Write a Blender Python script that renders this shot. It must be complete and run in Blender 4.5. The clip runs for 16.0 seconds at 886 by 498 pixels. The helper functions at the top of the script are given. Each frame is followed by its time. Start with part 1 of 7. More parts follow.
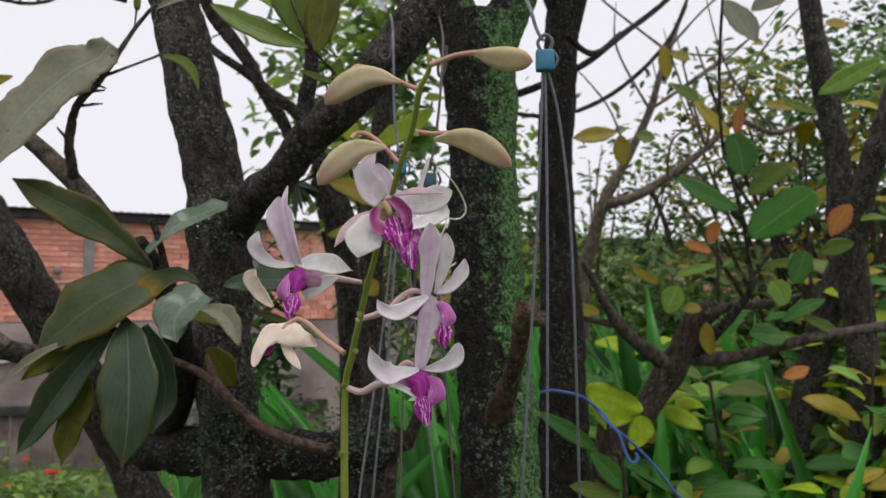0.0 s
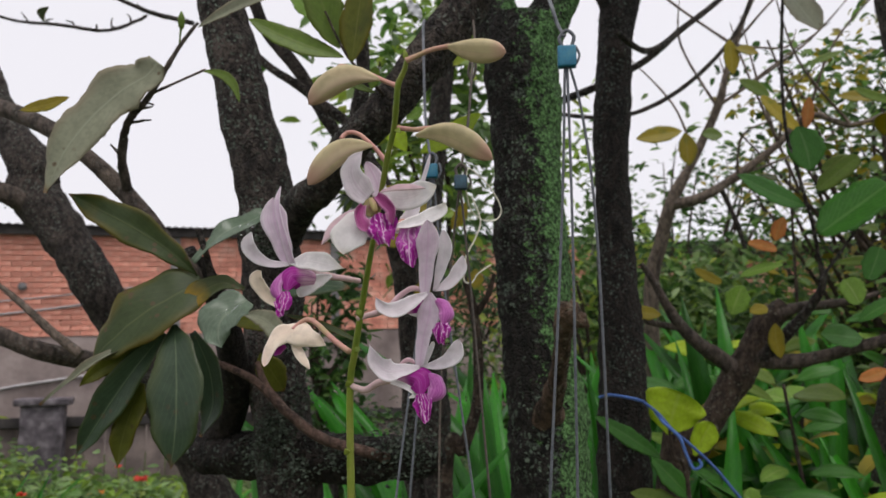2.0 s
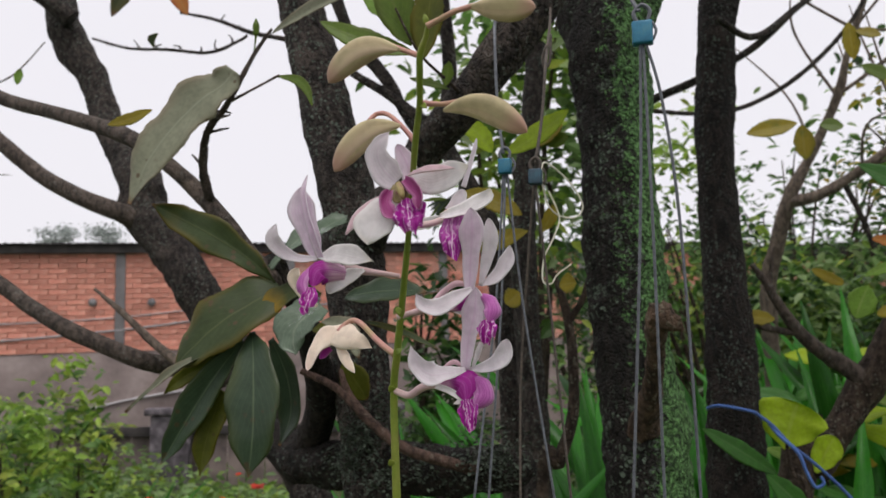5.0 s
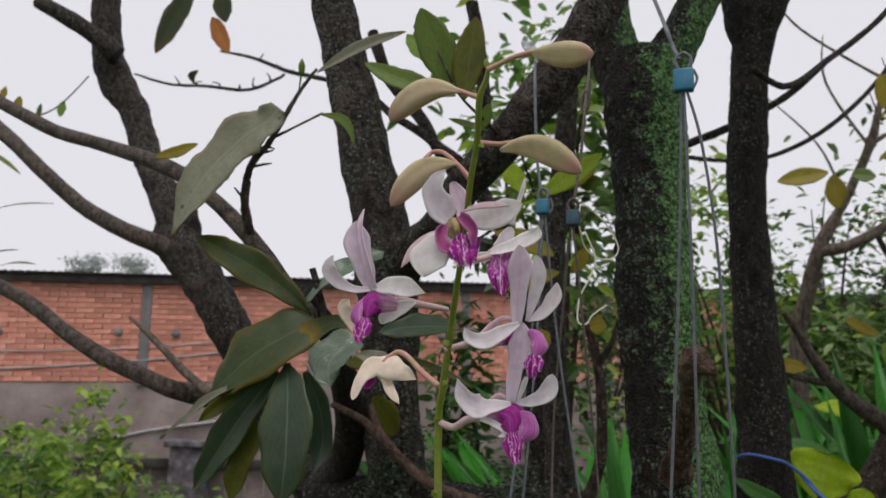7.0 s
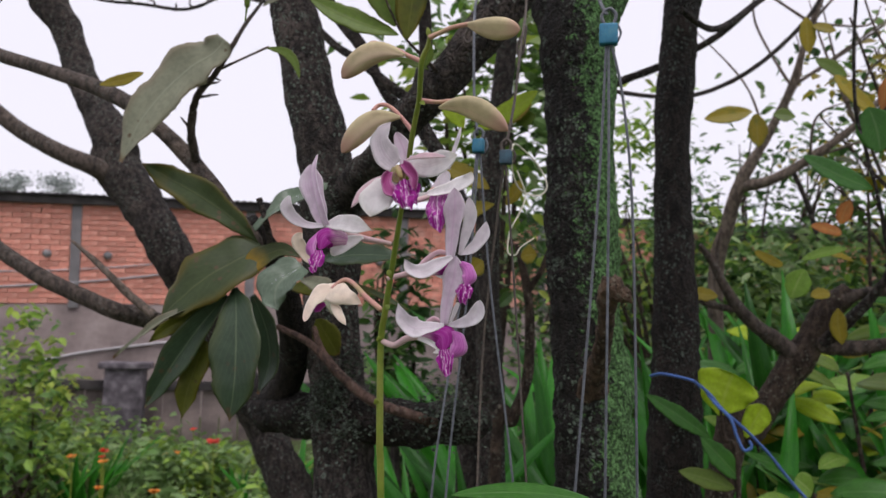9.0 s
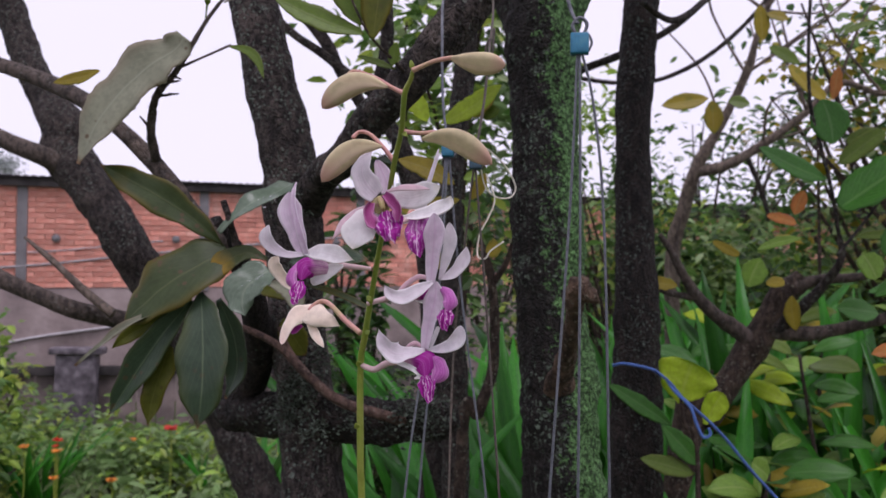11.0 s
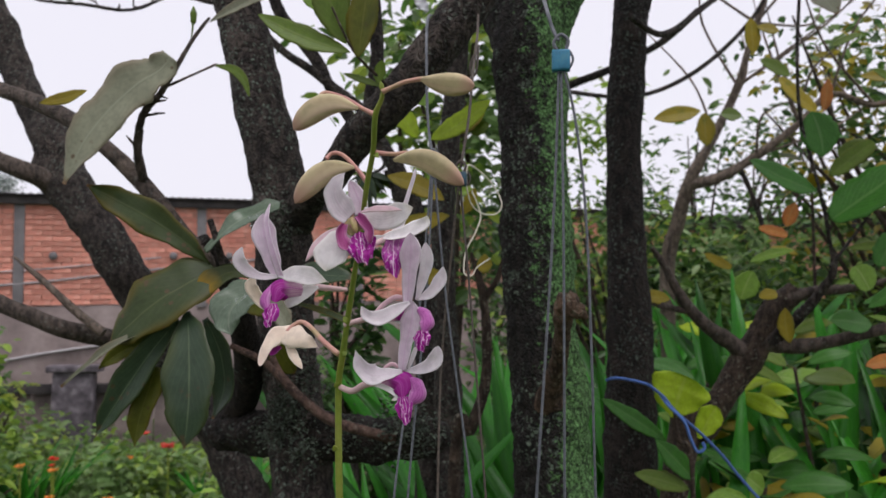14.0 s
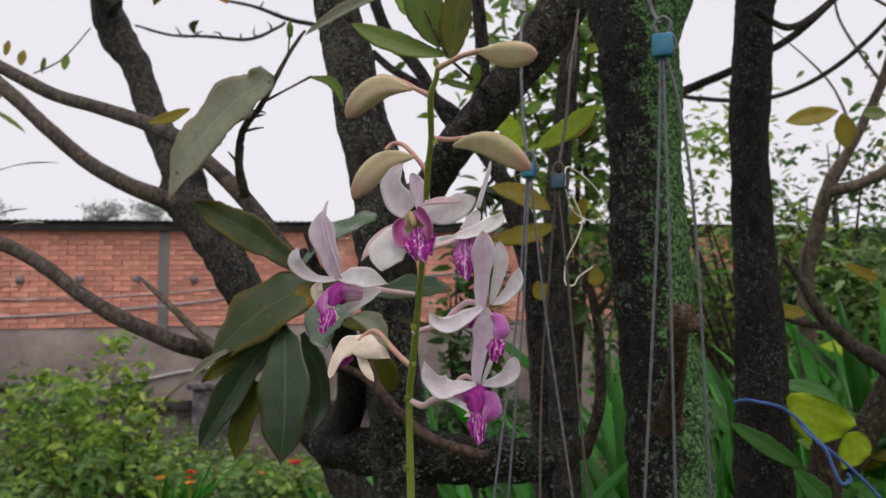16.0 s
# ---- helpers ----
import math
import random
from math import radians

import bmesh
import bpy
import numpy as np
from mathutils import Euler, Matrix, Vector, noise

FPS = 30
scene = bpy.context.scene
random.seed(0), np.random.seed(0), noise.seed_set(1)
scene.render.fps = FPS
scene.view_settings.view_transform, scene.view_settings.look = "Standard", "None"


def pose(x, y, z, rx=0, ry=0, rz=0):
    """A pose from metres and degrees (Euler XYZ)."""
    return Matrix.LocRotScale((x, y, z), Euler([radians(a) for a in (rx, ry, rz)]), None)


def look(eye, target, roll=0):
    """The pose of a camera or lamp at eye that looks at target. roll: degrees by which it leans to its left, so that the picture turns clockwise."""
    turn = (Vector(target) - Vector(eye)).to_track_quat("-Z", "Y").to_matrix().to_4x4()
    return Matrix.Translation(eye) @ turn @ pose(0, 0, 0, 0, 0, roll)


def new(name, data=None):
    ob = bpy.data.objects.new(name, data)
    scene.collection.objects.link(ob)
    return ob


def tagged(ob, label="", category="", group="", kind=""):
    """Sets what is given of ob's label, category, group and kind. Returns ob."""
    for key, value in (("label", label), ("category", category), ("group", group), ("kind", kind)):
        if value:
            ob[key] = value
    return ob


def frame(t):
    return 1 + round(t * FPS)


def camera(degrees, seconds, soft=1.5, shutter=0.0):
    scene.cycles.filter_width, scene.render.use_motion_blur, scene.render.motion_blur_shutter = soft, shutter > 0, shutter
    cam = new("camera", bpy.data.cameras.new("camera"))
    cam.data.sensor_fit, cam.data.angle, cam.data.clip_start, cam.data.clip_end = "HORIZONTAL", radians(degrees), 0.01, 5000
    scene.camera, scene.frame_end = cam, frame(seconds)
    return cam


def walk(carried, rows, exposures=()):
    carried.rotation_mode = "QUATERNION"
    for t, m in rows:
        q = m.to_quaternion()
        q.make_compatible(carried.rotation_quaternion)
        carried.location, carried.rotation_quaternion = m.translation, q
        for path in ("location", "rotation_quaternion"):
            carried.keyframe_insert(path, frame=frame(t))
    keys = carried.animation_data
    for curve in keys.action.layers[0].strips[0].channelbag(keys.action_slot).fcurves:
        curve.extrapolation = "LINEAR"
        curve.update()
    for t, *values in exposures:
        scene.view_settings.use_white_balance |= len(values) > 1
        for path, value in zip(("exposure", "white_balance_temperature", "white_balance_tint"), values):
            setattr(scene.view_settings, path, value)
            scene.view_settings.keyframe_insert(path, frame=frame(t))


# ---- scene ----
cam = camera(59.0, 16.0)
PATH = [
    (0, (0.039, 0.034, 1.369), (-0.023, 2.021, 1.585), 0.5),
    (0.5, (0.045, 0.038, 1.366), (-0.065, 2.022, 1.594), 0.2),
    (1, (0.057, 0.04, 1.366), (-0.091, 2.021, 1.597), -0.0),
    (1.5, (0.076, 0.041, 1.363), (-0.124, 2.017, 1.597), -0.2),
    (2, (0.087, 0.039, 1.362), (-0.173, 2.008, 1.6), -0.2),
    (2.5, (0.088, 0.052, 1.359), (-0.223, 2.013, 1.599), -0.3),
    (3, (0.096, 0.056, 1.36), (-0.244, 2.011, 1.605), -0.3),
    (3.5, (0.107, 0.062, 1.362), (-0.273, 2.01, 1.614), -0.3),
    (4, (0.116, 0.07, 1.361), (-0.329, 2.002, 1.62), -0.4),
    (6.5, (0.114, 0.108, 1.35), (-0.475, 1.994, 1.662), 0.3),
    (7, (0.105, 0.074, 1.351), (-0.482, 1.95, 1.719), 1.4),
    (7.5, (0.108, 0.053, 1.339), (-0.457, 1.937, 1.7), 2.3),
    (8, (0.121, 0.04, 1.338), (-0.404, 1.941, 1.671), 2.3),
    (8.5, (0.125, 0.021, 1.345), (-0.353, 1.948, 1.589), 1.9),
    (9, (0.12, 0.013, 1.35), (-0.317, 1.956, 1.534), 1.7),
    (11.5, (0.098, 0.007, 1.387), (-0.201, 1.98, 1.513), 0.8),
    (12, (0.092, 0.001, 1.39), (-0.175, 1.979, 1.512), 0.7),
    (12.5, (0.092, 0.019, 1.388), (-0.15, 2.0, 1.509), 0.6),
    (13, (0.098, 0.016, 1.389), (-0.137, 1.998, 1.517), 0.5),
    (13.5, (0.106, 0.009, 1.387), (-0.144, 1.988, 1.531), 0.5),
    (14, (0.118, 0.014, 1.385), (-0.206, 1.981, 1.548), 0.4),
    (14.5, (0.13, 0.027, 1.381), (-0.298, 1.972, 1.565), 0.6),
    (15, (0.138, 0.039, 1.381), (-0.383, 1.959, 1.582), 0.7),
    (15.5, (0.139, 0.053, 1.379), (-0.452, 1.953, 1.587), 0.4),
    (16, (0.137, 0.069, 1.377), (-0.493, 1.955, 1.59), 0.4),
]
walk(cam, [(t, look(eye, target, roll)) for t, eye, target, roll in PATH],
     [(0.0, 0.0, 6510, 14), (4.0, 0.0, 6610, 14), (6.3, -0.08, 6540, 14), (7.0, -0.18, 6540, 13), (7.8, -0.06, 6480, 16), (8.5, 0.02, 6410, 18), (9.2, 0.07, 6330, 20), (12.5, 0.07, 6020, 35), (13.5, 0.02, 6240, 22), (15.0, -0.03, 6560, 15), (16.0, -0.08, 6610, 15)])
cam.data.dof.use_dof = True
cam.data.dof.focus_distance, cam.data.dof.aperture_fstop = 0.5, 17.0


# ---- light ----
world = bpy.data.worlds.new("overcast")
scene.world = world
world.use_nodes = True
wn = world.node_tree.nodes
wl = world.node_tree.links
sky = wn.new("ShaderNodeTexSky")
sky.sky_type = "NISHITA"
sky.sun_disc = False
sky.sun_elevation, sky.sun_rotation = radians(58), radians(200)
sky.dust_density, sky.air_density = 6.0, 1.0
cloud = wn.new("ShaderNodeMix")
cloud.data_type = "RGBA"
cloud.inputs[0].default_value = 0.93
cloud.inputs[7].default_value = (7.6, 7.65, 8.0, 1)
wl.new(sky.outputs[0], cloud.inputs[6])
wl.new(cloud.outputs[2], wn["Background"].inputs[0])
wn["Background"].inputs[1].default_value = 0.12

sun_data = bpy.data.lights.new("sun", "SUN")
sun_data.energy, sun_data.angle, sun_data.color = 1.5, radians(30), (1.0, 0.97, 0.92)
sun = new("sun", sun_data)
sun.matrix_world = look((0, 0, 30), (-6, 10, 0))


# ---- materials ----
def material(name, colors, scale=40.0, rough=0.6, bump=0.3, bump_scale=0.0, translucent=0.0, island=False, spec=0.4, dist=0.002, spread=0.25, metal=0.0):
    """Procedural surface: noise between the colours, a finer second noise, piece-to-piece spread, bump."""
    m = bpy.data.materials.new(name)
    m.use_nodes = True
    n, l = m.node_tree.nodes, m.node_tree.links
    b = n["Principled BSDF"]
    b.inputs["Roughness"].default_value = rough
    b.inputs["Specular IOR Level"].default_value = spec
    b.inputs["Metallic"].default_value = metal
    co = n.new("ShaderNodeTexCoord")
    a = n.new("ShaderNodeTexNoise")
    a.inputs["Scale"].default_value, a.inputs["Detail"].default_value = scale, 6
    l.new(co.outputs["Object"], a.inputs["Vector"])
    ramp = n.new("ShaderNodeValToRGB")
    els = ramp.color_ramp.elements
    for i, c in enumerate(colors):
        p = 0.3 + 0.4 * i / max(1, len(colors) - 1)
        e = els[i] if i < 2 else els.new(p)
        e.position, e.color = p, (*c, 1)
    l.new(a.outputs["Fac"], ramp.inputs["Fac"])
    fine = n.new("ShaderNodeTexNoise")
    fine.inputs["Scale"].default_value, fine.inputs["Detail"].default_value = scale * 9, 3
    l.new(co.outputs["Object"], fine.inputs["Vector"])
    hsv = n.new("ShaderNodeHueSaturation")
    l.new(ramp.outputs["Color"], hsv.inputs["Color"])
    rnd = n.new("ShaderNodeNewGeometry") if island else n.new("ShaderNodeObjectInfo")
    rand = rnd.outputs["Random Per Island"] if island else rnd.outputs["Random"]
    mr = n.new("ShaderNodeMapRange")
    mr.inputs[3].default_value, mr.inputs[4].default_value = 1 - spread, 1 + spread
    l.new(rand, mr.inputs[0])
    mf = n.new("ShaderNodeMath")
    mf.operation = "MULTIPLY_ADD"
    mf.inputs[1].default_value = 0.35
    l.new(fine.outputs["Fac"], mf.inputs[0])
    add = n.new("ShaderNodeMath")
    add.operation = "SUBTRACT"
    add.inputs[1].default_value = 0.175
    l.new(mr.outputs[0], mf.inputs[2])
    l.new(mf.outputs[0], add.inputs[0])
    l.new(add.outputs[0], hsv.inputs["Value"])
    l.new(hsv.outputs[0], b.inputs["Base Color"])
    bp = n.new("ShaderNodeBump")
    bp.inputs["Strength"].default_value, bp.inputs["Distance"].default_value = bump, dist
    src = fine
    if bump_scale:
        src = n.new("ShaderNodeTexNoise")
        src.inputs["Scale"].default_value, src.inputs["Detail"].default_value = bump_scale, 5
        l.new(co.outputs["Object"], src.inputs["Vector"])
    l.new(src.outputs["Fac"], bp.inputs["Height"])
    l.new(bp.outputs[0], b.inputs["Normal"])
    if translucent:
        tr = n.new("ShaderNodeBsdfTranslucent")
        mix = n.new("ShaderNodeMixShader")
        mix.inputs[0].default_value = translucent
        l.new(hsv.outputs[0], tr.inputs["Color"])
        l.new(b.outputs[0], mix.inputs[1])
        l.new(tr.outputs[0], mix.inputs[2])
        l.new(mix.outputs[0], n["Material Output"].inputs[0])
    return m


def bark_material(name, dark, light, lichen, moss=None, moss_dir=(0.8, -0.5, 0.1), lichen_cut=0.6, moss_cut=0.5, plates=230.0, crack=0.65):
    """Bark with ridges, pale lichen spots and, on one side, moss."""
    m = bpy.data.materials.new(name)
    m.use_nodes = True
    n, l = m.node_tree.nodes, m.node_tree.links
    b = n["Principled BSDF"]
    b.inputs["Roughness"].default_value = 0.85
    b.inputs["Specular IOR Level"].default_value = 0.3
    co = n.new("ShaderNodeTexCoord")

    def noise_at(scale, detail=6.0, stretch=None):
        t = n.new("ShaderNodeTexNoise")
        t.inputs["Scale"].default_value, t.inputs["Detail"].default_value = scale, detail
        t.inputs["Roughness"].default_value = 0.65
        if stretch:
            mp = n.new("ShaderNodeMapping")
            mp.inputs["Scale"].default_value = stretch
            l.new(co.outputs["Object"], mp.inputs["Vector"])
            l.new(mp.outputs[0], t.inputs["Vector"])
        else:
            l.new(co.outputs["Object"], t.inputs["Vector"])
        return t.outputs["Fac"]

    def ramp(fac, lo, hi):
        r = n.new("ShaderNodeMapRange")
        r.interpolation_type = "SMOOTHSTEP"
        r.inputs[1].default_value, r.inputs[2].default_value = lo, hi
        l.new(fac, r.inputs[0])
        return r.outputs[0]

    def mixed(fac, a, c):
        x = n.new("ShaderNodeMix")
        x.data_type = "RGBA"
        l.new(fac, x.inputs[0])
        for s, v in ((6, a), (7, c)):
            if isinstance(v, tuple):
                x.inputs[s].default_value = (*v, 1)
            else:
                l.new(v, x.inputs[s])
        return x.outputs[2]

    ridge = noise_at(90, 6, (1, 1, 0.45))
    col = mixed(ramp(ridge, 0.35, 0.65), dark, light)
    col = mixed(ramp(noise_at(14, 3), 0.55, 0.75), col, tuple(v * 1.5 for v in light))
    vor = n.new("ShaderNodeTexVoronoi")
    vor.inputs["Scale"].default_value = plates
    wobble = n.new("ShaderNodeVectorMath")
    wobble.operation = "MULTIPLY_ADD"
    wob = n.new("ShaderNodeTexNoise")
    wob.inputs["Scale"].default_value = 60
    l.new(co.outputs["Object"], wob.inputs["Vector"])
    l.new(wob.outputs["Color"], wobble.inputs[0])
    wobble.inputs[1].default_value = (0.012, 0.012, 0.02)
    l.new(co.outputs["Object"], wobble.inputs[2])
    l.new(wobble.outputs[0], vor.inputs["Vector"])
    gap_full = ramp(vor.outputs["Distance"], 0.40, 0.85)
    part = n.new("ShaderNodeMath")
    part.operation = "MULTIPLY"
    part.inputs[1].default_value = crack
    l.new(gap_full, part.inputs[0])
    gap = part.outputs[0]
    col = mixed(gap, col, tuple(v * 0.5 for v in dark))
    def times(a, c):
        x = n.new("ShaderNodeMath")
        x.operation = "MULTIPLY"
        l.new(a, x.inputs[0])
        l.new(c, x.inputs[1])
        return x.outputs[0]

    # pale crusts: small round ones in crowds, and a few larger blotches with crumbled rims
    disc = n.new("ShaderNodeTexVoronoi")
    disc.inputs["Scale"].default_value = 165
    l.new(wobble.outputs[0], disc.inputs["Vector"])
    tone = n.new("ShaderNodeSeparateColor")
    l.new(disc.outputs["Color"], tone.inputs[0])
    spots = times(ramp(disc.outputs["Distance"], 0.52, 0.36), ramp(tone.outputs[0], lichen_cut - 0.12, lichen_cut - 0.02))
    spots = times(times(spots, ramp(noise_at(9, 3), 0.38, 0.56)), ramp(noise_at(420, 3), 0.30, 0.52))
    col = mixed(spots, col, mixed(tone.outputs[1], tuple(v * 0.5 for v in lichen), tuple(v * 1.15 for v in lichen)))
    crust = times(ramp(noise_at(30, 8), lichen_cut + 0.02, lichen_cut + 0.06), ramp(noise_at(260, 4), 0.38, 0.56))
    col = mixed(crust, col, tuple(v * 0.75 for v in lichen))
    if moss:
        geo = n.new("ShaderNodeNewGeometry")
        dot = n.new("ShaderNodeVectorMath")
        dot.operation = "DOT_PRODUCT"
        dot.inputs[1].default_value = Vector(moss_dir).normalized()
        l.new(geo.outputs["Normal"], dot.inputs[0])
        s = n.new("ShaderNodeMath")
        s.operation = "MULTIPLY_ADD"
        s.inputs[1].default_value = 0.45
        l.new(dot.outputs["Value"], s.inputs[0])
        l.new(noise_at(70, 8), s.inputs[2])
        grit = n.new("ShaderNodeMath")
        grit.operation = "MULTIPLY_ADD"
        grit.inputs[1].default_value = 0.9
        l.new(noise_at(220, 3), grit.inputs[0])
        l.new(s.outputs[0], grit.inputs[2])
        tint = mixed(ramp(noise_at(150, 4), 0.36, 0.62), tuple(v * 0.3 for v in moss), tuple(v * 1.7 for v in moss))
        tint = mixed(gap, tint, tuple(v * 0.18 for v in moss))
        col = mixed(ramp(grit.outputs[0], moss_cut + 0.60, moss_cut + 0.72), col, tint)
    l.new(col, b.inputs["Base Color"])
    bp = n.new("ShaderNodeBump")
    bp.inputs["Strength"].default_value, bp.inputs["Distance"].default_value = 1.0, 0.007
    hgt = n.new("ShaderNodeMath")
    hgt.operation = "SUBTRACT"
    l.new(noise_at(160, 6, (1, 1, 0.6)), hgt.inputs[0])
    l.new(gap, hgt.inputs[1])
    l.new(hgt.outputs[0], bp.inputs["Height"])
    l.new(bp.outputs[0], b.inputs["Normal"])
    return m


def blade_material(name, base, vein, edge=None, spot=None, rough=0.4, translucent=0.25, veins=9.0, vein_amount=0.5, tip=None, tip_from=0.6, spread=0.15, blotch=0.5, mid=0.05, flare=1.0, speckle=0.0, rays=0, squiggle=False):
    """Leaf or petal: midrib, slanted side veins, blotches and a tinted end, laid out along the blade (UV)."""
    m = bpy.data.materials.new(name)
    m.use_nodes = True
    n, l = m.node_tree.nodes, m.node_tree.links
    b = n["Principled BSDF"]
    b.inputs["Roughness"].default_value = rough
    b.inputs["Specular IOR Level"].default_value = 0.28
    co = n.new("ShaderNodeTexCoord")
    sep = n.new("ShaderNodeSeparateXYZ")
    l.new(co.outputs["UV"], sep.inputs[0])

    def math_node(op, a, c=None, d=None):
        x = n.new("ShaderNodeMath")
        x.operation = op
        for i, v in enumerate((a, c, d)):
            if v is None:
                continue
            if isinstance(v, (int, float)):
                x.inputs[i].default_value = v
            else:
                l.new(v, x.inputs[i])
        return x.outputs[0]

    def ramp(fac, lo, hi):
        r = n.new("ShaderNodeMapRange")
        r.interpolation_type = "SMOOTHSTEP"
        r.inputs[1].default_value, r.inputs[2].default_value = lo, hi
        l.new(fac, r.inputs[0])
        return r.outputs[0]

    def mixed(fac, a, c):
        x = n.new("ShaderNodeMix")
        x.data_type = "RGBA"
        l.new(fac, x.inputs[0])
        for s, v in ((6, a), (7, c)):
            if isinstance(v, tuple):
                x.inputs[s].default_value = (*v, 1)
            else:
                l.new(v, x.inputs[s])
        return x.outputs[2]

    u, v = sep.outputs[0], sep.outputs[1]
    away = math_node("ABSOLUTE", math_node("SUBTRACT", v, 0.5))
    noi = n.new("ShaderNodeTexNoise")
    noi.inputs["Scale"].default_value, noi.inputs["Detail"].default_value = 45, 5
    l.new(co.outputs["Object"], noi.inputs["Vector"])
    big = n.new("ShaderNodeTexNoise")
    big.inputs["Scale"].default_value, big.inputs["Detail"].default_value = 14, 3
    l.new(co.outputs["Object"], big.inputs["Vector"])
    col = mixed(math_node("MULTIPLY", ramp(noi.outputs["Fac"], 0.3, 0.7), blotch), base, tuple(min(1, c * 1.35) for c in base))
    mott = n.new("ShaderNodeTexNoise")
    mott.inputs["Scale"].default_value, mott.inputs["Detail"].default_value = 170, 7
    l.new(co.outputs["Object"], mott.inputs["Vector"])
    col = mixed(math_node("MULTIPLY", ramp(mott.outputs["Fac"], 0.40, 0.66), blotch * 0.7), col, tuple(c * 0.62 for c in base))
    if edge:
        col = mixed(ramp(math_node("ADD", away, math_node("MULTIPLY", big.outputs["Fac"], 0.5)), 0.5, 0.85), col, edge)
    if spot:
        col = mixed(ramp(big.outputs["Fac"], 0.58, 0.72), col, spot)
    if tip:
        col = mixed(ramp(math_node("ADD", u, math_node("MULTIPLY", math_node("SUBTRACT", noi.outputs["Fac"], 0.5), 0.3)), tip_from, tip_from + 0.3), col, tip)
    if speckle:
        dots = n.new("ShaderNodeTexVoronoi")
        dots.inputs["Scale"].default_value = 75
        l.new(co.outputs["Object"], dots.inputs["Vector"])
        many = n.new("ShaderNodeTexNoise")
        many.inputs["Scale"].default_value = 22
        l.new(co.outputs["Object"], many.inputs["Vector"])
        few = math_node("MULTIPLY", ramp(dots.outputs["Distance"], 0.30, 0.16), ramp(many.outputs["Fac"], 0.52, 0.60))
        col = mixed(math_node("MULTIPLY", few, speckle), col, (0.09, 0.05, 0.025))
        col = mixed(ramp(math_node("ADD", u, math_node("MULTIPLY", big.outputs["Fac"], 0.12)), 0.98, 1.06), col, (0.14, 0.07, 0.025))
    wave = math_node("SINE", math_node("MULTIPLY", math_node("SUBTRACT", u, math_node("MULTIPLY", away, flare)), veins * 6.283))
    side = math_node("MULTIPLY", ramp(wave, 0.86, 1.0), vein_amount)
    if rays:
        fan = math_node("SINE", math_node("ADD", math_node("MULTIPLY", v, rays * 6.283), math_node("MULTIPLY", (mott if squiggle else noi).outputs["Fac"], 24.0 if squiggle else 9.0)))
        side = math_node("MULTIPLY", ramp(fan, 0.72 if squiggle else 0.45, 1.0), vein_amount)
    rib = ramp(away, mid, mid * 0.3)
    line = math_node("MAXIMUM", side, math_node("MULTIPLY", rib, min(1.0, vein_amount * (4.0 if mid < 0.04 and not rays else 1.6))))
    col = mixed(line, col, vein)
    hsv = n.new("ShaderNodeHueSaturation")
    inf = n.new("ShaderNodeObjectInfo")
    mr = n.new("ShaderNodeMapRange")
    mr.inputs[3].default_value, mr.inputs[4].default_value = 1 - spread, 1 + spread
    l.new(inf.outputs["Random"], mr.inputs[0])
    l.new(mr.outputs[0], hsv.inputs["Value"])
    l.new(col, hsv.inputs["Color"])
    l.new(hsv.outputs[0], b.inputs["Base Color"])
    bp = n.new("ShaderNodeBump")
    bp.inputs["Strength"].default_value, bp.inputs["Distance"].default_value = 0.4, 0.001
    l.new(math_node("SUBTRACT", math_node("MULTIPLY", noi.outputs["Fac"], 0.6), line), bp.inputs["Height"])
    l.new(bp.outputs[0], b.inputs["Normal"])
    tr = n.new("ShaderNodeBsdfTranslucent")
    mix = n.new("ShaderNodeMixShader")
    mix.inputs[0].default_value = translucent
    l.new(hsv.outputs[0], tr.inputs["Color"])
    l.new(b.outputs[0], mix.inputs[1])
    l.new(tr.outputs[0], mix.inputs[2])
    l.new(mix.outputs[0], n["Material Output"].inputs[0])
    return m


BARK = bark_material("dark bark", (0.015, 0.0125, 0.011), (0.088, 0.070, 0.060), (0.15, 0.165, 0.14), lichen_cut=0.66)
BARK_GREEN = bark_material("mossy bark", (0.007, 0.0062, 0.005), (0.028, 0.0235, 0.0195), (0.14, 0.185, 0.135), moss=(0.088, 0.190, 0.062), moss_dir=(1.0, 0.0, 0.05), lichen_cut=0.57, moss_cut=0.41)
BARK_LICHEN = bark_material("lichen bark", (0.017, 0.0145, 0.0125), (0.094, 0.076, 0.066), (0.16, 0.20, 0.16), moss=(0.045, 0.06, 0.035), moss_dir=(0.2, -0.2, 0.9), lichen_cut=0.60, moss_cut=0.74)
# Very dark brown bark for the low limbs and the slim tree.
BARK_DEEP = bark_material("very dark bark", (0.007, 0.0058, 0.0048), (0.034, 0.026, 0.021), (0.10, 0.125, 0.10), lichen_cut=0.62)
BARK_SMOOTH = bark_material("smooth bark", (0.040, 0.032, 0.027), (0.135, 0.105, 0.086), (0.16, 0.15, 0.13), lichen_cut=0.72, crack=0.12)
BARK_TAN = bark_material("tan twig bark", (0.085, 0.066, 0.052), (0.23, 0.18, 0.145), (0.18, 0.16, 0.14), lichen_cut=0.75, crack=0.1)
BARK_BROWN = bark_material("brown bark", (0.020, 0.014, 0.010), (0.086, 0.060, 0.043), (0.17, 0.16, 0.12), lichen_cut=0.70, crack=0.25)
BARK_SHOOT = bark_material("reddish shoot bark", (0.045, 0.028, 0.022), (0.15, 0.092, 0.070), (0.17, 0.13, 0.10), lichen_cut=0.80, crack=0.08)
BARK_ROT = bark_material("cut wood", (0.030, 0.019, 0.012), (0.125, 0.080, 0.052), (0.20, 0.17, 0.12), lichen_cut=0.72, crack=0.3)

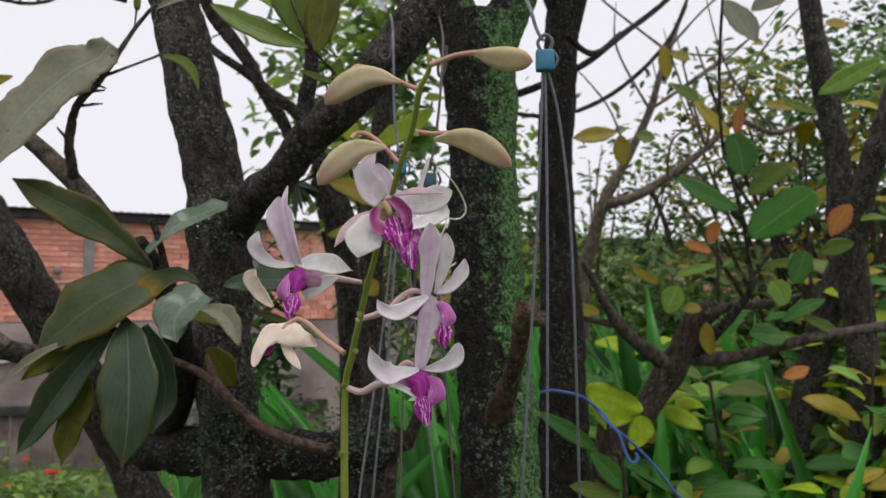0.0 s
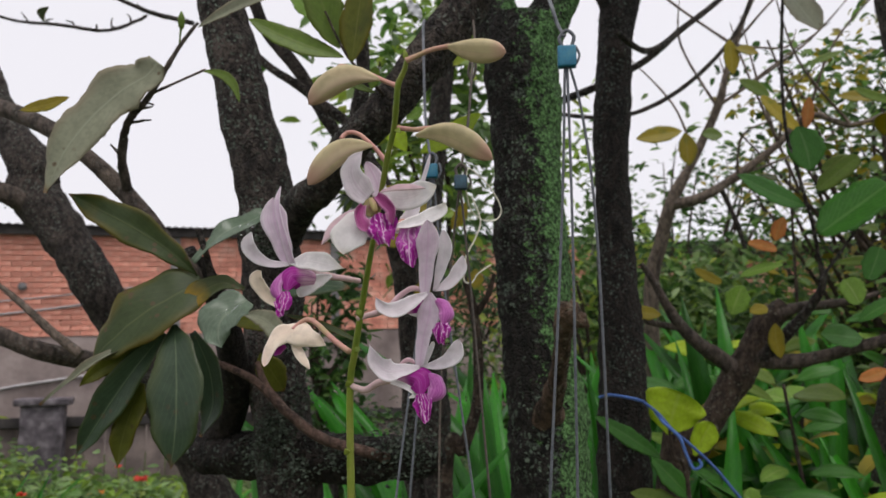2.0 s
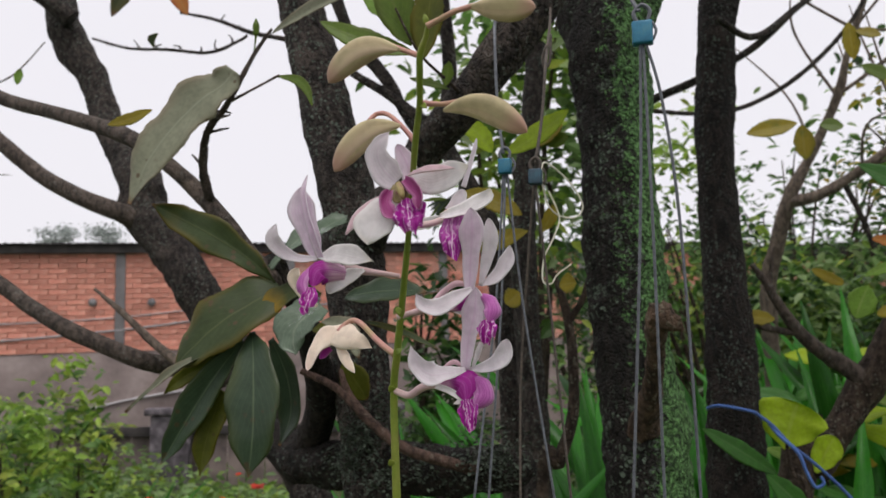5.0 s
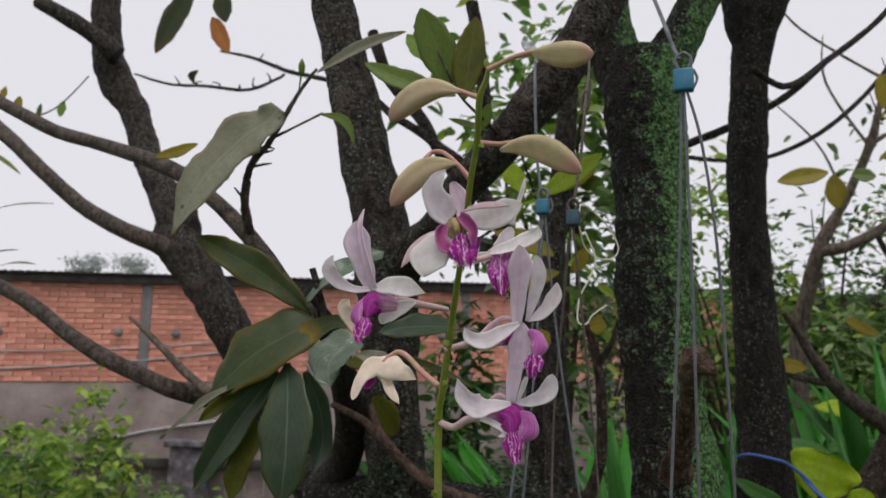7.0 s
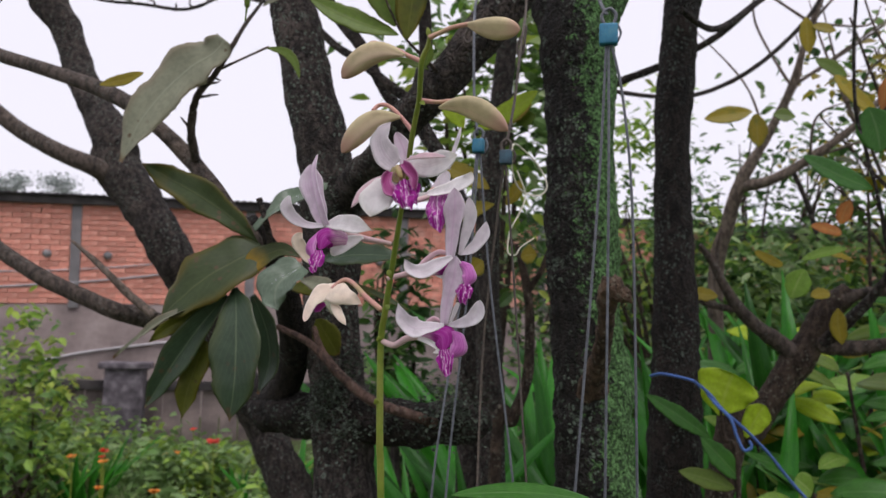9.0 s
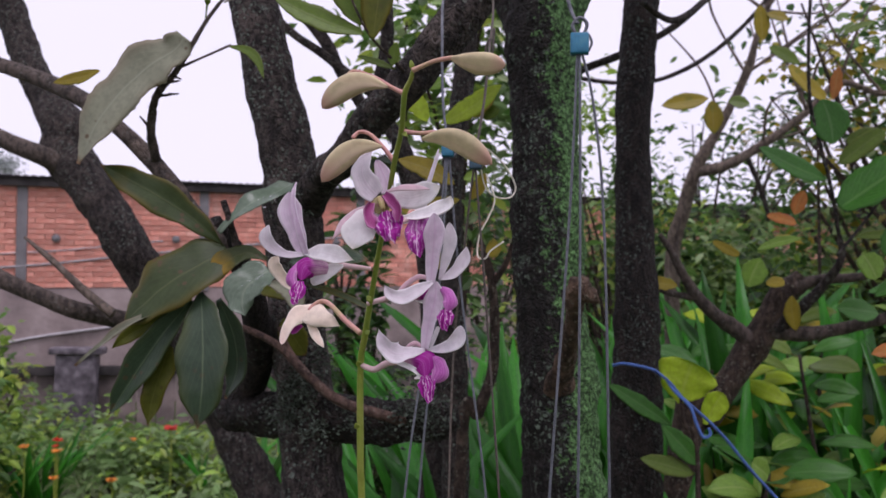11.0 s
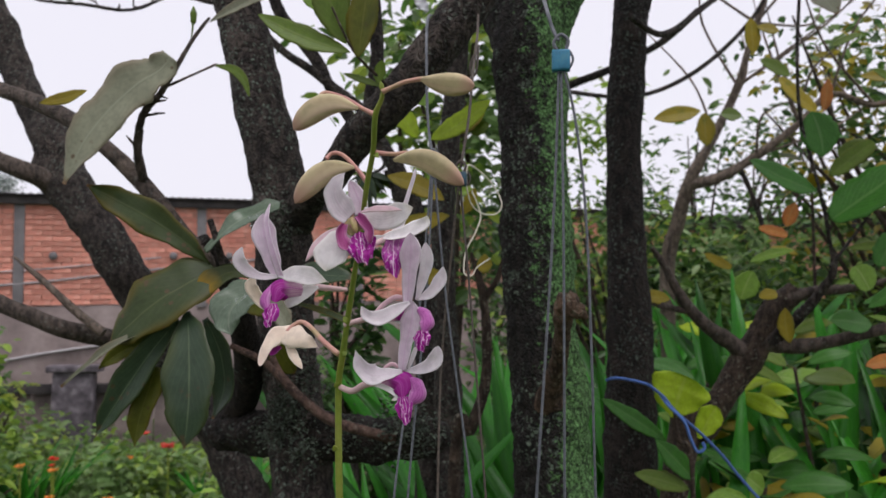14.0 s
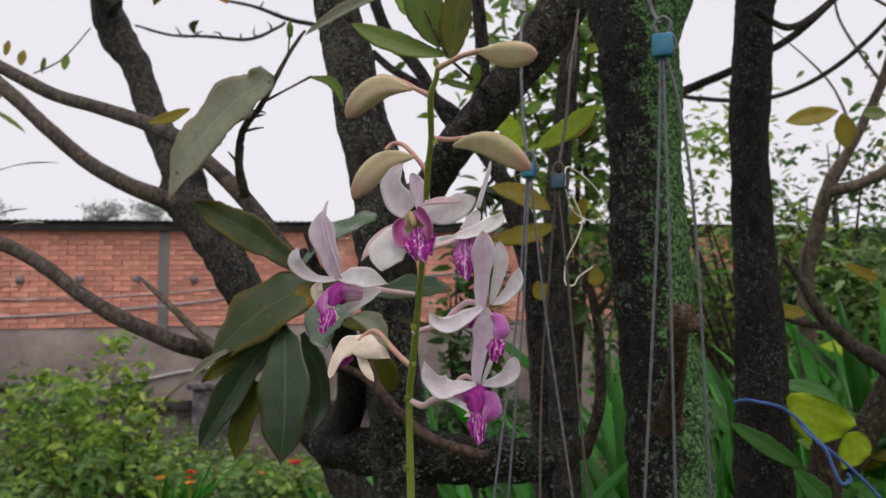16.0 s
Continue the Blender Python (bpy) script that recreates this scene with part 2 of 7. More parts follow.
LEAF_DARK = blade_material("dark green leaf", (0.036, 0.064, 0.034), (0.14, 0.19, 0.10), edge=(0.055, 0.075, 0.024), rough=0.29, translucent=0.14, veins=9, vein_amount=0.14, mid=0.025, speckle=0.6)
LEAF_OLIVE = blade_material("olive leaf", (0.036, 0.056, 0.016), (0.09, 0.11, 0.04), edge=(0.11, 0.085, 0.010), spot=(0.075, 0.072, 0.012), rough=0.46, translucent=0.2, veins=9, vein_amount=0.14, mid=0.025, speckle=0.7)
LEAF_LIME = blade_material("yellow-olive leaf", (0.115, 0.13, 0.014), (0.19, 0.20, 0.04), edge=(0.16, 0.14, 0.015), spot=(0.07, 0.09, 0.014), rough=0.4, translucent=0.35, veins=9, vein_amount=0.14, mid=0.025, speckle=0.6)
LEAF_BLOTCH = blade_material("olive leaf with a yellow patch", (0.046, 0.066, 0.016), (0.12, 0.13, 0.04), edge=(0.05, 0.07, 0.016), tip=(0.33, 0.21, 0.018), tip_from=0.5, rough=0.4, translucent=0.3, veins=9, vein_amount=0.14, mid=0.025, speckle=0.7)
LEAF_GREY = blade_material("greyed leaf", (0.21, 0.22, 0.15), (0.25, 0.27, 0.19), edge=(0.20, 0.17, 0.11), spot=(0.11, 0.14, 0.085), rough=0.45, translucent=0.2, veins=9, vein_amount=0.25, mid=0.03, speckle=0.8)
LEAF_SHINY = blade_material("wet grey-green leaf", (0.12, 0.165, 0.115), (0.22, 0.27, 0.19), rough=0.16, translucent=0.12, veins=9, vein_amount=0.35)
LEAF_MID = blade_material("mid green leaf", (0.108, 0.180, 0.018), (0.17, 0.22, 0.05), edge=(0.11, 0.155, 0.02), rough=0.38, translucent=0.32, veins=9, vein_amount=0.3)
LEAF_BRIGHT = blade_material("bright green leaf", (0.20, 0.36, 0.05), (0.36, 0.48, 0.14), rough=0.35, translucent=0.35, veins=7, vein_amount=0.4)
LEAF_LIMEGREEN = blade_material("lime green leaf", (0.44, 0.60, 0.03), (0.52, 0.64, 0.10), rough=0.35, translucent=0.45, veins=7, vein_amount=0.3)
LEAF_GLOSSY = blade_material("glossy green leaf", (0.042, 0.160, 0.018), (0.12, 0.25, 0.07), rough=0.36, translucent=0.25, veins=10, vein_amount=0.35)
LEAF_YELLOW = blade_material("yellowing leaf", (0.34, 0.27, 0.02), (0.42, 0.36, 0.08), edge=(0.24, 0.22, 0.02), spot=(0.16, 0.20, 0.025), rough=0.4, translucent=0.35, veins=8, vein_amount=0.35)
LEAF_ORANGE = blade_material("orange leaf", (0.48, 0.19, 0.04), (0.5, 0.32, 0.10), edge=(0.42, 0.12, 0.035), rough=0.4, translucent=0.35, veins=8, vein_amount=0.35)
LEAF_STRAP = blade_material("strap leaf", (0.028, 0.195, 0.013), (0.09, 0.32, 0.04), edge=(0.045, 0.25, 0.02), rough=0.3, translucent=0.35, veins=0.0, vein_amount=0.25, spread=0.45, rays=4)
PETAL = blade_material("white lilac petal", (0.90, 0.83, 0.88), (0.82, 0.64, 0.77), edge=(0.93, 0.91, 0.92), rough=0.5, translucent=0.42, veins=0.0, vein_amount=0.14, spread=0.03, mid=0.05, rays=9)
PETAL_LILAC = blade_material("lilac petal", (0.86, 0.72, 0.84), (0.74, 0.50, 0.70), edge=(0.92, 0.88, 0.91), rough=0.5, translucent=0.42, veins=0.0, vein_amount=0.22, spread=0.03, mid=0.08, rays=9)
PETAL_WHITE = blade_material("white petal", (0.90, 0.87, 0.87), (0.84, 0.76, 0.79), edge=(0.92, 0.90, 0.88), rough=0.5, translucent=0.42, veins=0.0, vein_amount=0.12, spread=0.03, tip=(0.80, 0.77, 0.66), tip_from=0.8, rays=9)
PETAL_PINK = blade_material("pink sepal back", (0.70, 0.47, 0.52), (0.60, 0.34, 0.43), edge=(0.80, 0.68, 0.68), rough=0.5, translucent=0.25, veins=0.0, vein_amount=0.2, spread=0.03)
PETAL_CREAM = blade_material("cream petal", (0.82, 0.68, 0.56), (0.76, 0.50, 0.46), edge=(0.86, 0.77, 0.66), spot=(0.78, 0.54, 0.50), rough=0.5, translucent=0.22, veins=0.0, vein_amount=0.05, spread=0.03)
FRILL = blade_material("ruffled magenta lip end", (0.34, 0.010, 0.26), (0.88, 0.66, 0.84), edge=(0.42, 0.025, 0.35), rough=0.3, translucent=0.22, veins=0.0, vein_amount=0.75, spread=0.04, mid=0.01, rays=4, squiggle=True, tip=(0.72, 0.30, 0.66), tip_from=0.90)
LIP_MAROON = blade_material("maroon pink lip wall", (0.36, 0.055, 0.22), (0.26, 0.025, 0.13), edge=(0.60, 0.28, 0.46), rough=0.42, translucent=0.22, veins=0.0, vein_amount=0.4, spread=0.04, mid=0.03, rays=6)
LIP_ROSE = blade_material("rose lip wing", (0.52, 0.15, 0.45), (0.32, 0.02, 0.26), edge=(0.68, 0.36, 0.62), rough=0.4, translucent=0.25, veins=0.0, vein_amount=0.5, spread=0.03, mid=0.02, rays=6)
LIP_VEINED = blade_material("veined magenta lip", (0.40, 0.10, 0.34), (0.84, 0.60, 0.80), edge=(0.50, 0.08, 0.44), rough=0.4, translucent=0.22, veins=0.0, vein_amount=0.65, spread=0.04, tip=(0.40, 0.02, 0.33), tip_from=0.3, mid=0.02, rays=5, squiggle=True)
PETAL_PALE_PINK = blade_material("pale pink sepal", (0.74, 0.56, 0.60), (0.68, 0.44, 0.52), edge=(0.80, 0.70, 0.70), rough=0.5, translucent=0.42, veins=0.0, vein_amount=0.2, spread=0.03, rays=6)
LIP_DEEP = blade_material("deep magenta lobe", (0.36, 0.02, 0.30), (0.30, 0.015, 0.25), edge=(0.50, 0.13, 0.45), rough=0.38, translucent=0.2, veins=0.0, vein_amount=0.2, spread=0.03, mid=0.015)
LIP_PALE = blade_material("pale magenta lip", (0.70, 0.44, 0.58), (0.46, 0.08, 0.38), rough=0.42, translucent=0.25, veins=0.0, rays=6, vein_amount=0.45, tip=(0.34, 0.012, 0.26), tip_from=0.22, spread=0.04)
COLUMN = material("cream column", [(0.34, 0.31, 0.09), (0.40, 0.30, 0.16), (0.34, 0.09, 0.15)], 160, 0.45, 0.2, translucent=0.15)
BUD = blade_material("bud skin", (0.54, 0.46, 0.27), (0.56, 0.36, 0.26), edge=(0.60, 0.45, 0.32), spot=(0.58, 0.38, 0.30), rough=0.5, translucent=0.12, veins=0.0, vein_amount=0.16, tip=(0.54, 0.33, 0.25), tip_from=0.70, spread=0.06, rays=3)
PEDICEL = material("pink stalk", [(0.42, 0.17, 0.17), (0.52, 0.27, 0.22), (0.40, 0.30, 0.16)], 60, 0.45, 0.2, spread=0.05, dist=0.0005)
PEDICEL_PALE = material("pale pink stalk", [(0.62, 0.42, 0.45), (0.68, 0.50, 0.46)], 60, 0.45, 0.2, spread=0.05, dist=0.0005)
STEM = material("green flower stem", [(0.13, 0.20, 0.025), (0.21, 0.27, 0.035), (0.26, 0.27, 0.06)], 50, 0.4, 0.2, spread=0.03, dist=0.0005)
WIRE = material("grey coated wire", [(0.07, 0.078, 0.092), (0.14, 0.15, 0.17)], 200, 0.4, 0.1, spec=0.5, spread=0.1, dist=0.0003)
WIRE_DARK = material("rusty wire", [(0.05, 0.045, 0.04), (0.13, 0.10, 0.08)], 300, 0.6, 0.2, dist=0.0003)
CLIP = material("blue plastic", [(0.02, 0.14, 0.24), (0.03, 0.20, 0.32), (0.06, 0.22, 0.30)], 120, 0.4, 0.2, dist=0.0005)
CLIP_OLD = material("dirty blue plastic", [(0.03, 0.05, 0.07), (0.04, 0.10, 0.14)], 120, 0.6, 0.2, dist=0.0005)
WATER = bpy.data.materials.new("water")
WATER.use_nodes = True
WATER.node_tree.nodes["Principled BSDF"].inputs["Base Color"].default_value = (0.95, 0.97, 0.97, 1)
WATER.node_tree.nodes["Principled BSDF"].inputs["Transmission Weight"].default_value = 1.0
WATER.node_tree.nodes["Principled BSDF"].inputs["Roughness"].default_value = 0.03
WATER.node_tree.nodes["Principled BSDF"].inputs["IOR"].default_value = 1.33
TIE = material("white tie wire", [(0.55, 0.52, 0.40), (0.70, 0.68, 0.58)], 200, 0.5, 0.1, dist=0.0003)
ROPE = material("blue rope", [(0.05, 0.12, 0.38), (0.10, 0.20, 0.50)], 400, 0.6, 0.8, dist=0.001)
RENDER_WALL = material("stained cement render", [(0.15, 0.118, 0.112), (0.27, 0.218, 0.206), (0.38, 0.315, 0.295)], 1.8, 0.9, 0.5, dist=0.01)
MORTAR = material("mortar", [(0.50, 0.25, 0.185), (0.62, 0.35, 0.265)], 12, 0.95, 0.5, dist=0.004)
CONCRETE = material("concrete post", [(0.17, 0.16, 0.165), (0.26, 0.25, 0.25)], 6, 0.9, 0.4, dist=0.004)
BRICK = material("clay brick", [(0.57, 0.21, 0.155), (0.70, 0.31, 0.23), (0.74, 0.43, 0.34)], 5, 0.9, 0.4, spread=0.22, dist=0.003)
BRICK_STUFF = material("clay brick far", [(0.57, 0.21, 0.155), (0.70, 0.31, 0.23), (0.74, 0.43, 0.34)], 5, 0.9, 0.4, spread=0.22, dist=0.003, island=True)
FENCE = material("weathered fence panel", [(0.10, 0.080, 0.078), (0.17, 0.135, 0.128), (0.25, 0.20, 0.185)], 5, 0.9, 0.5, dist=0.004)
ROOF = material("dark roof sheet", [(0.05, 0.048, 0.055), (0.11, 0.10, 0.11)], 3, 0.8, 0.3, dist=0.004)
SHEET = material("pale roof sheet", [(0.50, 0.52, 0.55), (0.66, 0.68, 0.70)], 2, 0.6, 0.3, dist=0.003)
TIMBER = material("weathered dark timber", [(0.03, 0.027, 0.028), (0.075, 0.066, 0.064)], 8, 0.85, 0.5, dist=0.003)
POST = material("dark stained concrete", [(0.035, 0.030, 0.034), (0.105, 0.092, 0.104), (0.23, 0.205, 0.225)], 9, 0.9, 0.5, dist=0.006)
CABLE = material("pale cable", [(0.30, 0.29, 0.30), (0.42, 0.40, 0.41)], 20, 0.6, 0.1)
SOIL = material("garden soil and grass", [(0.03, 0.035, 0.015), (0.05, 0.075, 0.02), (0.06, 0.05, 0.03)], 2.5, 0.95, 0.8, dist=0.03)
RED_PETAL = material("red petal", [(0.60, 0.03, 0.015), (0.75, 0.06, 0.02)], 60, 0.5, 0.1, translucent=0.3)
ORANGE_PETAL = material("orange petal", [(0.65, 0.20, 0.02), (0.70, 0.30, 0.03)], 60, 0.5, 0.1, translucent=0.3)


def foliage(name, colors, translucent=0.45, rough=0.4):
    return material(name, colors, 3.0, rough, 0.1, translucent=translucent, island=True, spread=0.45)


FOL_DARK = foliage("dark foliage", [(0.025, 0.065, 0.018), (0.045, 0.105, 0.03), (0.065, 0.13, 0.04)])
FOL_MID = foliage("mid foliage", [(0.05, 0.12, 0.026), (0.09, 0.19, 0.04), (0.13, 0.22, 0.05)])
FOL_LIGHT = foliage("light foliage", [(0.14, 0.26, 0.045), (0.24, 0.38, 0.06), (0.40, 0.43, 0.08)])
FOL_YELLOW = foliage("yellow foliage", [(0.20, 0.20, 0.02), (0.34, 0.27, 0.03), (0.16, 0.20, 0.03)])
LICHEN = foliage("lichen flakes", [(0.03, 0.042, 0.03), (0.06, 0.078, 0.056), (0.09, 0.115, 0.085)], translucent=0.1, rough=0.9)
# Distance haze is painted into this pale grey-green leaf colour of the far crowns.
FOL_HAZE = foliage("haze-pale foliage", [(0.30, 0.34, 0.32), (0.38, 0.42, 0.40), (0.46, 0.50, 0.48)], translucent=0.5, rough=0.7)
FOL_HERB = foliage("herb foliage", [(0.13, 0.24, 0.07), (0.21, 0.33, 0.12), (0.33, 0.40, 0.20)])


# ---- shapes ----
def thing(name, base, label, category, group="", kind=""):
    e = new(name)
    e.location = base
    e.empty_display_size = 0.02
    return tagged(e, label, category, group, kind)


def world_base(o):
    p = Vector((0, 0, 0))
    while o:
        p = p + o.location
        o = o.parent
    return p


def solid(name, shape, mat, parent=None, label="", base=None, smooth=True):
    """One mesh object; its vertices are given in world metres. Under a parent it becomes a part."""
    verts, faces, uvs = shape
    at = world_base(parent) if parent else Vector(base or (0, 0, 0))
    me = bpy.data.meshes.new(name)
    me.from_pydata([tuple(Vector(v) - at) for v in verts], [], faces)
    me.materials.append(mat)
    if uvs:
        layer = me.uv_layers.new(name="UVMap")
        idx = np.empty(len(me.loops), dtype=np.int32)
        me.loops.foreach_get("vertex_index", idx)
        layer.data.foreach_set("uv", np.array(uvs, dtype=np.float32)[idx].ravel())
    if smooth:
        me.polygons.foreach_set("use_smooth", [True] * len(me.polygons))
    me.update()
    ob = new(name, me)
    if parent:
        ob.parent = parent
    else:
        ob.location = at
    if label:
        ob["label"] = label
    return ob


def join(shapes):
    V, F, U = [], [], []
    for v, f, u in shapes:
        k = len(V)
        V += list(v)
        F += [tuple(i + k for i in q) for q in f]
        U += list(u) if u else [(0.5, 0.5)] * len(v)
    return V, F, U


def spline(points, radii, sub):
    """Catmull-Rom through points with radii."""
    pts = [Vector(p) for p in points]
    out, rad = [], []
    n = len(pts)
    for i in range(n - 1):
        a, b, c, d = pts[max(i - 1, 0)], pts[i], pts[i + 1], pts[min(i + 2, n - 1)]
        for k in range(sub):
            t = k / sub
            out.append(0.5 * ((2 * b) + (c - a) * t + (2 * a - 5 * b + 4 * c - d) * t * t + (3 * b - a - 3 * c + d) * t ** 3))
            s = t * t * (3 - 2 * t)
            rad.append(radii[i] * (1 - s) + radii[i + 1] * s)
    out.append(pts[-1])
    rad.append(radii[-1])
    return out, rad


def tube(points, radii, sides=12, sub=6, rough=0.0, grain=30.0, knots=0.0, flat=1.0):
    """A round limb along a spline, with uneven skin. radii: one per point."""
    if not isinstance(radii, (list, tuple)):
        radii = [radii] * len(points)
    c, r = spline(points, radii, sub)
    V, F, U = [], [], []
    n = len(c)
    tan = (c[1] - c[0]).normalized()
    side = tan.orthogonal().normalized()
    for i in range(n):
        tg = (c[min(i + 1, n - 1)] - c[max(i - 1, 0)]).normalized()
        side = (side - tg * side.dot(tg)).normalized()
        up = tg.cross(side)
        for j in range(sides):
            a = 2 * math.pi * j / sides
            d = side * math.cos(a) + up * math.sin(a) * flat
            p = c[i] + d * r[i]
            if rough:
                k = noise.noise(p * grain) * rough + noise.noise(p * grain * 3.1) * rough * 0.5
                if knots:
                    k += max(0, noise.noise(p * grain * 0.25) - 0.25) * knots
                p = p + d * r[i] * k
            V.append(p)
            U.append((i / (n - 1), j / sides))
    for i in range(n - 1):
        for j in range(sides):
            q = (j + 1) % sides
            F.append((i * sides + j, i * sides + q, (i + 1) * sides + q, (i + 1) * sides + j))
    for end, ring in ((0, range(sides - 1, -1, -1)), (n - 1, range(sides))):
        V.append(c[end])
        U.append((0.5, 0.5))
        k = len(V) - 1
        ids = [end * sides + j for j in ring]
        for j in range(sides):
            F.append((ids[j], ids[(j + 1) % sides], k))
    return V, F, U


PROFILES = {"leaf": (0.8, 0.8), "torn": (0.28, 0.72), "lance": (0.7, 1.0), "petal": (0.85, 0.45), "round": (0.5, 0.42), "strap": (0.10, 0.38), "spoon": (1.3, 0.5)}


def blade(base, tip, width, facing=(0, -1, 0.2), prof="leaf", bend=0.0, sweep=0.0, fold=0.15, wave=0.0, waves=3.0, twist=0.0, nu=14, nv=6, thick=0.0004, seed=0.0, serrate=0.0, ragged=0.0):
    """A leaf or petal from base to tip, with folded midrib, bend, wavy edge and real thickness."""
    base, tip = Vector(base), Vector(tip)
    x = tip - base
    L = x.length
    x.normalize()
    nrm = Vector(facing)
    nrm = (nrm - x * nrm.dot(x)).normalized()
    s = nrm.cross(x)
    a, b = PROFILES[prof]
    um = a / (a + b)
    top = um ** a * (1 - um) ** b
    V, U = [], []
    grids = []
    for layer in (0, 1) if thick else (0,):
        grid = []
        for i in range(nu + 1):
            u = i / nu
            c = base + x * (L * u) + nrm * (bend * L * math.sin(math.pi * u * 0.999)) + s * (sweep * L * math.sin(math.pi * u))
            hw = 0.5 * width * max(0.03, (max(u, 0.004) ** a * max(1 - u, 0.0) ** b) / top)
            if serrate:
                hw *= 1 + serrate * math.sin(u * 70 + seed) * math.sin(u * 23 + seed * 2)
            edge = [1 + ragged * noise.noise(Vector((u * 7.0 + seed * 3.7, k * 5.3 + seed, 0.4))) + ragged * 0.5 * noise.noise(Vector((u * 19.0 + seed, k * 3.1, 2.4))) for k in (0, 1)]
            ca, sa = math.cos(twist * (u - 0.3)), math.sin(twist * (u - 0.3))
            s2, n2 = s * ca + nrm * sa, nrm * ca - s * sa
            row = []
            for j in range(nv + 1):
                v = 2 * j / nv - 1
                h = fold * abs(v) * hw + wave * width * math.sin(waves * 6.283 * u + seed + (1.3 if v > 0 else 0)) * v * v
                p = c + s2 * (v * hw * edge[0 if v < 0 else 1]) + n2 * (h - layer * thick)
                row.append(len(V))
                V.append(p)
                U.append((u, 0.5 + 0.5 * v))
            grid.append(row)
        grids.append(grid)
    F = []
    g = grids[0]
    for i in range(nu):
        for j in range(nv):
            F.append((g[i][j], g[i][j + 1], g[i + 1][j + 1], g[i + 1][j]))
    if thick:
        h = grids[1]
        for i in range(nu):
            for j in range(nv):
                F.append((h[i][j], h[i + 1][j], h[i + 1][j + 1], h[i][j + 1]))
            F.append((g[i][0], g[i + 1][0], h[i + 1][0], h[i][0]))
            F.append((g[i][nv], h[i][nv], h[i + 1][nv], g[i + 1][nv]))
        for j in range(nv):
            F.append((g[nu][j], g[nu][j + 1], h[nu][j + 1], h[nu][j]))
            F.append((g[0][j + 1], g[0][j], h[0][j], h[0][j + 1]))
    return V, F, U


def box(lo, hi):
    (x0, y0, z0), (x1, y1, z1) = lo, hi
    V = [(x0, y0, z0), (x1, y0, z0), (x1, y1, z0), (x0, y1, z0), (x0, y0, z1), (x1, y0, z1), (x1, y1, z1), (x0, y1, z1)]
    F = [(0, 3, 2, 1), (4, 5, 6, 7), (0, 1, 5, 4), (1, 2, 6, 5), (2, 3, 7, 6), (3, 0, 4, 7)]
    return V, F, None


def bevel_box(lo, hi, r):
    """A box with chamfered edges."""
    bm = bmesh.new()
    v, f, _ = box(lo, hi)
    vs = [bm.verts.new(p) for p in v]
    for q in f:
        bm.faces.new([vs[i] for i in q])
    bmesh.ops.bevel(bm, geom=bm.edges[:], offset=r, segments=2, affect="EDGES", profile=0.6)
    bm.verts.index_update()
    out = [tuple(p.co) for p in bm.verts], [tuple(p.index for p in q.verts) for q in bm.faces], None
    bm.free()
    return out


def scatter_leaves(spots, size, seed, aspect=0.5, droop=0.2, up=0.5, jitter=0.0):
    """Many small folded leaves, one at each spot (x, y, z)."""
    rng = random.Random(seed)
    V, F = [], []
    for p in spots:
        p = Vector(p)
        if jitter:
            p = p + Vector((rng.gauss(0, jitter), rng.gauss(0, jitter), rng.gauss(0, jitter)))
        L = size * rng.uniform(0.6, 1.3)
        a = rng.uniform(0, 6.283)
        d = Vector((math.cos(a), math.sin(a), rng.uniform(-0.7, 0.5) - droop)).normalized()
        nn = Vector((rng.gauss(0, 0.6), rng.gauss(0, 0.6), up + rng.random()))
        s = nn.cross(d).normalized()
        nn = d.cross(s)
        w = L * aspect * 0.5 * rng.uniform(0.8, 1.2)
        k = len(V)
        V += [p, p + d * L * 0.3 + s * w * 0.85 + nn * w * 0.3, p + d * L * 0.3 - s * w * 0.85 + nn * w * 0.3, p + d * L * 0.33,
              p + d * L * 0.65 + s * w * 0.8 + nn * (w * 0.25 - L * 0.03), p + d * L * 0.65 - s * w * 0.8 + nn * (w * 0.25 - L * 0.03), p + d * L * 0.66 - nn * L * 0.03, p + d * L - nn * L * 0.10]
        F += [(k, k + 3, k + 1), (k, k + 2, k + 3), (k + 3, k + 6, k + 4, k + 1), (k + 3, k + 2, k + 5, k + 6), (k + 6, k + 7, k + 4), (k + 6, k + 5, k + 7)]
    return V, F, None


def crown_spots(centre, size, n, seed, clumps=14, tight=0.28):
    """Leaf places gathered in clumps inside an uneven ellipsoid."""
    rng = random.Random(seed)
    c, r = Vector(centre), Vector(size)
    heads = []
    while len(heads) < clumps:
        v = Vector((rng.uniform(-1, 1), rng.uniform(-1, 1), rng.uniform(-1, 1)))
        if 0.15 < v.length < 1:
            heads.append((v, rng.uniform(0.6, 1.4)))
    out = []
    for i in range(n):
        v, k = heads[rng.randrange(clumps)]
        q = v + Vector((rng.gauss(0, tight), rng.gauss(0, tight), rng.gauss(0, tight))) * k
        out.append((c.x + q.x * r.x, c.y + q.y * r.y, c.z + q.z * r.z))
    return out


# ---- setting: ground, walls, houses ----
def ground_sheet():
    V, F = [], []
    xs = [-400, -60, -20] + [-12 + 0.8 * i for i in range(31)] + [20, 60, 400]
    ys = [-60, -8] + [-3 + 0.8 * i for i in range(20)] + [20, 60, 600]
    for y in ys:
        for x in xs:
            near = abs(x) < 13 and -4 < y < 14
            V.append((x, y, 0.05 * noise.noise(Vector((x, y, 0)) * 0.7) if near else 0.0))
    w = len(xs)
    for j in range(len(ys) - 1):
        for i in range(w - 1):
            F.append((j * w + i, j * w + i + 1, (j + 1) * w + i + 1, (j + 1) * w + i))
    return V, F, None


tagged(solid("ground", ground_sheet(), SOIL), "dark garden soil with short grass", "ground", kind="structure")

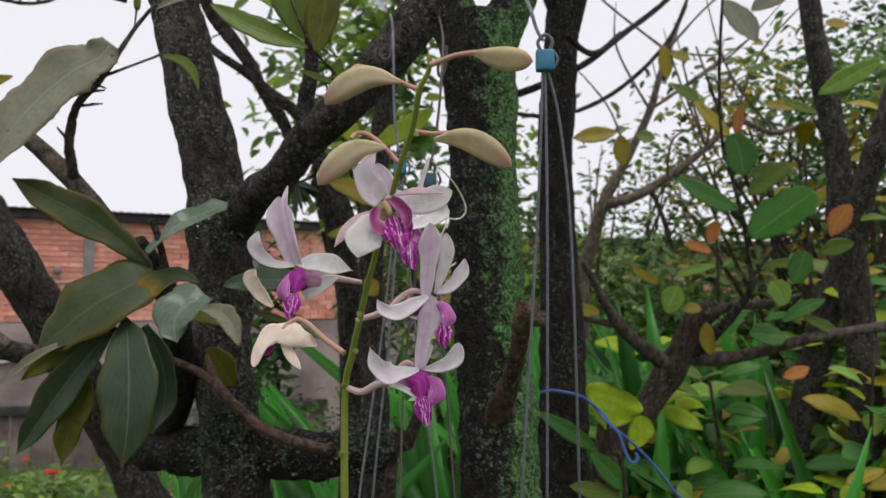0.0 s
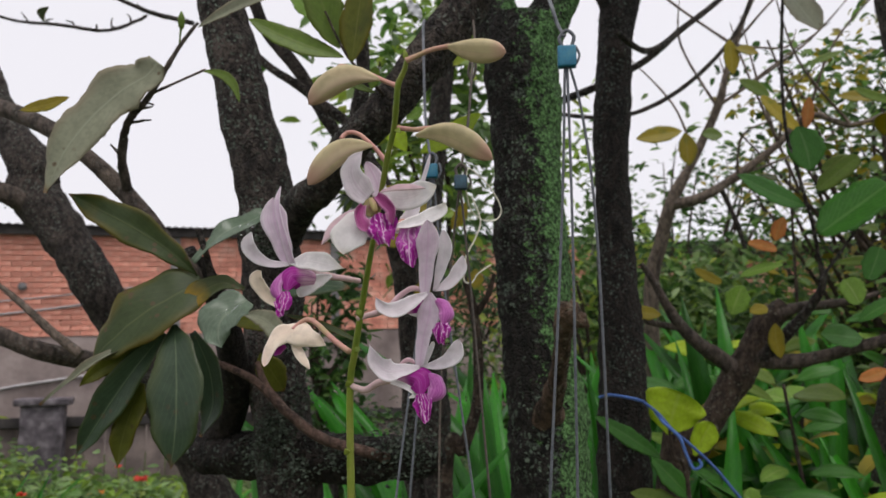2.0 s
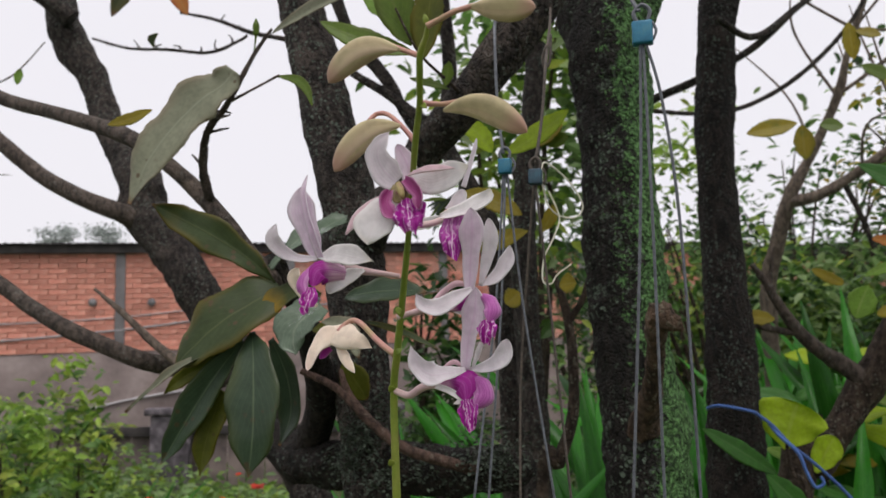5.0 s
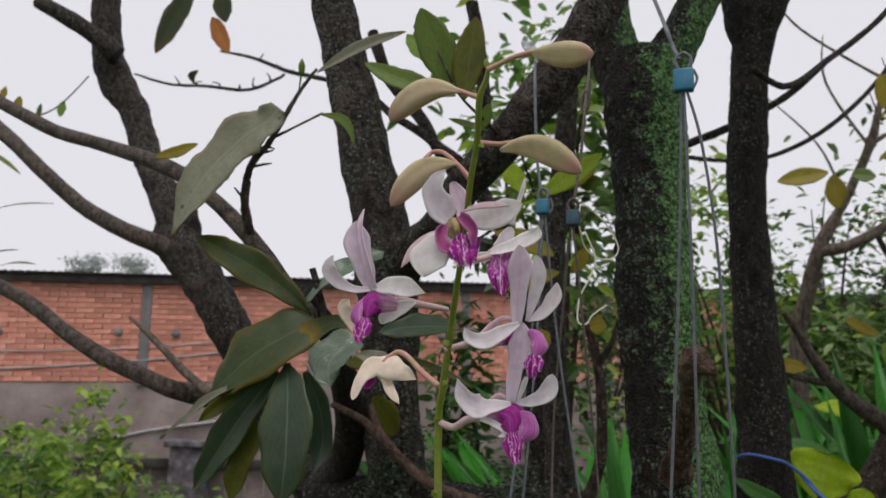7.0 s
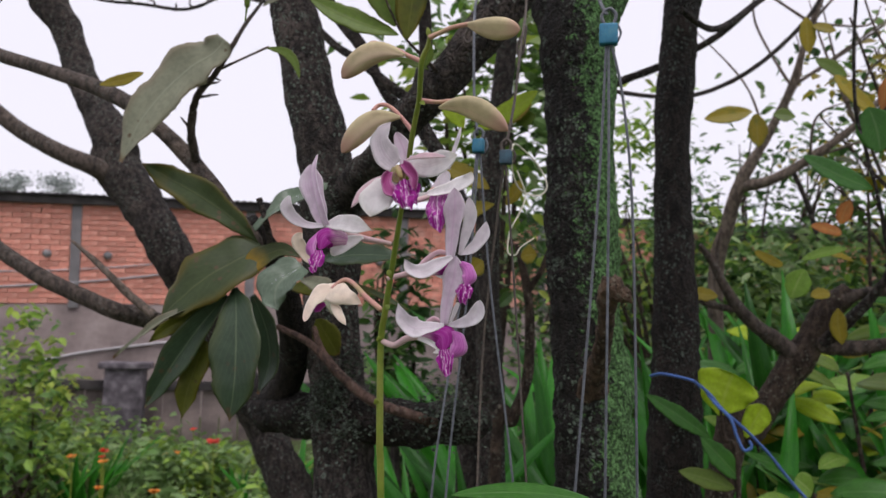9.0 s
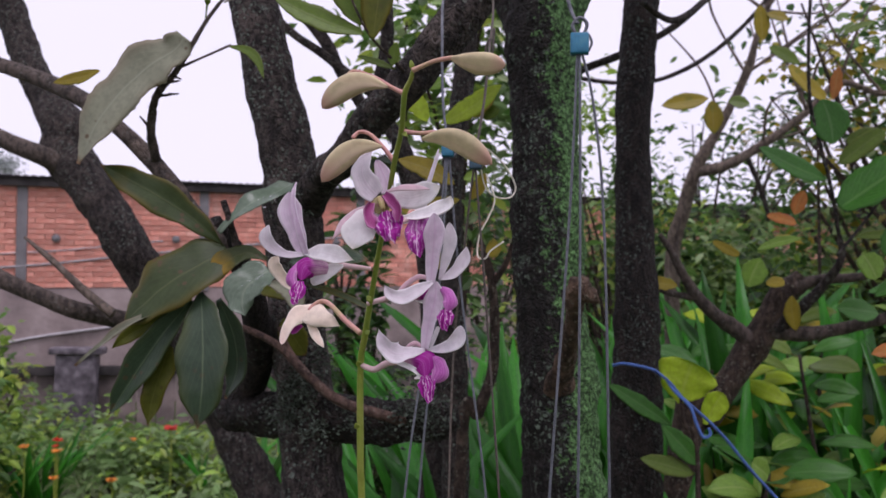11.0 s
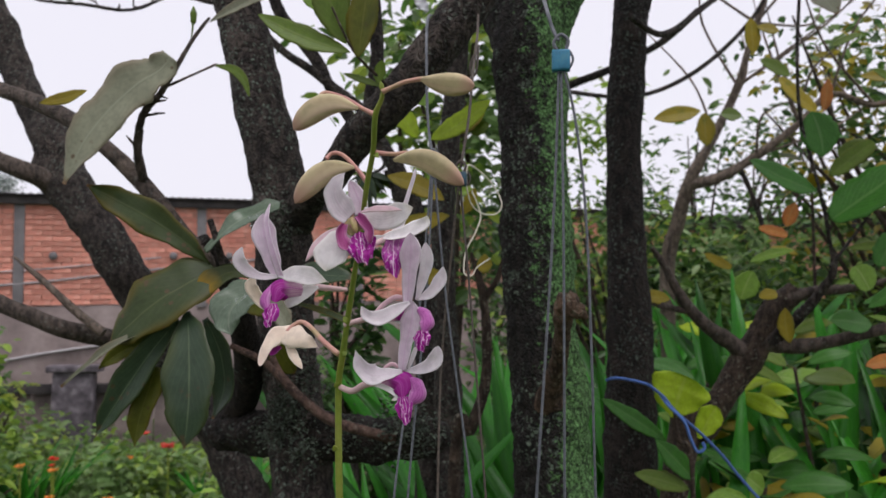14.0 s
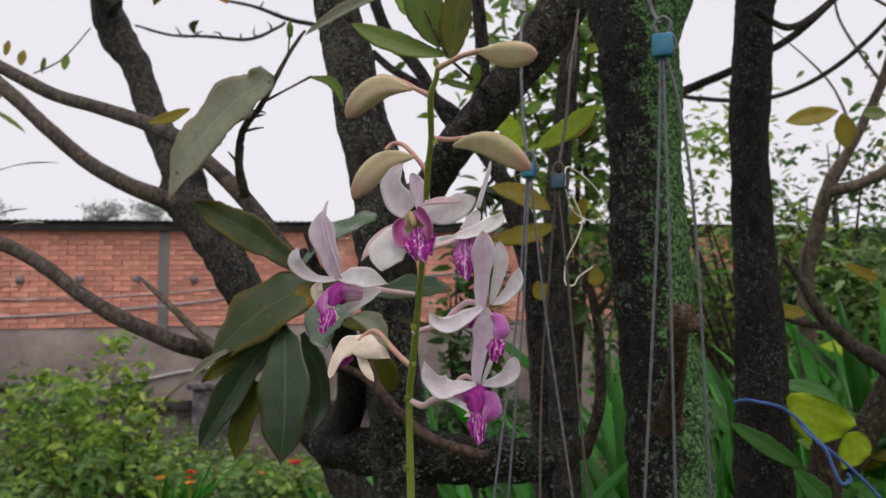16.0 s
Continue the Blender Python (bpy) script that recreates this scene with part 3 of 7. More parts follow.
# The wall runs askew behind the garden; it is laid out straight along x through its anchor and then turned.
WALL_AT = (-5.93, 8.9, 0.0)
WALL_X, WALL_Y = WALL_AT[0], WALL_AT[1]
WALL_TURN = (0.0, radians(-1.5), radians(29.0))
WALL_LO, WALL_HI = WALL_X - 6.0, WALL_X + 10.5
BRICK_Z0, ROOF_Z = 1.45, 2.76
wall = thing("wall_north", WALL_AT, "boundary wall, bare clay brick above stained cement render", "wall", kind="structure")
wall.rotation_euler = WALL_TURN
solid("render_band", bevel_box((WALL_LO, WALL_Y, -0.4), (WALL_HI, WALL_Y + 0.2, BRICK_Z0), 0.01), RENDER_WALL, wall, "dark stained cement render")
solid("mortar_backing", box((WALL_LO, WALL_Y + 0.012, BRICK_Z0), (WALL_HI, WALL_Y + 0.19, ROOF_Z)), MORTAR, wall, smooth=False)
for pu in (-4.85, -2.75, -0.63, 1.5, 3.6, 5.7, 7.8):
    solid("pier", bevel_box((WALL_X + pu - 0.06, WALL_Y - 0.03, BRICK_Z0 - 0.05), (WALL_X + pu + 0.06, WALL_Y + 0.01, ROOF_Z), 0.006), CONCRETE, wall, "grey concrete pier")
for i in range(13):
    hx, hz = WALL_X - 3.75 + i * 0.70, 2.07 + 0.01 * math.sin(i * 2.3)
    solid("beam_end", tube([(hx, WALL_Y - 0.05, hz), (hx, WALL_Y + 0.05, hz)], 0.05, 10, 1), CONCRETE, wall, "small round concrete beam end")
for pts, r, nm in (([(-4.5, 1.62), (-2.5, 1.60), (-0.6, 1.72), (1.0, 1.90), (4.0, 2.20)], 0.014, "cable"), ([(-4.5, 1.86), (-2.5, 1.82), (-0.6, 1.88), (1.0, 2.05)], 0.008, "cable"), ([(-2.6, 0.42), (-1.4, 0.66), (-0.4, 0.86), (0.8, 1.0)], 0.017, "pipe")):
    solid(nm, tube([(WALL_X + u, WALL_Y - 0.02, z) for u, z in pts], r, 6, 8), CABLE, wall, "thin pale line along the wall")


def corrugated(x0, x1, y0, y1, z0, z1, pitch=0.09, amp=0.006, thick=0.012):
    n = int((x1 - x0) / pitch * 6)
    V, F = [], []
    for i in range(n + 1):
        x = x0 + (x1 - x0) * i / n
        dz = amp * math.sin(2 * math.pi * (x - x0) / pitch)
        V += [(x, y0, z0 + dz), (x, y1, z1 + dz), (x, y0, z0 + dz - thick), (x, y1, z1 + dz - thick)]
    for i in range(n):
        a, b = 4 * i, 4 * i + 4
        F += [(a, b, b + 1, a + 1), (a + 2, a + 3, b + 3, b + 2), (a, a + 2, b + 2, b), (a + 1, b + 1, b + 3, a + 3)]
    return V, F, None


roof = thing("wall_roof", WALL_AT, "low dark sheet roof along the wall top", "roof", kind="structure")
roof.rotation_euler = WALL_TURN
solid("sheet", corrugated(WALL_LO, WALL_HI, WALL_Y - 0.18, WALL_Y + 1.6, ROOF_Z + 0.05, ROOF_Z + 0.12), ROOF, roof)
solid("eave_board", bevel_box((WALL_LO, WALL_Y - 0.10, ROOF_Z - 0.07), (WALL_HI, WALL_Y - 0.06, ROOF_Z + 0.035), 0.005), TIMBER, roof)

house = thing("neighbour_house", (4.0, 10.4, 0), "low brick house with a pale sheet roof behind the shrubs", "house")
solid("wall", bevel_box((1.35, 10.3, -0.1), (9.0, 10.5, 2.46), 0.01), BRICK_STUFF, house, "bare brick house wall")
solid("eave", bevel_box((1.25, 10.02, 2.44), (9.1, 10.20, 2.58), 0.01), TIMBER, house, "dark eave board")
solid("roof", corrugated(1.2, 9.2, 9.95, 12.6, 2.61, 3.30), SHEET, house, "pale corrugated roof sheet")

fence = thing("garden_fence", (-5.0, 7.5, 0), "low weathered dark timber fence before the wall", "fence")
fence.rotation_euler = (0, 0, radians(24))
for i in range(36):
    x = -8.4 + i * 0.20
    z = 0.60 + 0.03 * noise.noise(Vector((i * 1.7, 0, 0)))
    solid("board", bevel_box((x, 7.62, -0.06), (x + 0.185, 7.645, z), 0.004), FENCE, fence)
solid("rail", bevel_box((-8.4, 7.55, 0.52), (-1.2, 7.615, 0.62), 0.006), TIMBER, fence)
for x in (-7.3, -4.98, -2.7):
    p = solid("post", bevel_box((x - 0.20, 7.40, -0.06), (x + 0.20, 7.6, 0.75), 0.012), POST, fence, "grey concrete post with a cap")
    solid("cap", bevel_box((x - 0.26, 7.36, 0.75), (x + 0.26, 7.64, 0.82), 0.015), POST, p)


# ---- trees ----
def limb(tree, name, pts, radii, mat, rough=0.12, grain=22, sides=22, sub=16, knots=0.35, label=""):
    return solid(name, tube(pts, radii, sides, sub, rough, grain, knots), mat, tree, label)


# dark twin-trunk tree with the long slanting limb
T1 = thing("garden_tree", (-0.3170, 1.2500, 1.1028)[:2] + (0.0,), "dark lichen-spotted tree with a slanting limb and wet leaves", "tree")
limb(T1, "trunk", [(-0.4646, 1.2000, 2.0370), (-0.4406, 1.2000, 1.9520), (-0.4249, 1.2000, 1.8868), (-0.3975, 1.2000, 1.7951), (-0.3759, 1.2000, 1.7050), (-0.3503, 1.2000, 1.6164), (-0.3389, 1.2000, 1.5292), (-0.3297, 1.2000, 1.4265), (-0.3240, 1.2000, 1.3256), (-0.2922, 1.1900, 1.1353), (-0.2806, 1.1800, 0.9218), (-0.2669, 1.1800, -0.0200)],
     [0.03534, 0.03618, 0.03702, 0.03955, 0.04039, 0.04376, 0.04544, 0.04460, 0.04376, 0.04567, 0.05097, 0.06116], BARK_LICHEN, sides=40, sub=14)
limb(T1, "slanting_limb", [(-0.3089, 1.1900, 1.5274), (-0.2694, 1.1300, 1.5597), (-0.2217, 1.0800, 1.5783), (-0.1717, 1.0400, 1.6231), (-0.1192, 1.0100, 1.6606), (-0.0675, 1.0000, 1.7174), (-0.0236, 1.0000, 1.7726), (0.0064, 1.0000, 1.8226), (0.0514, 1.0000, 1.9076)],
     [0.02700, 0.02600, 0.02400, 0.02450, 0.02550, 0.02650, 0.02800, 0.02900, 0.03000], BARK, sides=32, sub=16)
limb(T1, "mossy_limb", [(-0.5231, 1.3000, 1.2244), (-0.4286, 1.2400, 1.1941), (-0.3146, 1.2000, 1.1968), (-0.1977, 1.1700, 1.1952), (-0.1046, 1.1600, 1.2020), (-0.0612, 1.1600, 1.2120)],
     [0.02706, 0.03435, 0.03735, 0.03435, 0.03004, 0.01602], BARK_DEEP, rough=0.22, grain=30, sides=30)
limb(T1, "brown_shoot", [(-0.3728, 1.1000, 1.3350), (-0.3147, 1.0900, 1.3112), (-0.2675, 1.0800, 1.2725), (-0.2180, 1.0800, 1.2370), (-0.1656, 1.0900, 1.2199), (-0.1372, 1.1300, 1.2046)],
     [0.00450, 0.00570, 0.00640, 0.00700, 0.00720, 0.00800], BARK_SHOOT, rough=0.06, sides=14)
limb(T1, "brown_shoot", [(-0.3152, 1.1000, 1.3360), (-0.2991, 1.0900, 1.3054), (-0.2695, 1.0850, 1.2720)], [0.00379, 0.00530, 0.00682], BARK_SHOOT, rough=0.06, sides=12)
limb(T1, "leafy_limb", [(-0.4534, 1.2600, 1.1811), (-0.3896, 1.2000, 1.2704), (-0.3631, 1.1200, 1.3591), (-0.3590, 1.0500, 1.4301), (-0.3770, 1.0000, 1.4808)],
     [0.03056, 0.02407, 0.02008, 0.01588, 0.01200], BARK_DEEP, rough=0.08, sides=20)
limb(T1, "leafy_limb", [(-0.3695, 1.0200, 1.4439), (-0.3730, 1.0000, 1.4596), (-0.3976, 0.9900, 1.4899), (-0.4320, 0.9900, 1.5297), (-0.4794, 1.0000, 1.5746), (-0.5275, 1.0000, 1.6162), (-0.5880, 1.0200, 1.6563), (-0.6553, 1.0400, 1.6886), (-0.7261, 1.0600, 1.7153), (-0.8122, 1.0800, 1.7454), (-0.9158, 1.1000, 1.7804), (-1.0278, 1.1200, 1.8333), (-1.2183, 1.1500, 1.9254)],
     [0.00977, 0.01093, 0.01082, 0.01150, 0.01162, 0.01093, 0.01186, 0.01211, 0.01163, 0.01112, 0.01133, 0.01155, 0.01187], BARK_SMOOTH, rough=0.06, sides=20)
limb(T1, "twig", [(-0.4545, 0.9850, 1.5628), (-0.4496, 0.9600, 1.6005), (-0.4321, 0.9400, 1.6390), (-0.4062, 0.9350, 1.6651), (-0.3811, 0.9300, 1.6996), (-0.3592, 0.9300, 1.7356), (-0.3388, 0.9300, 1.7610)],
     [0.00671, 0.00558, 0.00482, 0.00381, 0.00318, 0.00254, 0.00191], BARK_SMOOTH, rough=0.22, grain=140, sides=12, sub=10)
limb(T1, "twig", [(-0.3982, 0.9350, 1.6742), (-0.3650, 0.9300, 1.6846), (-0.3247, 0.9250, 1.6977)], [0.00191, 0.00159, 0.00159], BARK_SMOOTH, rough=0.25, grain=140, sides=8, sub=10)
for a, b in (((-0.4486, 0.9600, 1.5989), (-0.4636, 0.9550, 1.6165)), ((-0.4172, 0.9370, 1.6552), (-0.3945, 0.9300, 1.6552)), ((-0.4304, 0.9400, 1.6389), (-0.4070, 0.9350, 1.6388)), ((-0.3871, 0.9320, 1.6933), (-0.3929, 0.9300, 1.7038)), ((-0.3707, 0.9310, 1.7169), (-0.3640, 0.9300, 1.7294)), ((-0.4117, 0.9360, 1.6605), (-0.4198, 0.9350, 1.6670))):
    limb(T1, "twig", [a, (Vector(a) + Vector(b)) / 2, b], [0.00254, 0.00191, 0.00095], BARK_SMOOTH, sides=8, sub=4)
limb(T1, "cut_stub", [(-0.3214, 0.9550, 1.4439), (-0.3210, 0.9350, 1.4709), (-0.3297, 0.9300, 1.5001)], [0.00487, 0.00412, 0.00378], BARK, rough=0.1, sides=12)
for a, b in ((((-0.4087, 0.9350, 1.6638)), ((-0.3929, 0.9300, 1.6573))), (((-0.4152, 0.9400, 1.6407)), ((-0.3986, 0.9350, 1.6397))), (((-0.3865, 0.9320, 1.7023)), ((-0.3914, 0.9300, 1.7097)))):
    limb(T1, "twig", [a, b], [0.00191, 0.00095], BARK, sides=8, sub=4)
limb(T1, "upper_limb", [(-0.4735, 1.4500, 1.9285), (-0.4342, 1.4500, 1.8919), (-0.3846, 1.4500, 1.8588), (-0.3296, 1.4500, 1.8150), (-0.2643, 1.4500, 1.7641)],
     [0.00760, 0.00780, 0.00860, 0.00940, 0.01000], BARK, sides=16)
limb(T1, "upper_limb", [(-0.5095, 1.5000, 2.1016), (-0.4690, 1.5000, 1.9966), (-0.4301, 1.5000, 1.9480), (-0.3891, 1.5000, 1.8931), (-0.3594, 1.5000, 1.8364), (-0.3188, 1.5000, 1.7746), (-0.2954, 1.5000, 1.7246)],
     [0.01200, 0.01250, 0.01400, 0.01250, 0.01150, 0.01050, 0.01000], BARK, sides=16)
limb(T1, "upper_limb", [(-0.1781, 1.5000, 1.5565), (-0.2265, 1.5200, 1.6705), (-0.2864, 1.5500, 1.7775), (-0.2777, 1.5600, 1.9145), (-0.2900, 1.5600, 2.0599), (-0.3086, 1.5600, 2.1726)],
     [0.01550, 0.01550, 0.01500, 0.01450, 0.01450, 0.01400], BARK, sides=16)


def big_leaf(tree, base, tip, width, mat, label="", **k):
    lf = solid("leaf", blade(base, tip, width, thick=0.0006, nu=26, nv=8, serrate=0.03, ragged=0.14, **k), mat, tree, label)
    return lf


L = big_leaf


def spine_leaf(tree, pts, widths, mat, label="", facing=(0, -1, 0.25), fold=0.12, wave=0.05, waves=2.5, ragged=0.06, serrate=0.012, seed=0.0, blunt=0.0, droop=0.0, nu=8, nv=10, name="leaf"):
    """A leaf along a bent midrib; its whole width is given at each point of the rib."""
    c, w = spline(pts, widths, nu)
    n = len(c)
    V, F, U = [], [], []
    big = max(widths)
    for layer in (0, 1):
        for i in range(n):
            u = i / (n - 1)
            tg = (c[min(i + 1, n - 1)] - c[max(i - 1, 0)]).normalized()
            o = Vector(facing)
            o = (o - tg * o.dot(tg)).normalized()
            sd = o.cross(tg)
            end = math.sqrt(max(0.0, 1 - ((u - 1 + blunt) / blunt) ** 2)) if blunt and u > 1 - blunt else 1.0
            for j in range(nv + 1):
                v = 2 * j / nv - 1
                q = 1 if v > 0 else -1
                rim = 1 + ragged * noise.noise(Vector((u * 6 + seed * 3.1, q * 4.7 + seed, 0.3))) + ragged * 0.6 * noise.noise(Vector((u * 21 + seed, q * 2.9, 1.7))) + serrate * math.sin(u * 95 + seed * 2)
                h = fold * abs(v) * w[i] + wave * big * math.sin(waves * 6.283 * u + seed + 1.4 * q) * v * v + 0.006 * big * math.cos(v * 9.4) * math.sin(6.283 * 5 * (u - 0.22 * abs(v)) + seed) - droop * big * v * v
                V.append(c[i] + sd * (v * w[i] * 0.5 * end * rim) + o * (h - layer * 0.0006))
                U.append((u, 0.5 + 0.5 * v))
    m, r = n * (nv + 1), nv + 1
    for i in range(n - 1):
        for j in range(nv):
            a = i * r + j
            F.append((a, a + 1, a + r + 1, a + r))
            F.append((a + m, a + r + m, a + r + 1 + m, a + 1 + m))
        for e in (0, nv):
            a = i * r + e
            q = (a, a + r, a + r + m, a + m)
            F.append(q if e == 0 else q[::-1])
    for e in (0, (n - 1) * r):
        for j in range(nv):
            F.append((e + j, e + j + m, e + j + 1 + m, e + j + 1))
    return solid(name, (V, F, U), mat, tree, label)


spine_leaf(T1, [(-0.3853, 0.9200, 1.7089), (-0.3997, 0.9200, 1.6910), (-0.4248, 0.9150, 1.6736), (-0.4597, 0.9100, 1.6410), (-0.4873, 0.9000, 1.5972), (-0.5087, 0.8950, 1.5425)], (0.0287, 0.0524, 0.0648, 0.0624, 0.0524, 0.0025), LEAF_GREY, "drooping greyed leaf, torn at the stalk", facing=(0.05, -1, 0.15), fold=0.06, wave=0.05, waves=3.2, ragged=0.22, seed=1.0)
spine_leaf(T1, [(-0.3376, 0.9500, 1.4452), (-0.3729, 0.9400, 1.4770), (-0.4156, 0.9300, 1.5048), (-0.4598, 0.9300, 1.5274), (-0.4873, 0.9100, 1.5438)], (0.0025, 0.0290, 0.0442, 0.0353, 0.0025), LEAF_OLIVE, facing=(-0.1, -1, 0.3), wave=0.05, ragged=0.1, seed=2.0)
L(T1, (-0.3387, 0.9300, 1.7550), (-0.2144, 0.9200, 1.7925), 0.021346, LEAF_GREY, facing=(0, -1, 0.3), sweep=0.05, seed=3, fold=0.4)
L(T1, (-0.5042, 0.9250, 1.6707), (-0.5671, 0.9200, 1.6552), 0.016952, LEAF_YELLOW, facing=(0, -1, 0.1), sweep=0.04, seed=4)
L(T1, (-0.3295, 0.9250, 1.6967), (-0.2774, 0.9200, 1.6520), 0.012557, LEAF_MID, facing=(0, -1, 0.2), sweep=0.2, seed=5)
spine_leaf(T1, [(-0.3342, 0.9300, 1.4599), (-0.3158, 0.9300, 1.4785), (-0.2965, 0.9400, 1.4985), (-0.2800, 0.9600, 1.5109), (-0.2696, 0.9800, 1.5224), (-0.2602, 0.9900, 1.5303)], (0.0060, 0.0166, 0.0272, 0.0347, 0.0257, 0.0038), LEAF_SHINY, "wet grey-green leaf with drops", facing=(0.1, -1, 0.9), wave=0.06, ragged=0.12, seed=6.0)
spine_leaf(T1, [(-0.3300, 0.9500, 1.4381), (-0.3546, 0.9300, 1.4207), (-0.3863, 0.9100, 1.3961), (-0.4151, 0.9000, 1.3678), (-0.4406, 0.9000, 1.3437)], (0.0412, 0.0748, 0.0811, 0.0536, 0.0025), LEAF_OLIVE, facing=(-0.12, -1, 0.3), fold=0.08, wave=0.03, seed=7.0, droop=0.04)
spine_leaf(T1, [(-0.2596, 0.9150, 1.4124), (-0.2716, 0.9050, 1.4023), (-0.2819, 0.8950, 1.3879), (-0.2825, 0.8900, 1.3713), (-0.2779, 0.8880, 1.3574)], (0.0280, 0.0524, 0.0560, 0.0329, 0.0018), LEAF_SHINY, "wet grey-green leaf with drops", facing=(-0.1, -1, 0.55), wave=0.04, ragged=0.14, seed=8.0)
spine_leaf(T1, [(-0.3504, 0.9200, 1.3847), (-0.3374, 0.9000, 1.3499), (-0.3276, 0.8850, 1.3094), (-0.3248, 0.8800, 1.2666), (-0.3287, 0.8800, 1.2245)], (0.0061, 0.0475, 0.0658, 0.0512, 0.0018), LEAF_DARK, facing=(0.05, -1, 0.2), fold=0.08, wave=0.02, serrate=0.02, seed=9.0)
spine_leaf(T1, [(-0.3595, 0.9150, 1.3748), (-0.3924, 0.9150, 1.3367), (-0.4209, 0.9150, 1.2973), (-0.4445, 0.9150, 1.2612), (-0.4647, 0.9150, 1.2298)], (0.0062, 0.0322, 0.0409, 0.0260, 0.0019), LEAF_DARK, facing=(0.35, -1, 0.2), fold=0.22, wave=0.04, seed=10.0)
spine_leaf(T1, [(-0.3915, 0.9250, 1.3166), (-0.4005, 0.9250, 1.2902), (-0.4125, 0.9250, 1.2508), (-0.4175, 0.9250, 1.2176)], (0.0113, 0.0339, 0.0276, 0.0019), LEAF_LIME, facing=(0.2, -1, 0.1), wave=0.05, seed=11.0)
spine_leaf(T1, [(-0.3339, 0.9350, 1.3762), (-0.3125, 0.9350, 1.3328), (-0.3063, 0.9350, 1.2902), (-0.3200, 0.9350, 1.2530)], (0.0101, 0.0368, 0.0343, 0.0025), LEAF_DARK, facing=(-0.3, -1, 0.2), wave=0.03, seed=12.0)
spine_leaf(T1, [(-0.3588, 0.9200, 1.3808), (-0.3934, 0.9000, 1.3618), (-0.4327, 0.8900, 1.3406), (-0.4617, 0.8850, 1.3170), (-0.4898, 0.8800, 1.2929)], (0.0049, 0.0085, 0.0116, 0.0091, 0.0012), LEAF_GREY, facing=(-0.1, -1, 0.6), fold=0.3, wave=0.12, seed=13.0)
spine_leaf(T1, [(-0.3828, 0.9250, 1.3717), (-0.4146, 0.9250, 1.3465), (-0.4469, 0.9250, 1.3298), (-0.4705, 0.9250, 1.3117)], (0.0075, 0.0213, 0.0188, 0.0013), LEAF_LIME, facing=(0, -1, -0.2), wave=0.06, seed=14.0)
L(T1, (-0.3156, 1.1100, 1.3479), (-0.2790, 1.1100, 1.2958), 0.044, LEAF_LIME, facing=(-0.2, -1, 0.1), seed=15)
L(T1, (-0.2803, 0.9600, 1.3977), (-0.2239, 0.9400, 1.3524), 0.025979, LEAF_GREY, "curled leaf with a dry end", facing=(0.3, -1, 0.4), bend=0.10, sweep=0.16, fold=0.4, wave=0.06, seed=61)
L(T1, (-0.3020, 0.9800, 1.3879), (-0.2534, 0.9700, 1.3779), 0.022573, LEAF_LIME, facing=(0, -1, 0.5), bend=0.08, sweep=0.1, seed=62)
spine_leaf(T1, [(-0.2772, 0.9500, 1.4275), (-0.3028, 0.9450, 1.4352), (-0.3267, 0.9350, 1.4219), (-0.3452, 0.9300, 1.3997)], (0.0051, 0.0204, 0.0357, 0.0032), LEAF_BLOTCH, "olive leaf with a yellow patch", facing=(0, -1, 0.5), wave=0.04, seed=16.0)
L(T1, (-0.2559, 0.9700, 1.4252), (-0.1457, 0.9500, 1.4285), 0.036371, LEAF_DARK, facing=(0, -1, 0.7), bend=0.06, wave=0.05, seed=17)
L(T1, (-0.2326, 0.9700, 1.3970), (-0.1345, 0.9600, 1.3622), 0.009851, LEAF_OLIVE, facing=(0, -1, 0.8), bend=0.08, seed=18)
for at, r in zip([(-0.2758, 0.8930, 1.3986), (-0.2691, 0.8930, 1.3998), (-0.2651, 0.8930, 1.4030), (-0.2839, 0.8930, 1.3943), (-0.2885, 0.8930, 1.3905), (-0.2730, 0.8930, 1.3941), (-0.2618, 0.8930, 1.4048), (-0.2584, 0.8930, 1.4061), (-0.2834, 0.9450, 1.5045), (-0.2738, 0.9450, 1.5072), (-0.2816, 0.9450, 1.4936), (-0.2681, 0.9450, 1.5030), (-0.2902, 0.9450, 1.5019)], (1.5, 1.1, 1.6, 1.0, 0.9, 0.8, 1.3, 1.0, 1.4, 1.0, 1.2, 0.9, 0.9)):
    p = Vector(at)
    solid("water_drop", tube([p + Vector((-0.0022, 0, -0.0008)) * r, p + Vector((0, -0.0004, 0)), p + Vector((0.0022, 0, 0.0008)) * r], [0.0004 * r, 0.0011 * r, 0.0004 * r], 10, 4), WATER, T1, "clear water drop")
# leaves over the flower spray
limb(T1, "twig", [(-0.1034, 1.0000, 1.6667), (-0.1251, 0.9600, 1.6854), (-0.1481, 0.9300, 1.7095), (-0.1723, 0.9200, 1.7613)], [0.00240, 0.00197, 0.00159, 0.00126], BARK_BROWN, sides=8, sub=8)
L(T1, (-0.1516, 0.9300, 1.7064), (-0.2690, 0.9200, 1.7576), 0.031392, LEAF_MID, facing=(0, -1, 0.4), sweep=0.04, seed=19)
L(T1, (-0.1567, 0.9300, 1.7175), (-0.1963, 0.9200, 1.8217), 0.045204, LEAF_MID, facing=(0.2, -1, 0.1), seed=20)
L(T1, (-0.1409, 0.9300, 1.6997), (-0.1256, 0.9200, 1.8007), 0.043948, LEAF_LIME, facing=(-0.2, -1, 0.1), seed=21)
L(T1, (-0.1229, 0.9600, 1.6746), (-0.1180, 0.9600, 1.7046), 0.015761, LEAF_MID, facing=(0, -1, 0), seed=22)
L(T1, (-0.1207, 0.9700, 1.6739), (-0.1688, 0.9600, 1.6897), 0.011821, LEAF_MID, facing=(0, -1, 0.6), seed=23)
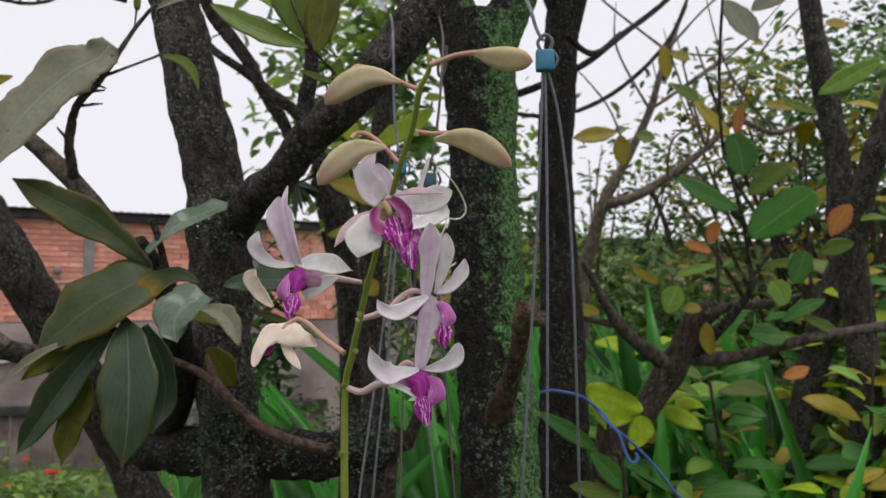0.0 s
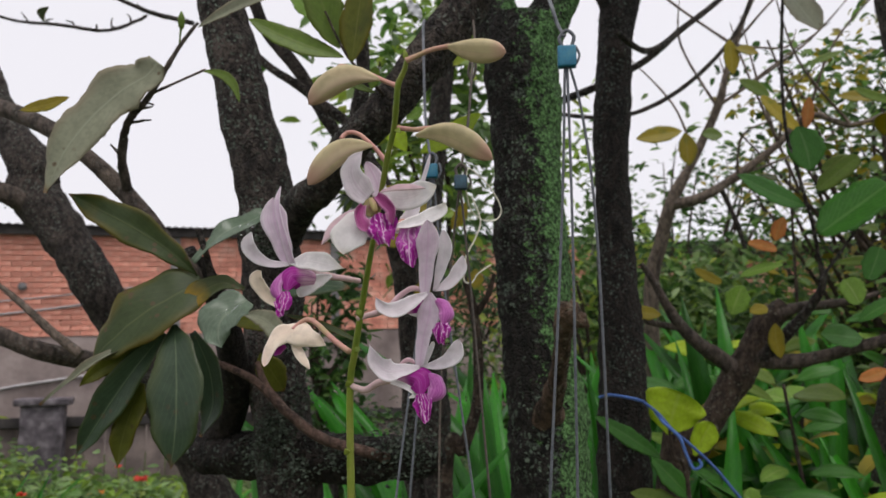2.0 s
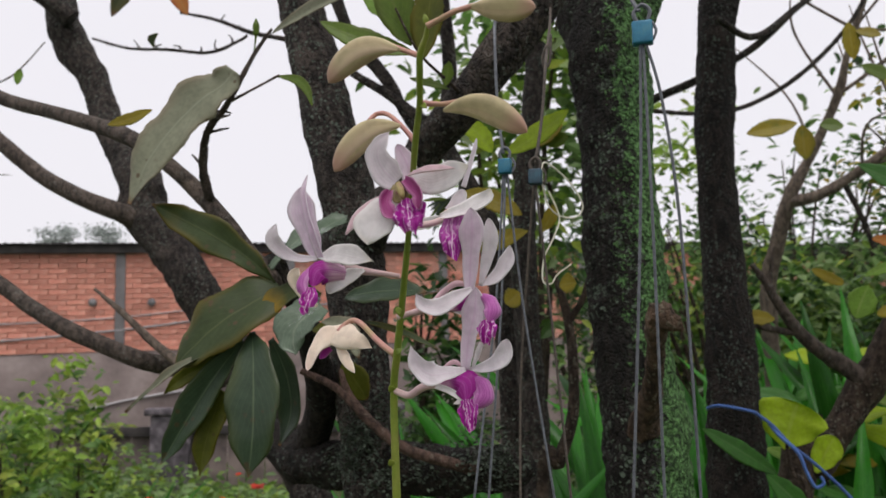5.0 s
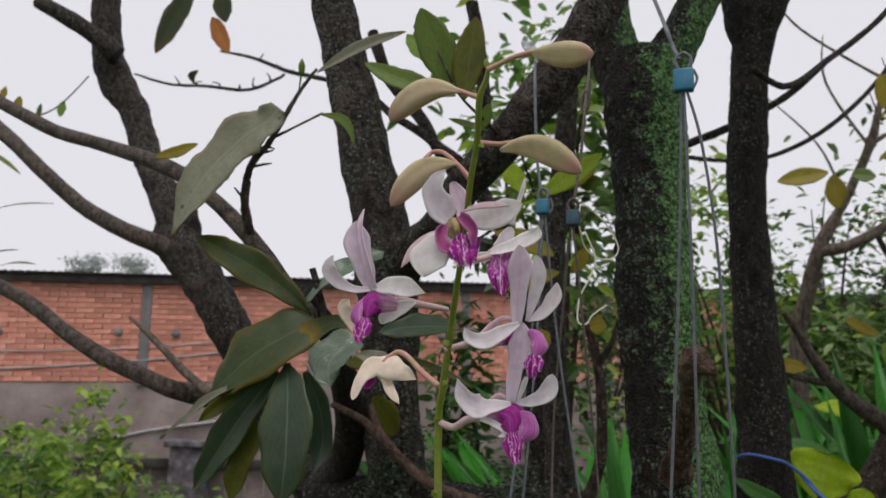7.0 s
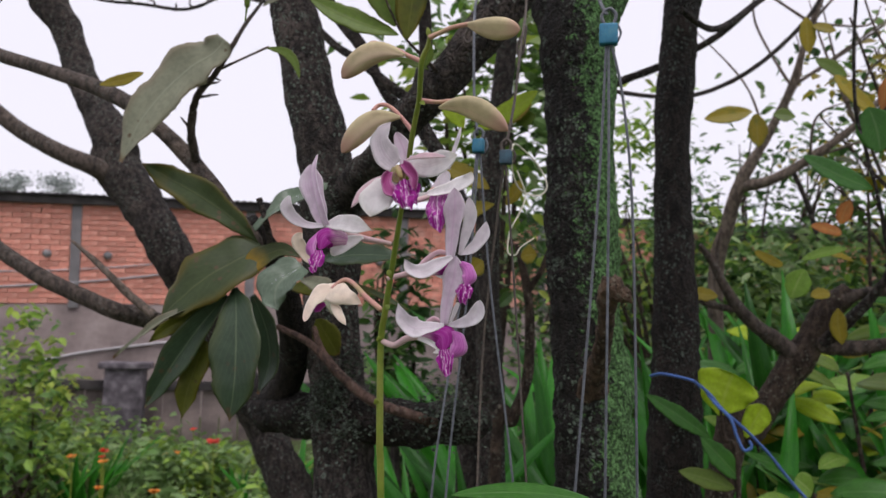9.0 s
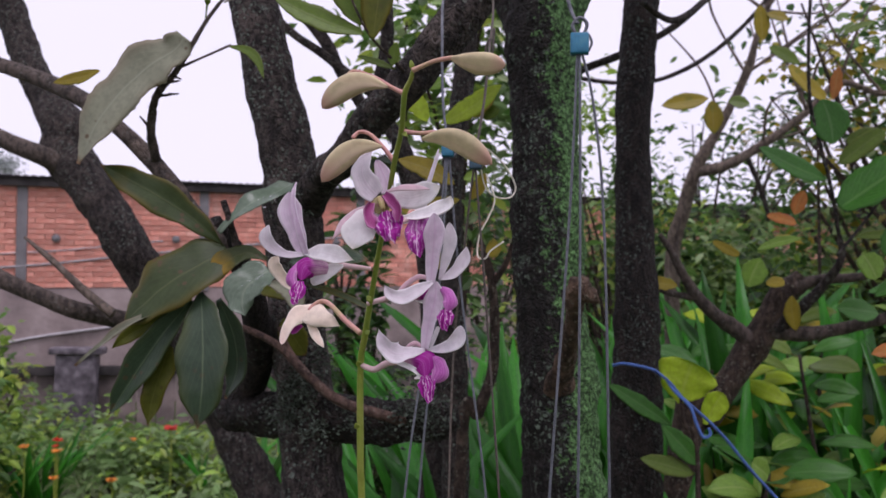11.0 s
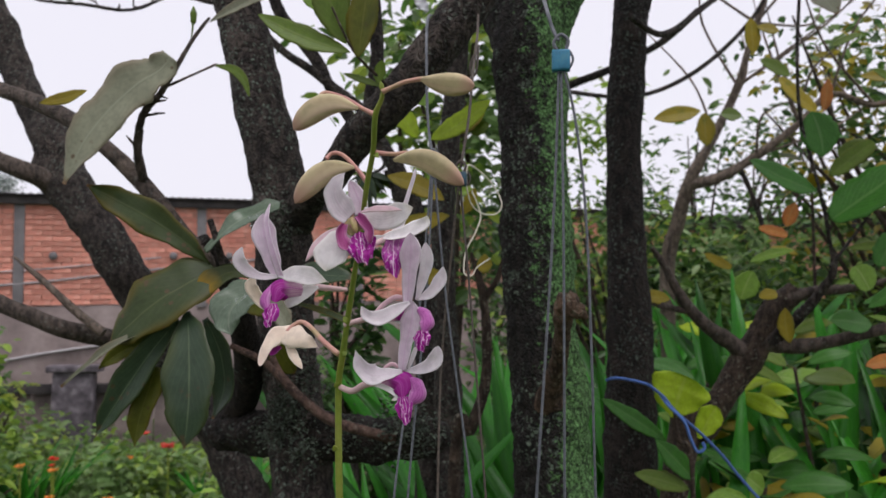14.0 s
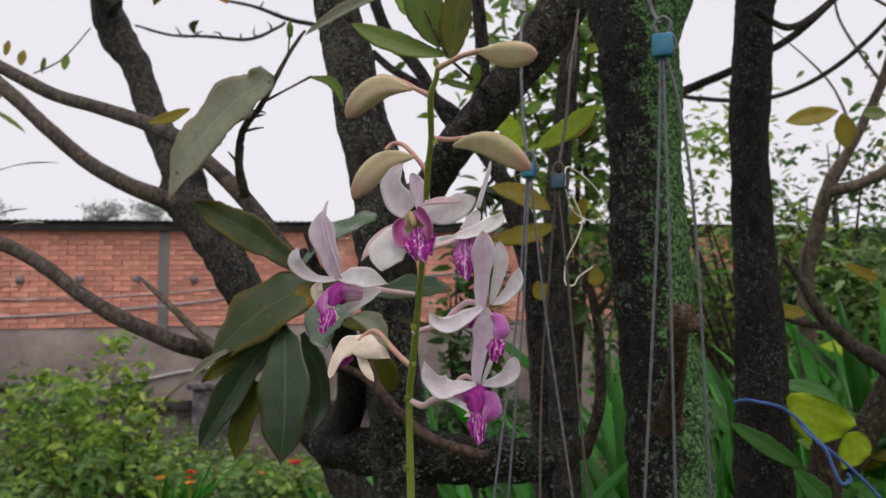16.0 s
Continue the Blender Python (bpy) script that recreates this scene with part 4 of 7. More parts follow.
L(T1, (-0.2107, 1.0000, 1.7870), (-0.2434, 1.0000, 1.8303), 0.023309, LEAF_BRIGHT, facing=(0, -1, 0.3), seed=24)
cap = solid("seed_capsule", tube([(-0.3625, 0.9300, 1.7352), (-0.3614, 0.9300, 1.7517), (-0.3608, 0.9300, 1.7576), (-0.3610, 0.9300, 1.7667), (-0.3613, 0.9300, 1.7766)], [0.00095, 0.00127, 0.00381, 0.00445, 0.00127], 12, 6), LEAF_MID, T1, "small green seed capsule")

# drooping tuft of narrow leaves on the limb behind
limb(T1, "twig", [(-0.2600, 1.5350, 1.7300), (-0.2947, 1.7000, 1.7119), (-0.3788, 1.9000, 1.7317)], [0.00500, 0.00400, 0.00250], BARK, sides=8, sub=6)
tuft = random.Random(31)
for k in range(20):
    a = math.pi * (1.02 + 0.96 * k / 19) + tuft.uniform(-0.12, 0.12)
    base = Vector((-0.3788, 1.9000, 1.7317))
    d = Vector((math.cos(a), tuft.uniform(-0.5, 0.5), math.sin(a) - 0.15)) * tuft.uniform(0.045, 0.085)
    L(T1, base, base + d, 0.014, LEAF_MID if k % 4 == 0 else LEAF_DARK, facing=(0.3 * math.cos(a), -1, 0.5), bend=0.05, seed=200 + k, prof="lance")

# lichen tufts on bark
def lichen_tuft(tree, at, r, n, seed, size=0.0055):
    rng = random.Random(seed)
    spots = []
    for _ in range(n):
        v = Vector((rng.gauss(0, 1), rng.gauss(0, 0.35), rng.gauss(0, 1))) * r * 0.5
        spots.append(Vector(at) + v + Vector((0, 0.25 * abs(v.x), 0)))
    tagged(solid("lichen", scatter_leaves(spots, size, seed, 0.8, 0.0, 0.4), LICHEN, tree, "pale grey-green lichen tuft", smooth=False), kind="stuff")


for i, (a, r, n) in enumerate((((-0.2978, 1.1350, 1.2369), 0.035, 420), ((-0.3259, 1.1400, 1.2044), 0.03, 260), ((-0.2071, 1.1200, 1.2135), 0.03, 200), ((-0.1141, 1.1000, 1.2286), 0.045, 520), ((-0.0859, 1.1100, 1.2214), 0.03, 240), ((-0.2618, 1.1300, 1.2881), 0.025, 160),
                               ((-0.3117, 1.1200, 1.4992), 0.022, 160), ((-0.3186, 1.1200, 1.5370), 0.02, 120), ((-0.2961, 1.1300, 1.2630), 0.028, 220), ((-0.2672, 1.1250, 1.1863), 0.03, 200))):
    lichen_tuft(T1, a, r, n, 500 + i)

# left tree with bare limbs
T2 = thing("bare_tree", (-0.4700, 2.0000, 0.0), "dark leaning tree with long bare limbs", "tree")
limb(T2, "trunk", [(-1.5872, 1.9000, 2.5819), (-1.5519, 1.9000, 2.3623), (-1.5151, 1.9000, 2.2702), (-1.4467, 1.9000, 2.1764), (-1.4016, 1.9000, 2.0868), (-1.3471, 1.8800, 1.9928), (-1.2869, 1.8600, 1.9098), (-1.2077, 1.8400, 1.8129), (-1.1893, 1.8300, 1.7400), (-1.1235, 1.8200, 1.6639), (-1.0561, 1.8100, 1.5887), (-0.9886, 1.8000, 1.4987), (-0.8870, 1.8900, 1.2800), (-0.8115, 2.0000, 1.0589), (-0.7803, 2.0000, 1.0013), (-0.7429, 2.0000, 0.9388), (-0.7091, 2.0000, 0.8742), (-0.5300, 2.0000, 0.5000), (-0.4700, 2.0000, -0.0181)],
     [0.03999, 0.04399, 0.05198, 0.04265, 0.04132, 0.04087, 0.04173, 0.05674, 0.05771, 0.05611, 0.05325, 0.05169, 0.05000, 0.04700, 0.04900, 0.05300, 0.05600, 0.06600, 0.08800], BARK, sides=34, sub=14)
limb(T2, "limb", [(-1.1833, 1.8000, 1.7088), (-1.2155, 1.7600, 1.7263), (-1.2991, 1.7400, 1.7600), (-1.4130, 1.7200, 1.8216), (-1.5320, 1.7000, 1.9143), (-1.6563, 1.7000, 2.0123), (-1.8077, 1.7000, 2.1235)],
     [0.03278, 0.02464, 0.02191, 0.02045, 0.02021, 0.02021, 0.02021], BARK_SMOOTH, rough=0.05, sides=20)
limb(T2, "limb", [(-1.4699, 1.8500, 2.3124), (-1.5407, 1.8000, 2.3777), (-1.6836, 1.7500, 2.4612)], [0.03157, 0.02526, 0.02086], BARK, sides=18)
limb(T2, "limb", [(-0.7451, 1.5000, 1.3129), (-0.7733, 1.4000, 1.3357), (-0.8009, 1.3300, 1.3497), (-0.8632, 1.3100, 1.3759), (-0.9413, 1.3000, 1.4078), (-1.0244, 1.3000, 1.4487), (-1.1042, 1.3000, 1.4967), (-1.1937, 1.3000, 1.5398), (-1.3488, 1.3000, 1.5914)],
     [0.02297, 0.01847, 0.01659, 0.01542, 0.01530, 0.01440, 0.01440, 0.01440, 0.01440], BARK_SMOOTH, rough=0.05, sides=20)
limb(T2, "side_twig", [(-0.7253, 1.3300, 1.3442), (-0.7757, 1.3200, 1.3837), (-0.8372, 1.3140, 1.4368), (-0.9010, 1.3140, 1.4830)], [0.00924, 0.00779, 0.00591, 0.00273], BARK_TAN, rough=0.06, sides=12)
limb(T2, "side_twig", [(-1.2958, 1.3000, 1.5392), (-1.2200, 1.3000, 1.5430), (-1.1415, 1.3000, 1.5213)], [0.00812, 0.00812, 0.00812], BARK_TAN, rough=0.06, sides=12)
limb(T2, "twig", [(-1.6977, 2.2000, 2.4241), (-1.5557, 2.2000, 2.3731), (-1.3980, 2.2000, 2.3488), (-1.2462, 2.2000, 2.3216), (-1.1429, 2.2000, 2.3472), (-1.1126, 2.2000, 2.3624)], [0.00388, 0.00465, 0.00543, 0.00543, 0.00465, 0.00465], BARK, rough=0.3, grain=90, sides=8, sub=10)
limb(T2, "twig", [(-1.3596, 2.2000, 2.4705), (-1.2292, 2.2000, 2.4302), (-1.1027, 2.2000, 2.3724), (-0.9613, 2.2000, 2.3291)], [0.00388, 0.00543, 0.00698, 0.00776], BARK, rough=0.2, grain=90, sides=8, sub=10)
spur = random.Random(9)
for k, (a, b) in enumerate((((-1.5557, 2.2000, 2.3731), (-1.3980, 2.2000, 2.3488)), ((-1.3980, 2.2000, 2.3488), (-1.2462, 2.2000, 2.3216)), ((-1.2462, 2.2000, 2.3216), (-1.1429, 2.2000, 2.3472)), ((-1.2292, 2.2000, 2.4302), (-1.1027, 2.2000, 2.3724)))):
    for u in (0.3, 0.8):
        q = Vector(a).lerp(Vector(b), u)
        limb(T2, "spur", [q, q + Vector((spur.uniform(-0.02, 0.01), 0, spur.uniform(0.006, 0.018))), q + Vector((spur.uniform(-0.03, 0.01), 0, spur.uniform(0.014, 0.035)))], [0.00388, 0.00310, 0.00155], BARK, sides=6, sub=3)
L(T2, (-1.4463, 2.1900, 2.3565), (-1.4331, 2.1900, 2.4056), 0.024709, LEAF_OLIVE, facing=(1, -1, 0.2), sweep=0.3, seed=31)
for a, b, w, m in (((-1.2608, 1.9000, 2.5417), (-1.3770, 1.9000, 2.3301), 62, LEAF_OLIVE), ((-1.1921, 1.9000, 2.4241), (-1.1250, 1.9000, 2.3019), 36, LEAF_ORANGE), ((-1.1713, 1.9000, 2.5109), (-1.1428, 1.9000, 2.4001), 44, LEAF_OLIVE)):
    L(T2, a, b, w * 0.001335, m, facing=(0.1, -1, 0.1), seed=32)
for a, b, w, m in (((-1.5447, 1.5000, 1.7399), (-1.2942, 1.5000, 1.7692), 16, LEAF_OLIVE), ((-1.5169, 1.5000, 1.6341), (-1.3825, 1.5000, 1.6628), 20, LEAF_OLIVE), ((-1.4450, 1.5000, 1.6218), (-1.3253, 1.5000, 1.6268), 16, LEAF_GREY), ((-1.6608, 1.6000, 1.9626), (-1.5085, 1.6000, 1.8808), 16, LEAF_MID)):
    L(T2, a, b, w * 0.001046, m, facing=(0, -0.5, 1), seed=33, bend=0.06)
limb(T2, "twig", [(-2.3480, 2.4000, 2.3839), (-2.2111, 2.4000, 2.4268), (-2.0821, 2.4000, 2.5369)], [0.00339, 0.00339, 0.00254], BARK_SMOOTH, sides=6)
for i, (x, y, w, m) in enumerate(((42, 102, 24, LEAF_YELLOW), (14, 76, 20, LEAF_YELLOW), (118, 112, 22, LEAF_BRIGHT), (8, 188, 16, LEAF_YELLOW), (80, 120, 14, LEAF_MID))):
    p = Vector((-2.5293, 2.4000, 2.4726)) + (Vector((-2.2399, 2.4000, 2.4413)) - Vector((-2.5293, 2.4000, 2.4726))) * (x / 100) + Vector((0, 0, -(y - 100) * 0.0016))
    L(T2, p + Vector((0, 0, .03)), p - Vector((0.01, 0, .035)), w * 0.001696, m, facing=(0.2, -1, 0.3), seed=34 + i)

# green mossy trunk
T3 = thing("mossy_tree", (0.0918, 1.1200, 1.1601)[:2] + (0.0,), "tree trunk with bright green moss on one side", "tree")
limb(T3, "trunk", [(0.0558, 1.2200, 1.8537), (0.0536, 1.2100, 1.7812), (0.0591, 1.2100, 1.6960), (0.0625, 1.2000, 1.5942), (0.0660, 1.2000, 1.4972), (0.0725, 1.2000, 1.3708), (0.0848, 1.2000, 1.2483), (0.0886, 1.2000, 1.1570), (0.0921, 1.2000, 0.9980), (0.0779, 1.2000, 0.1283)],
     [0.05488, 0.05609, 0.05190, 0.04979, 0.05477, 0.05145, 0.05643, 0.05643, 0.06058, 0.07469], BARK_GREEN, rough=0.10, grain=34, sides=56, sub=24)
limb(T3, "fork", [(0.0627, 1.2100, 1.7548), (0.0837, 1.2200, 1.8329), (0.1169, 1.2300, 1.9021), (0.1633, 1.2500, 2.0016)], [0.04604, 0.03546, 0.03151, 0.02858], BARK_GREEN, sides=36)
limb(T3, "fork", [(0.0496, 1.2200, 1.7422), (0.0257, 1.2300, 1.8351), (0.0049, 1.2400, 1.9316), (-0.0108, 1.2400, 2.0445)], [0.04222, 0.03662, 0.03435, 0.03006], BARK_GREEN, sides=36)
limb(T3, "cut_branch", [(0.0828, 1.1650, 1.2557), (0.0927, 1.1200, 1.2887), (0.1017, 1.0700, 1.3276), (0.1060, 1.0300, 1.3640), (0.1090, 1.0000, 1.3913), (0.1111, 0.9950, 1.4095)],
     [0.02500, 0.01500, 0.01150, 0.01130, 0.01380, 0.01000], BARK_ROT, rough=0.18, grain=50, sides=22, label="broken brown branch stump")
limb(T3, "bark_flake", [(0.1073, 0.9900, 1.3998), (0.1226, 0.9900, 1.3903), (0.1365, 0.9900, 1.3795)], [0.01500, 0.01300, 0.00200], BARK_ROT, rough=0.3, grain=80, sides=10)

# slim trunks
T4 = thing("slim_tree", (0.2260, 1.6200, 1.0686)[:2] + (0.0,), "slim straight dark tree trunk", "tree")
limb(T4, "trunk", [(0.2625, 1.8093, 2.2955), (0.2583, 1.7865, 2.1573), (0.2505, 1.7663, 2.0381), (0.2391, 1.7398, 1.8853), (0.2297, 1.7072, 1.7034), (0.2297, 1.6752, 1.5317), (0.2325, 1.6399, 1.3494), (0.2285, 1.6200, 1.0885), (0.2268, 1.6200, 0.8751), (0.2095, 1.6200, 0.1926)],
     [0.03172, 0.03739, 0.03739, 0.03626, 0.03626, 0.03965, 0.04532, 0.05098, 0.05438, 0.06798], BARK_DEEP, sides=34, sub=18)
limb(T4, "fork", [(0.2638, 1.7719, 2.0710), (0.2938, 1.7883, 2.1684), (0.3411, 1.8156, 2.2722), (0.4050, 1.8504, 2.4246)], [0.03059, 0.02946, 0.02606, 0.02379], BARK_DEEP, sides=20)
limb(T4, "fork", [(0.2638, 1.7719, 2.0710), (0.2363, 1.7759, 2.1547), (0.2274, 1.7823, 2.2538), (0.2086, 1.8103, 2.4272)], [0.03059, 0.02832, 0.02606, 0.02379], BARK_DEEP, sides=20)
limb(T4, "limb", [(0.2409, 1.6200, 1.9956), (0.3205, 1.7500, 2.0006), (0.4286, 1.9000, 2.1129), (0.5528, 2.0000, 2.2361), (0.6577, 2.1000, 2.3765)], [0.00671, 0.00655, 0.00734, 0.00704, 0.00563], BARK, sides=12)
limb(T4, "limb", [(0.0501, 1.9800, 1.9357), (0.1431, 2.0000, 1.9773), (0.2302, 2.0000, 2.0101), (0.3467, 2.0000, 2.0700), (0.4348, 2.0000, 2.1453)], [0.00985, 0.00985, 0.00985, 0.00844, 0.00844], BARK, sides=12)
T5 = thing("thin_tree", (-0.1623, 1.8500, 0.9927)[:2] + (0.0,), "thin brown tree trunk behind the hanging wires", "tree")
limb(T5, "trunk", [(-0.1526, 1.9000, 2.0990), (-0.1649, 1.8800, 1.8984), (-0.1832, 1.8600, 1.7055), (-0.1856, 1.8500, 1.5199), (-0.1757, 1.8500, 1.3146), (-0.1674, 1.8500, 1.1149), (-0.1629, 1.8500, 0.9322), (-0.1656, 1.8500, 0.0750)],
     [0.02403, 0.02641, 0.02743, 0.02858, 0.02988, 0.03118, 0.03247, 0.04157], BARK_LICHEN, sides=22)
limb(T5, "limb", [(-0.2389, 1.9500, 0.0580), (-0.2357, 1.9500, 1.0974), (-0.2437, 1.9500, 1.3372), (-0.2566, 1.9500, 1.5012), (-0.2797, 1.9300, 1.6385), (-0.3218, 1.9000, 1.7474)], [0.03839, 0.03016, 0.02879, 0.03016, 0.03016, 0.02670], BARK, sides=18)
T6 = thing("curved_sapling", (-0.0806, 1.4500, 1.0801)[:2] + (0.0,), "thin curved brown sapling with yellow leaves", "tree")
limb(T6, "trunk", [(-0.1093, 1.4500, 0.1174), (-0.0949, 1.4500, 1.0979), (-0.0650, 1.4500, 1.1755), (-0.0399, 1.4500, 1.2529), (-0.0366, 1.4500, 1.3492), (-0.0452, 1.4500, 1.4273), (-0.0660, 1.4500, 1.4969)], [0.01313, 0.01111, 0.01111, 0.01010, 0.00909, 0.00808, 0.00404], BARK_BROWN, sides=12)
limb(T6, "limb", [(-0.0436, 1.4500, 1.4076), (-0.0178, 1.4500, 1.4467), (-0.0056, 1.4500, 1.4858)], [0.00707, 0.00556, 0.00404], BARK_BROWN, sides=10)
for i, (a, b, w, m) in enumerate((
    ((-0.1906, 1.3000, 1.6177), (-0.0924, 1.3000, 1.5739), 40, LEAF_YELLOW), ((-0.0835, 1.3000, 1.5480), (-0.1905, 1.3000, 1.5286), 38, LEAF_YELLOW),
    ((-0.2039, 1.3500, 1.7565), (-0.1493, 1.3500, 1.6928), 40, LEAF_LIMEGREEN), ((-0.0201, 1.3500, 1.7554), (-0.1250, 1.3500, 1.6891), 46, LEAF_LIMEGREEN),
    ((-0.0362, 1.4000, 1.7461), (-0.1002, 1.4000, 1.7110), 40, LEAF_YELLOW), ((-0.1169, 1.4000, 1.4597), (-0.1417, 1.4000, 1.4405), 44, LEAF_YELLOW),
    ((-0.0494, 1.4000, 1.4684), (-0.0211, 1.4000, 1.4727), 40, LEAF_YELLOW), ((-0.0524, 1.4000, 1.6088), (-0.0771, 1.4000, 1.5610), 26, LEAF_YELLOW),
    ((-0.1443, 1.5000, 1.8145), (-0.1771, 1.5000, 1.7953), 30, LEAF_BRIGHT), ((-0.0269, 1.4000, 1.7255), (-0.0657, 1.4000, 1.7135), 36, LEAF_MID))):
    L(T6, a, b, w * 0.000974, m, facing=(0.2 * math.sin(i), -1, 0.5), seed=40 + i, sweep=0.05)


# ---- right-hand fruit tree, its leaves and the rope ----
T7 = thing("pruned_tree", (0.3502, 1.7500, 1.0056)[:2] + (0.0,), "pruned low tree with a cut trunk and glossy leaves", "tree")
limb(T7, "trunk", [(0.2426, 1.8500, -0.1286), (0.3538, 1.8500, 1.0577), (0.4017, 1.8500, 1.1341), (0.4538, 1.8500, 1.2160), (0.4996, 1.8500, 1.2883), (0.5368, 1.8500, 1.3536), (0.5661, 1.8500, 1.4040), (0.6072, 1.8500, 1.4394)], [0.05225, 0.03553, 0.03135, 0.02822, 0.03448, 0.03030, 0.02926, 0.02508], BARK_BROWN, sides=26, rough=0.14, knots=0.2)
limb(T7, "limb", [(0.4928, 1.8400, 1.3037), (0.4533, 1.8300, 1.3312), (0.4076, 1.8000, 1.3612), (0.3686, 1.7800, 1.4004), (0.3375, 1.7600, 1.4462), (0.3131, 1.7500, 1.4921), (0.2886, 1.7400, 1.5281)], [0.02078, 0.01808, 0.01397, 0.01256, 0.00993, 0.00740, 0.00491], BARK_SMOOTH, sides=14)
limb(T7, "limb", [(0.3756, 1.7800, 1.3930), (0.3298, 1.7800, 1.3992), (0.2718, 1.7800, 1.4177)], [0.00753, 0.00753, 0.00628], BARK_SMOOTH, sides=10)
limb(T7, "limb", [(0.3200, 1.7500, 1.4799), (0.3261, 1.7500, 1.5263), (0.3327, 1.7400, 1.5620)], [0.00494, 0.00370, 0.00245], BARK_SMOOTH, sides=10)
limb(T7, "limb", [(0.5381, 1.8400, 1.3287), (0.5905, 1.8200, 1.3181), (0.6565, 1.8000, 1.3297), (0.7209, 1.7800, 1.3482), (0.7951, 1.7600, 1.3697), (0.9349, 1.7400, 1.3941)], [0.02208, 0.01670, 0.01397, 0.01256, 0.01117, 0.01104], BARK_SMOOTH, sides=14)
limb(T7, "limb", [(0.5863, 1.8400, 1.4239), (0.6353, 1.8300, 1.4372), (0.6893, 1.8100, 1.4412), (0.7301, 1.7900, 1.4487), (0.7763, 1.7800, 1.4626)], [0.01819, 0.01163, 0.01022, 0.00758, 0.00502], BARK_SMOOTH, sides=12)
limb(T7, "limb", [(0.5475, 1.8300, 1.3264), (0.5931, 1.8000, 1.3784), (0.6298, 1.7700, 1.4287), (0.6526, 1.7400, 1.4811), (0.6395, 1.7200, 1.5450), (0.6226, 1.7000, 1.6200), (0.6018, 1.7000, 1.7162), (0.5847, 1.7000, 1.8017), (0.5845, 1.7000, 1.9563), (0.5999, 1.7000, 2.1458), (0.6152, 1.7000, 2.3007)],
     [0.01679, 0.01270, 0.00999, 0.00736, 0.00424, 0.00359, 0.00359, 0.00359, 0.00359, 0.00311, 0.00240], BARK, rough=0.16, grain=60, sides=12)
limb(T7, "limb", [(0.6319, 1.7000, 1.4829), (0.6874, 1.7000, 1.5551), (0.7374, 1.7000, 1.6277), (0.7748, 1.7000, 1.6740)], [0.00357, 0.00298, 0.00238, 0.00179], BARK, sides=8)
for i, (a, b, w, m) in enumerate((
    ((0.6386, 1.7000, 1.5789), (0.7685, 1.6800, 1.6752), 76, LEAF_GLOSSY), ((0.6144, 1.7000, 1.6370), (0.4795, 1.6800, 1.7022), 48, LEAF_GLOSSY),
    ((0.6076, 1.7000, 1.8042), (0.6251, 1.6900, 1.7083), 60, LEAF_GLOSSY), ((0.6452, 1.7200, 1.6736), (0.7321, 1.7200, 1.7420), 34, LEAF_MID),
    ((0.6022, 1.7000, 2.1032), (0.6575, 1.6800, 2.0003), 74, LEAF_GREY), ((0.6576, 1.7000, 2.0772), (0.7389, 1.7000, 2.1283), 50, LEAF_GREY),
    ((0.7258, 1.7000, 1.4836), (0.7520, 1.7000, 1.5494), 42, LEAF_GLOSSY), ((0.7812, 1.7000, 1.5460), (0.8550, 1.7000, 1.5680), 30, LEAF_MID),
    ((0.8155, 1.7200, 1.5847), (0.8616, 1.7200, 1.6534), 38, LEAF_ORANGE), ((0.4982, 1.7000, 1.5637), (0.5547, 1.7000, 1.5483), 24, LEAF_ORANGE),
    ((0.5709, 1.7000, 1.6149), (0.5517, 1.7000, 1.5664), 26, LEAF_ORANGE), ((0.6871, 1.6800, 1.2870), (0.7417, 1.6800, 1.3081), 24, LEAF_ORANGE),
    ((0.3943, 1.7200, 1.5130), (0.4477, 1.7200, 1.4830), 18, LEAF_YELLOW), ((0.4592, 1.7000, 1.4163), (0.4842, 1.7000, 1.4760), 44, LEAF_BRIGHT),
    ((0.4787, 1.7000, 1.4939), (0.5657, 1.7000, 1.5184), 22, LEAF_BRIGHT), ((0.5002, 1.7200, 1.4232), (0.5361, 1.7200, 1.4294), 24, LEAF_YELLOW),
    ((0.2581, 1.7000, 1.4266), (0.3198, 1.7000, 1.4176), 26, LEAF_YELLOW), ((0.5653, 1.7800, 1.4007), (0.5731, 1.7800, 1.3268), 28, LEAF_YELLOW),
    ((0.7064, 1.7000, 1.4360), (0.6801, 1.7000, 1.4856), 44, LEAF_BRIGHT), ((0.6425, 1.7400, 1.3766), (0.7222, 1.7400, 1.3676), 52, LEAF_GLOSSY),
    ((0.7191, 1.7500, 1.4015), (0.8112, 1.7500, 1.4508), 30, LEAF_GLOSSY), ((0.7616, 1.7500, 1.4139), (0.8435, 1.7500, 1.3687), 22, LEAF_MID),
    ((0.8781, 1.6000, 1.9320), (0.7482, 1.6000, 1.8590), 36, LEAF_BRIGHT), ((0.8729, 2.1000, 2.0077), (0.9695, 2.1000, 1.9643), 26, LEAF_MID),
    ((0.6478, 2.1000, 1.9954), (0.7350, 2.1000, 1.9025), 46, LEAF_YELLOW), ((0.7529, 2.1000, 1.9025), (0.7676, 2.1000, 1.9876), 26, LEAF_ORANGE),
    ((0.7308, 1.9000, 1.5369), (0.8559, 1.9000, 1.5377), 20, LEAF_MID), ((0.7182, 1.9000, 1.7541), (0.7989, 1.9000, 1.7680), 36, LEAF_MID),
    ((0.9056, 2.0000, 1.6888), (0.9360, 2.0000, 1.7463), 24, LEAF_YELLOW), ((0.7819, 1.9000, 2.0334), (0.7131, 1.9000, 2.0052), 22, LEAF_MID))):
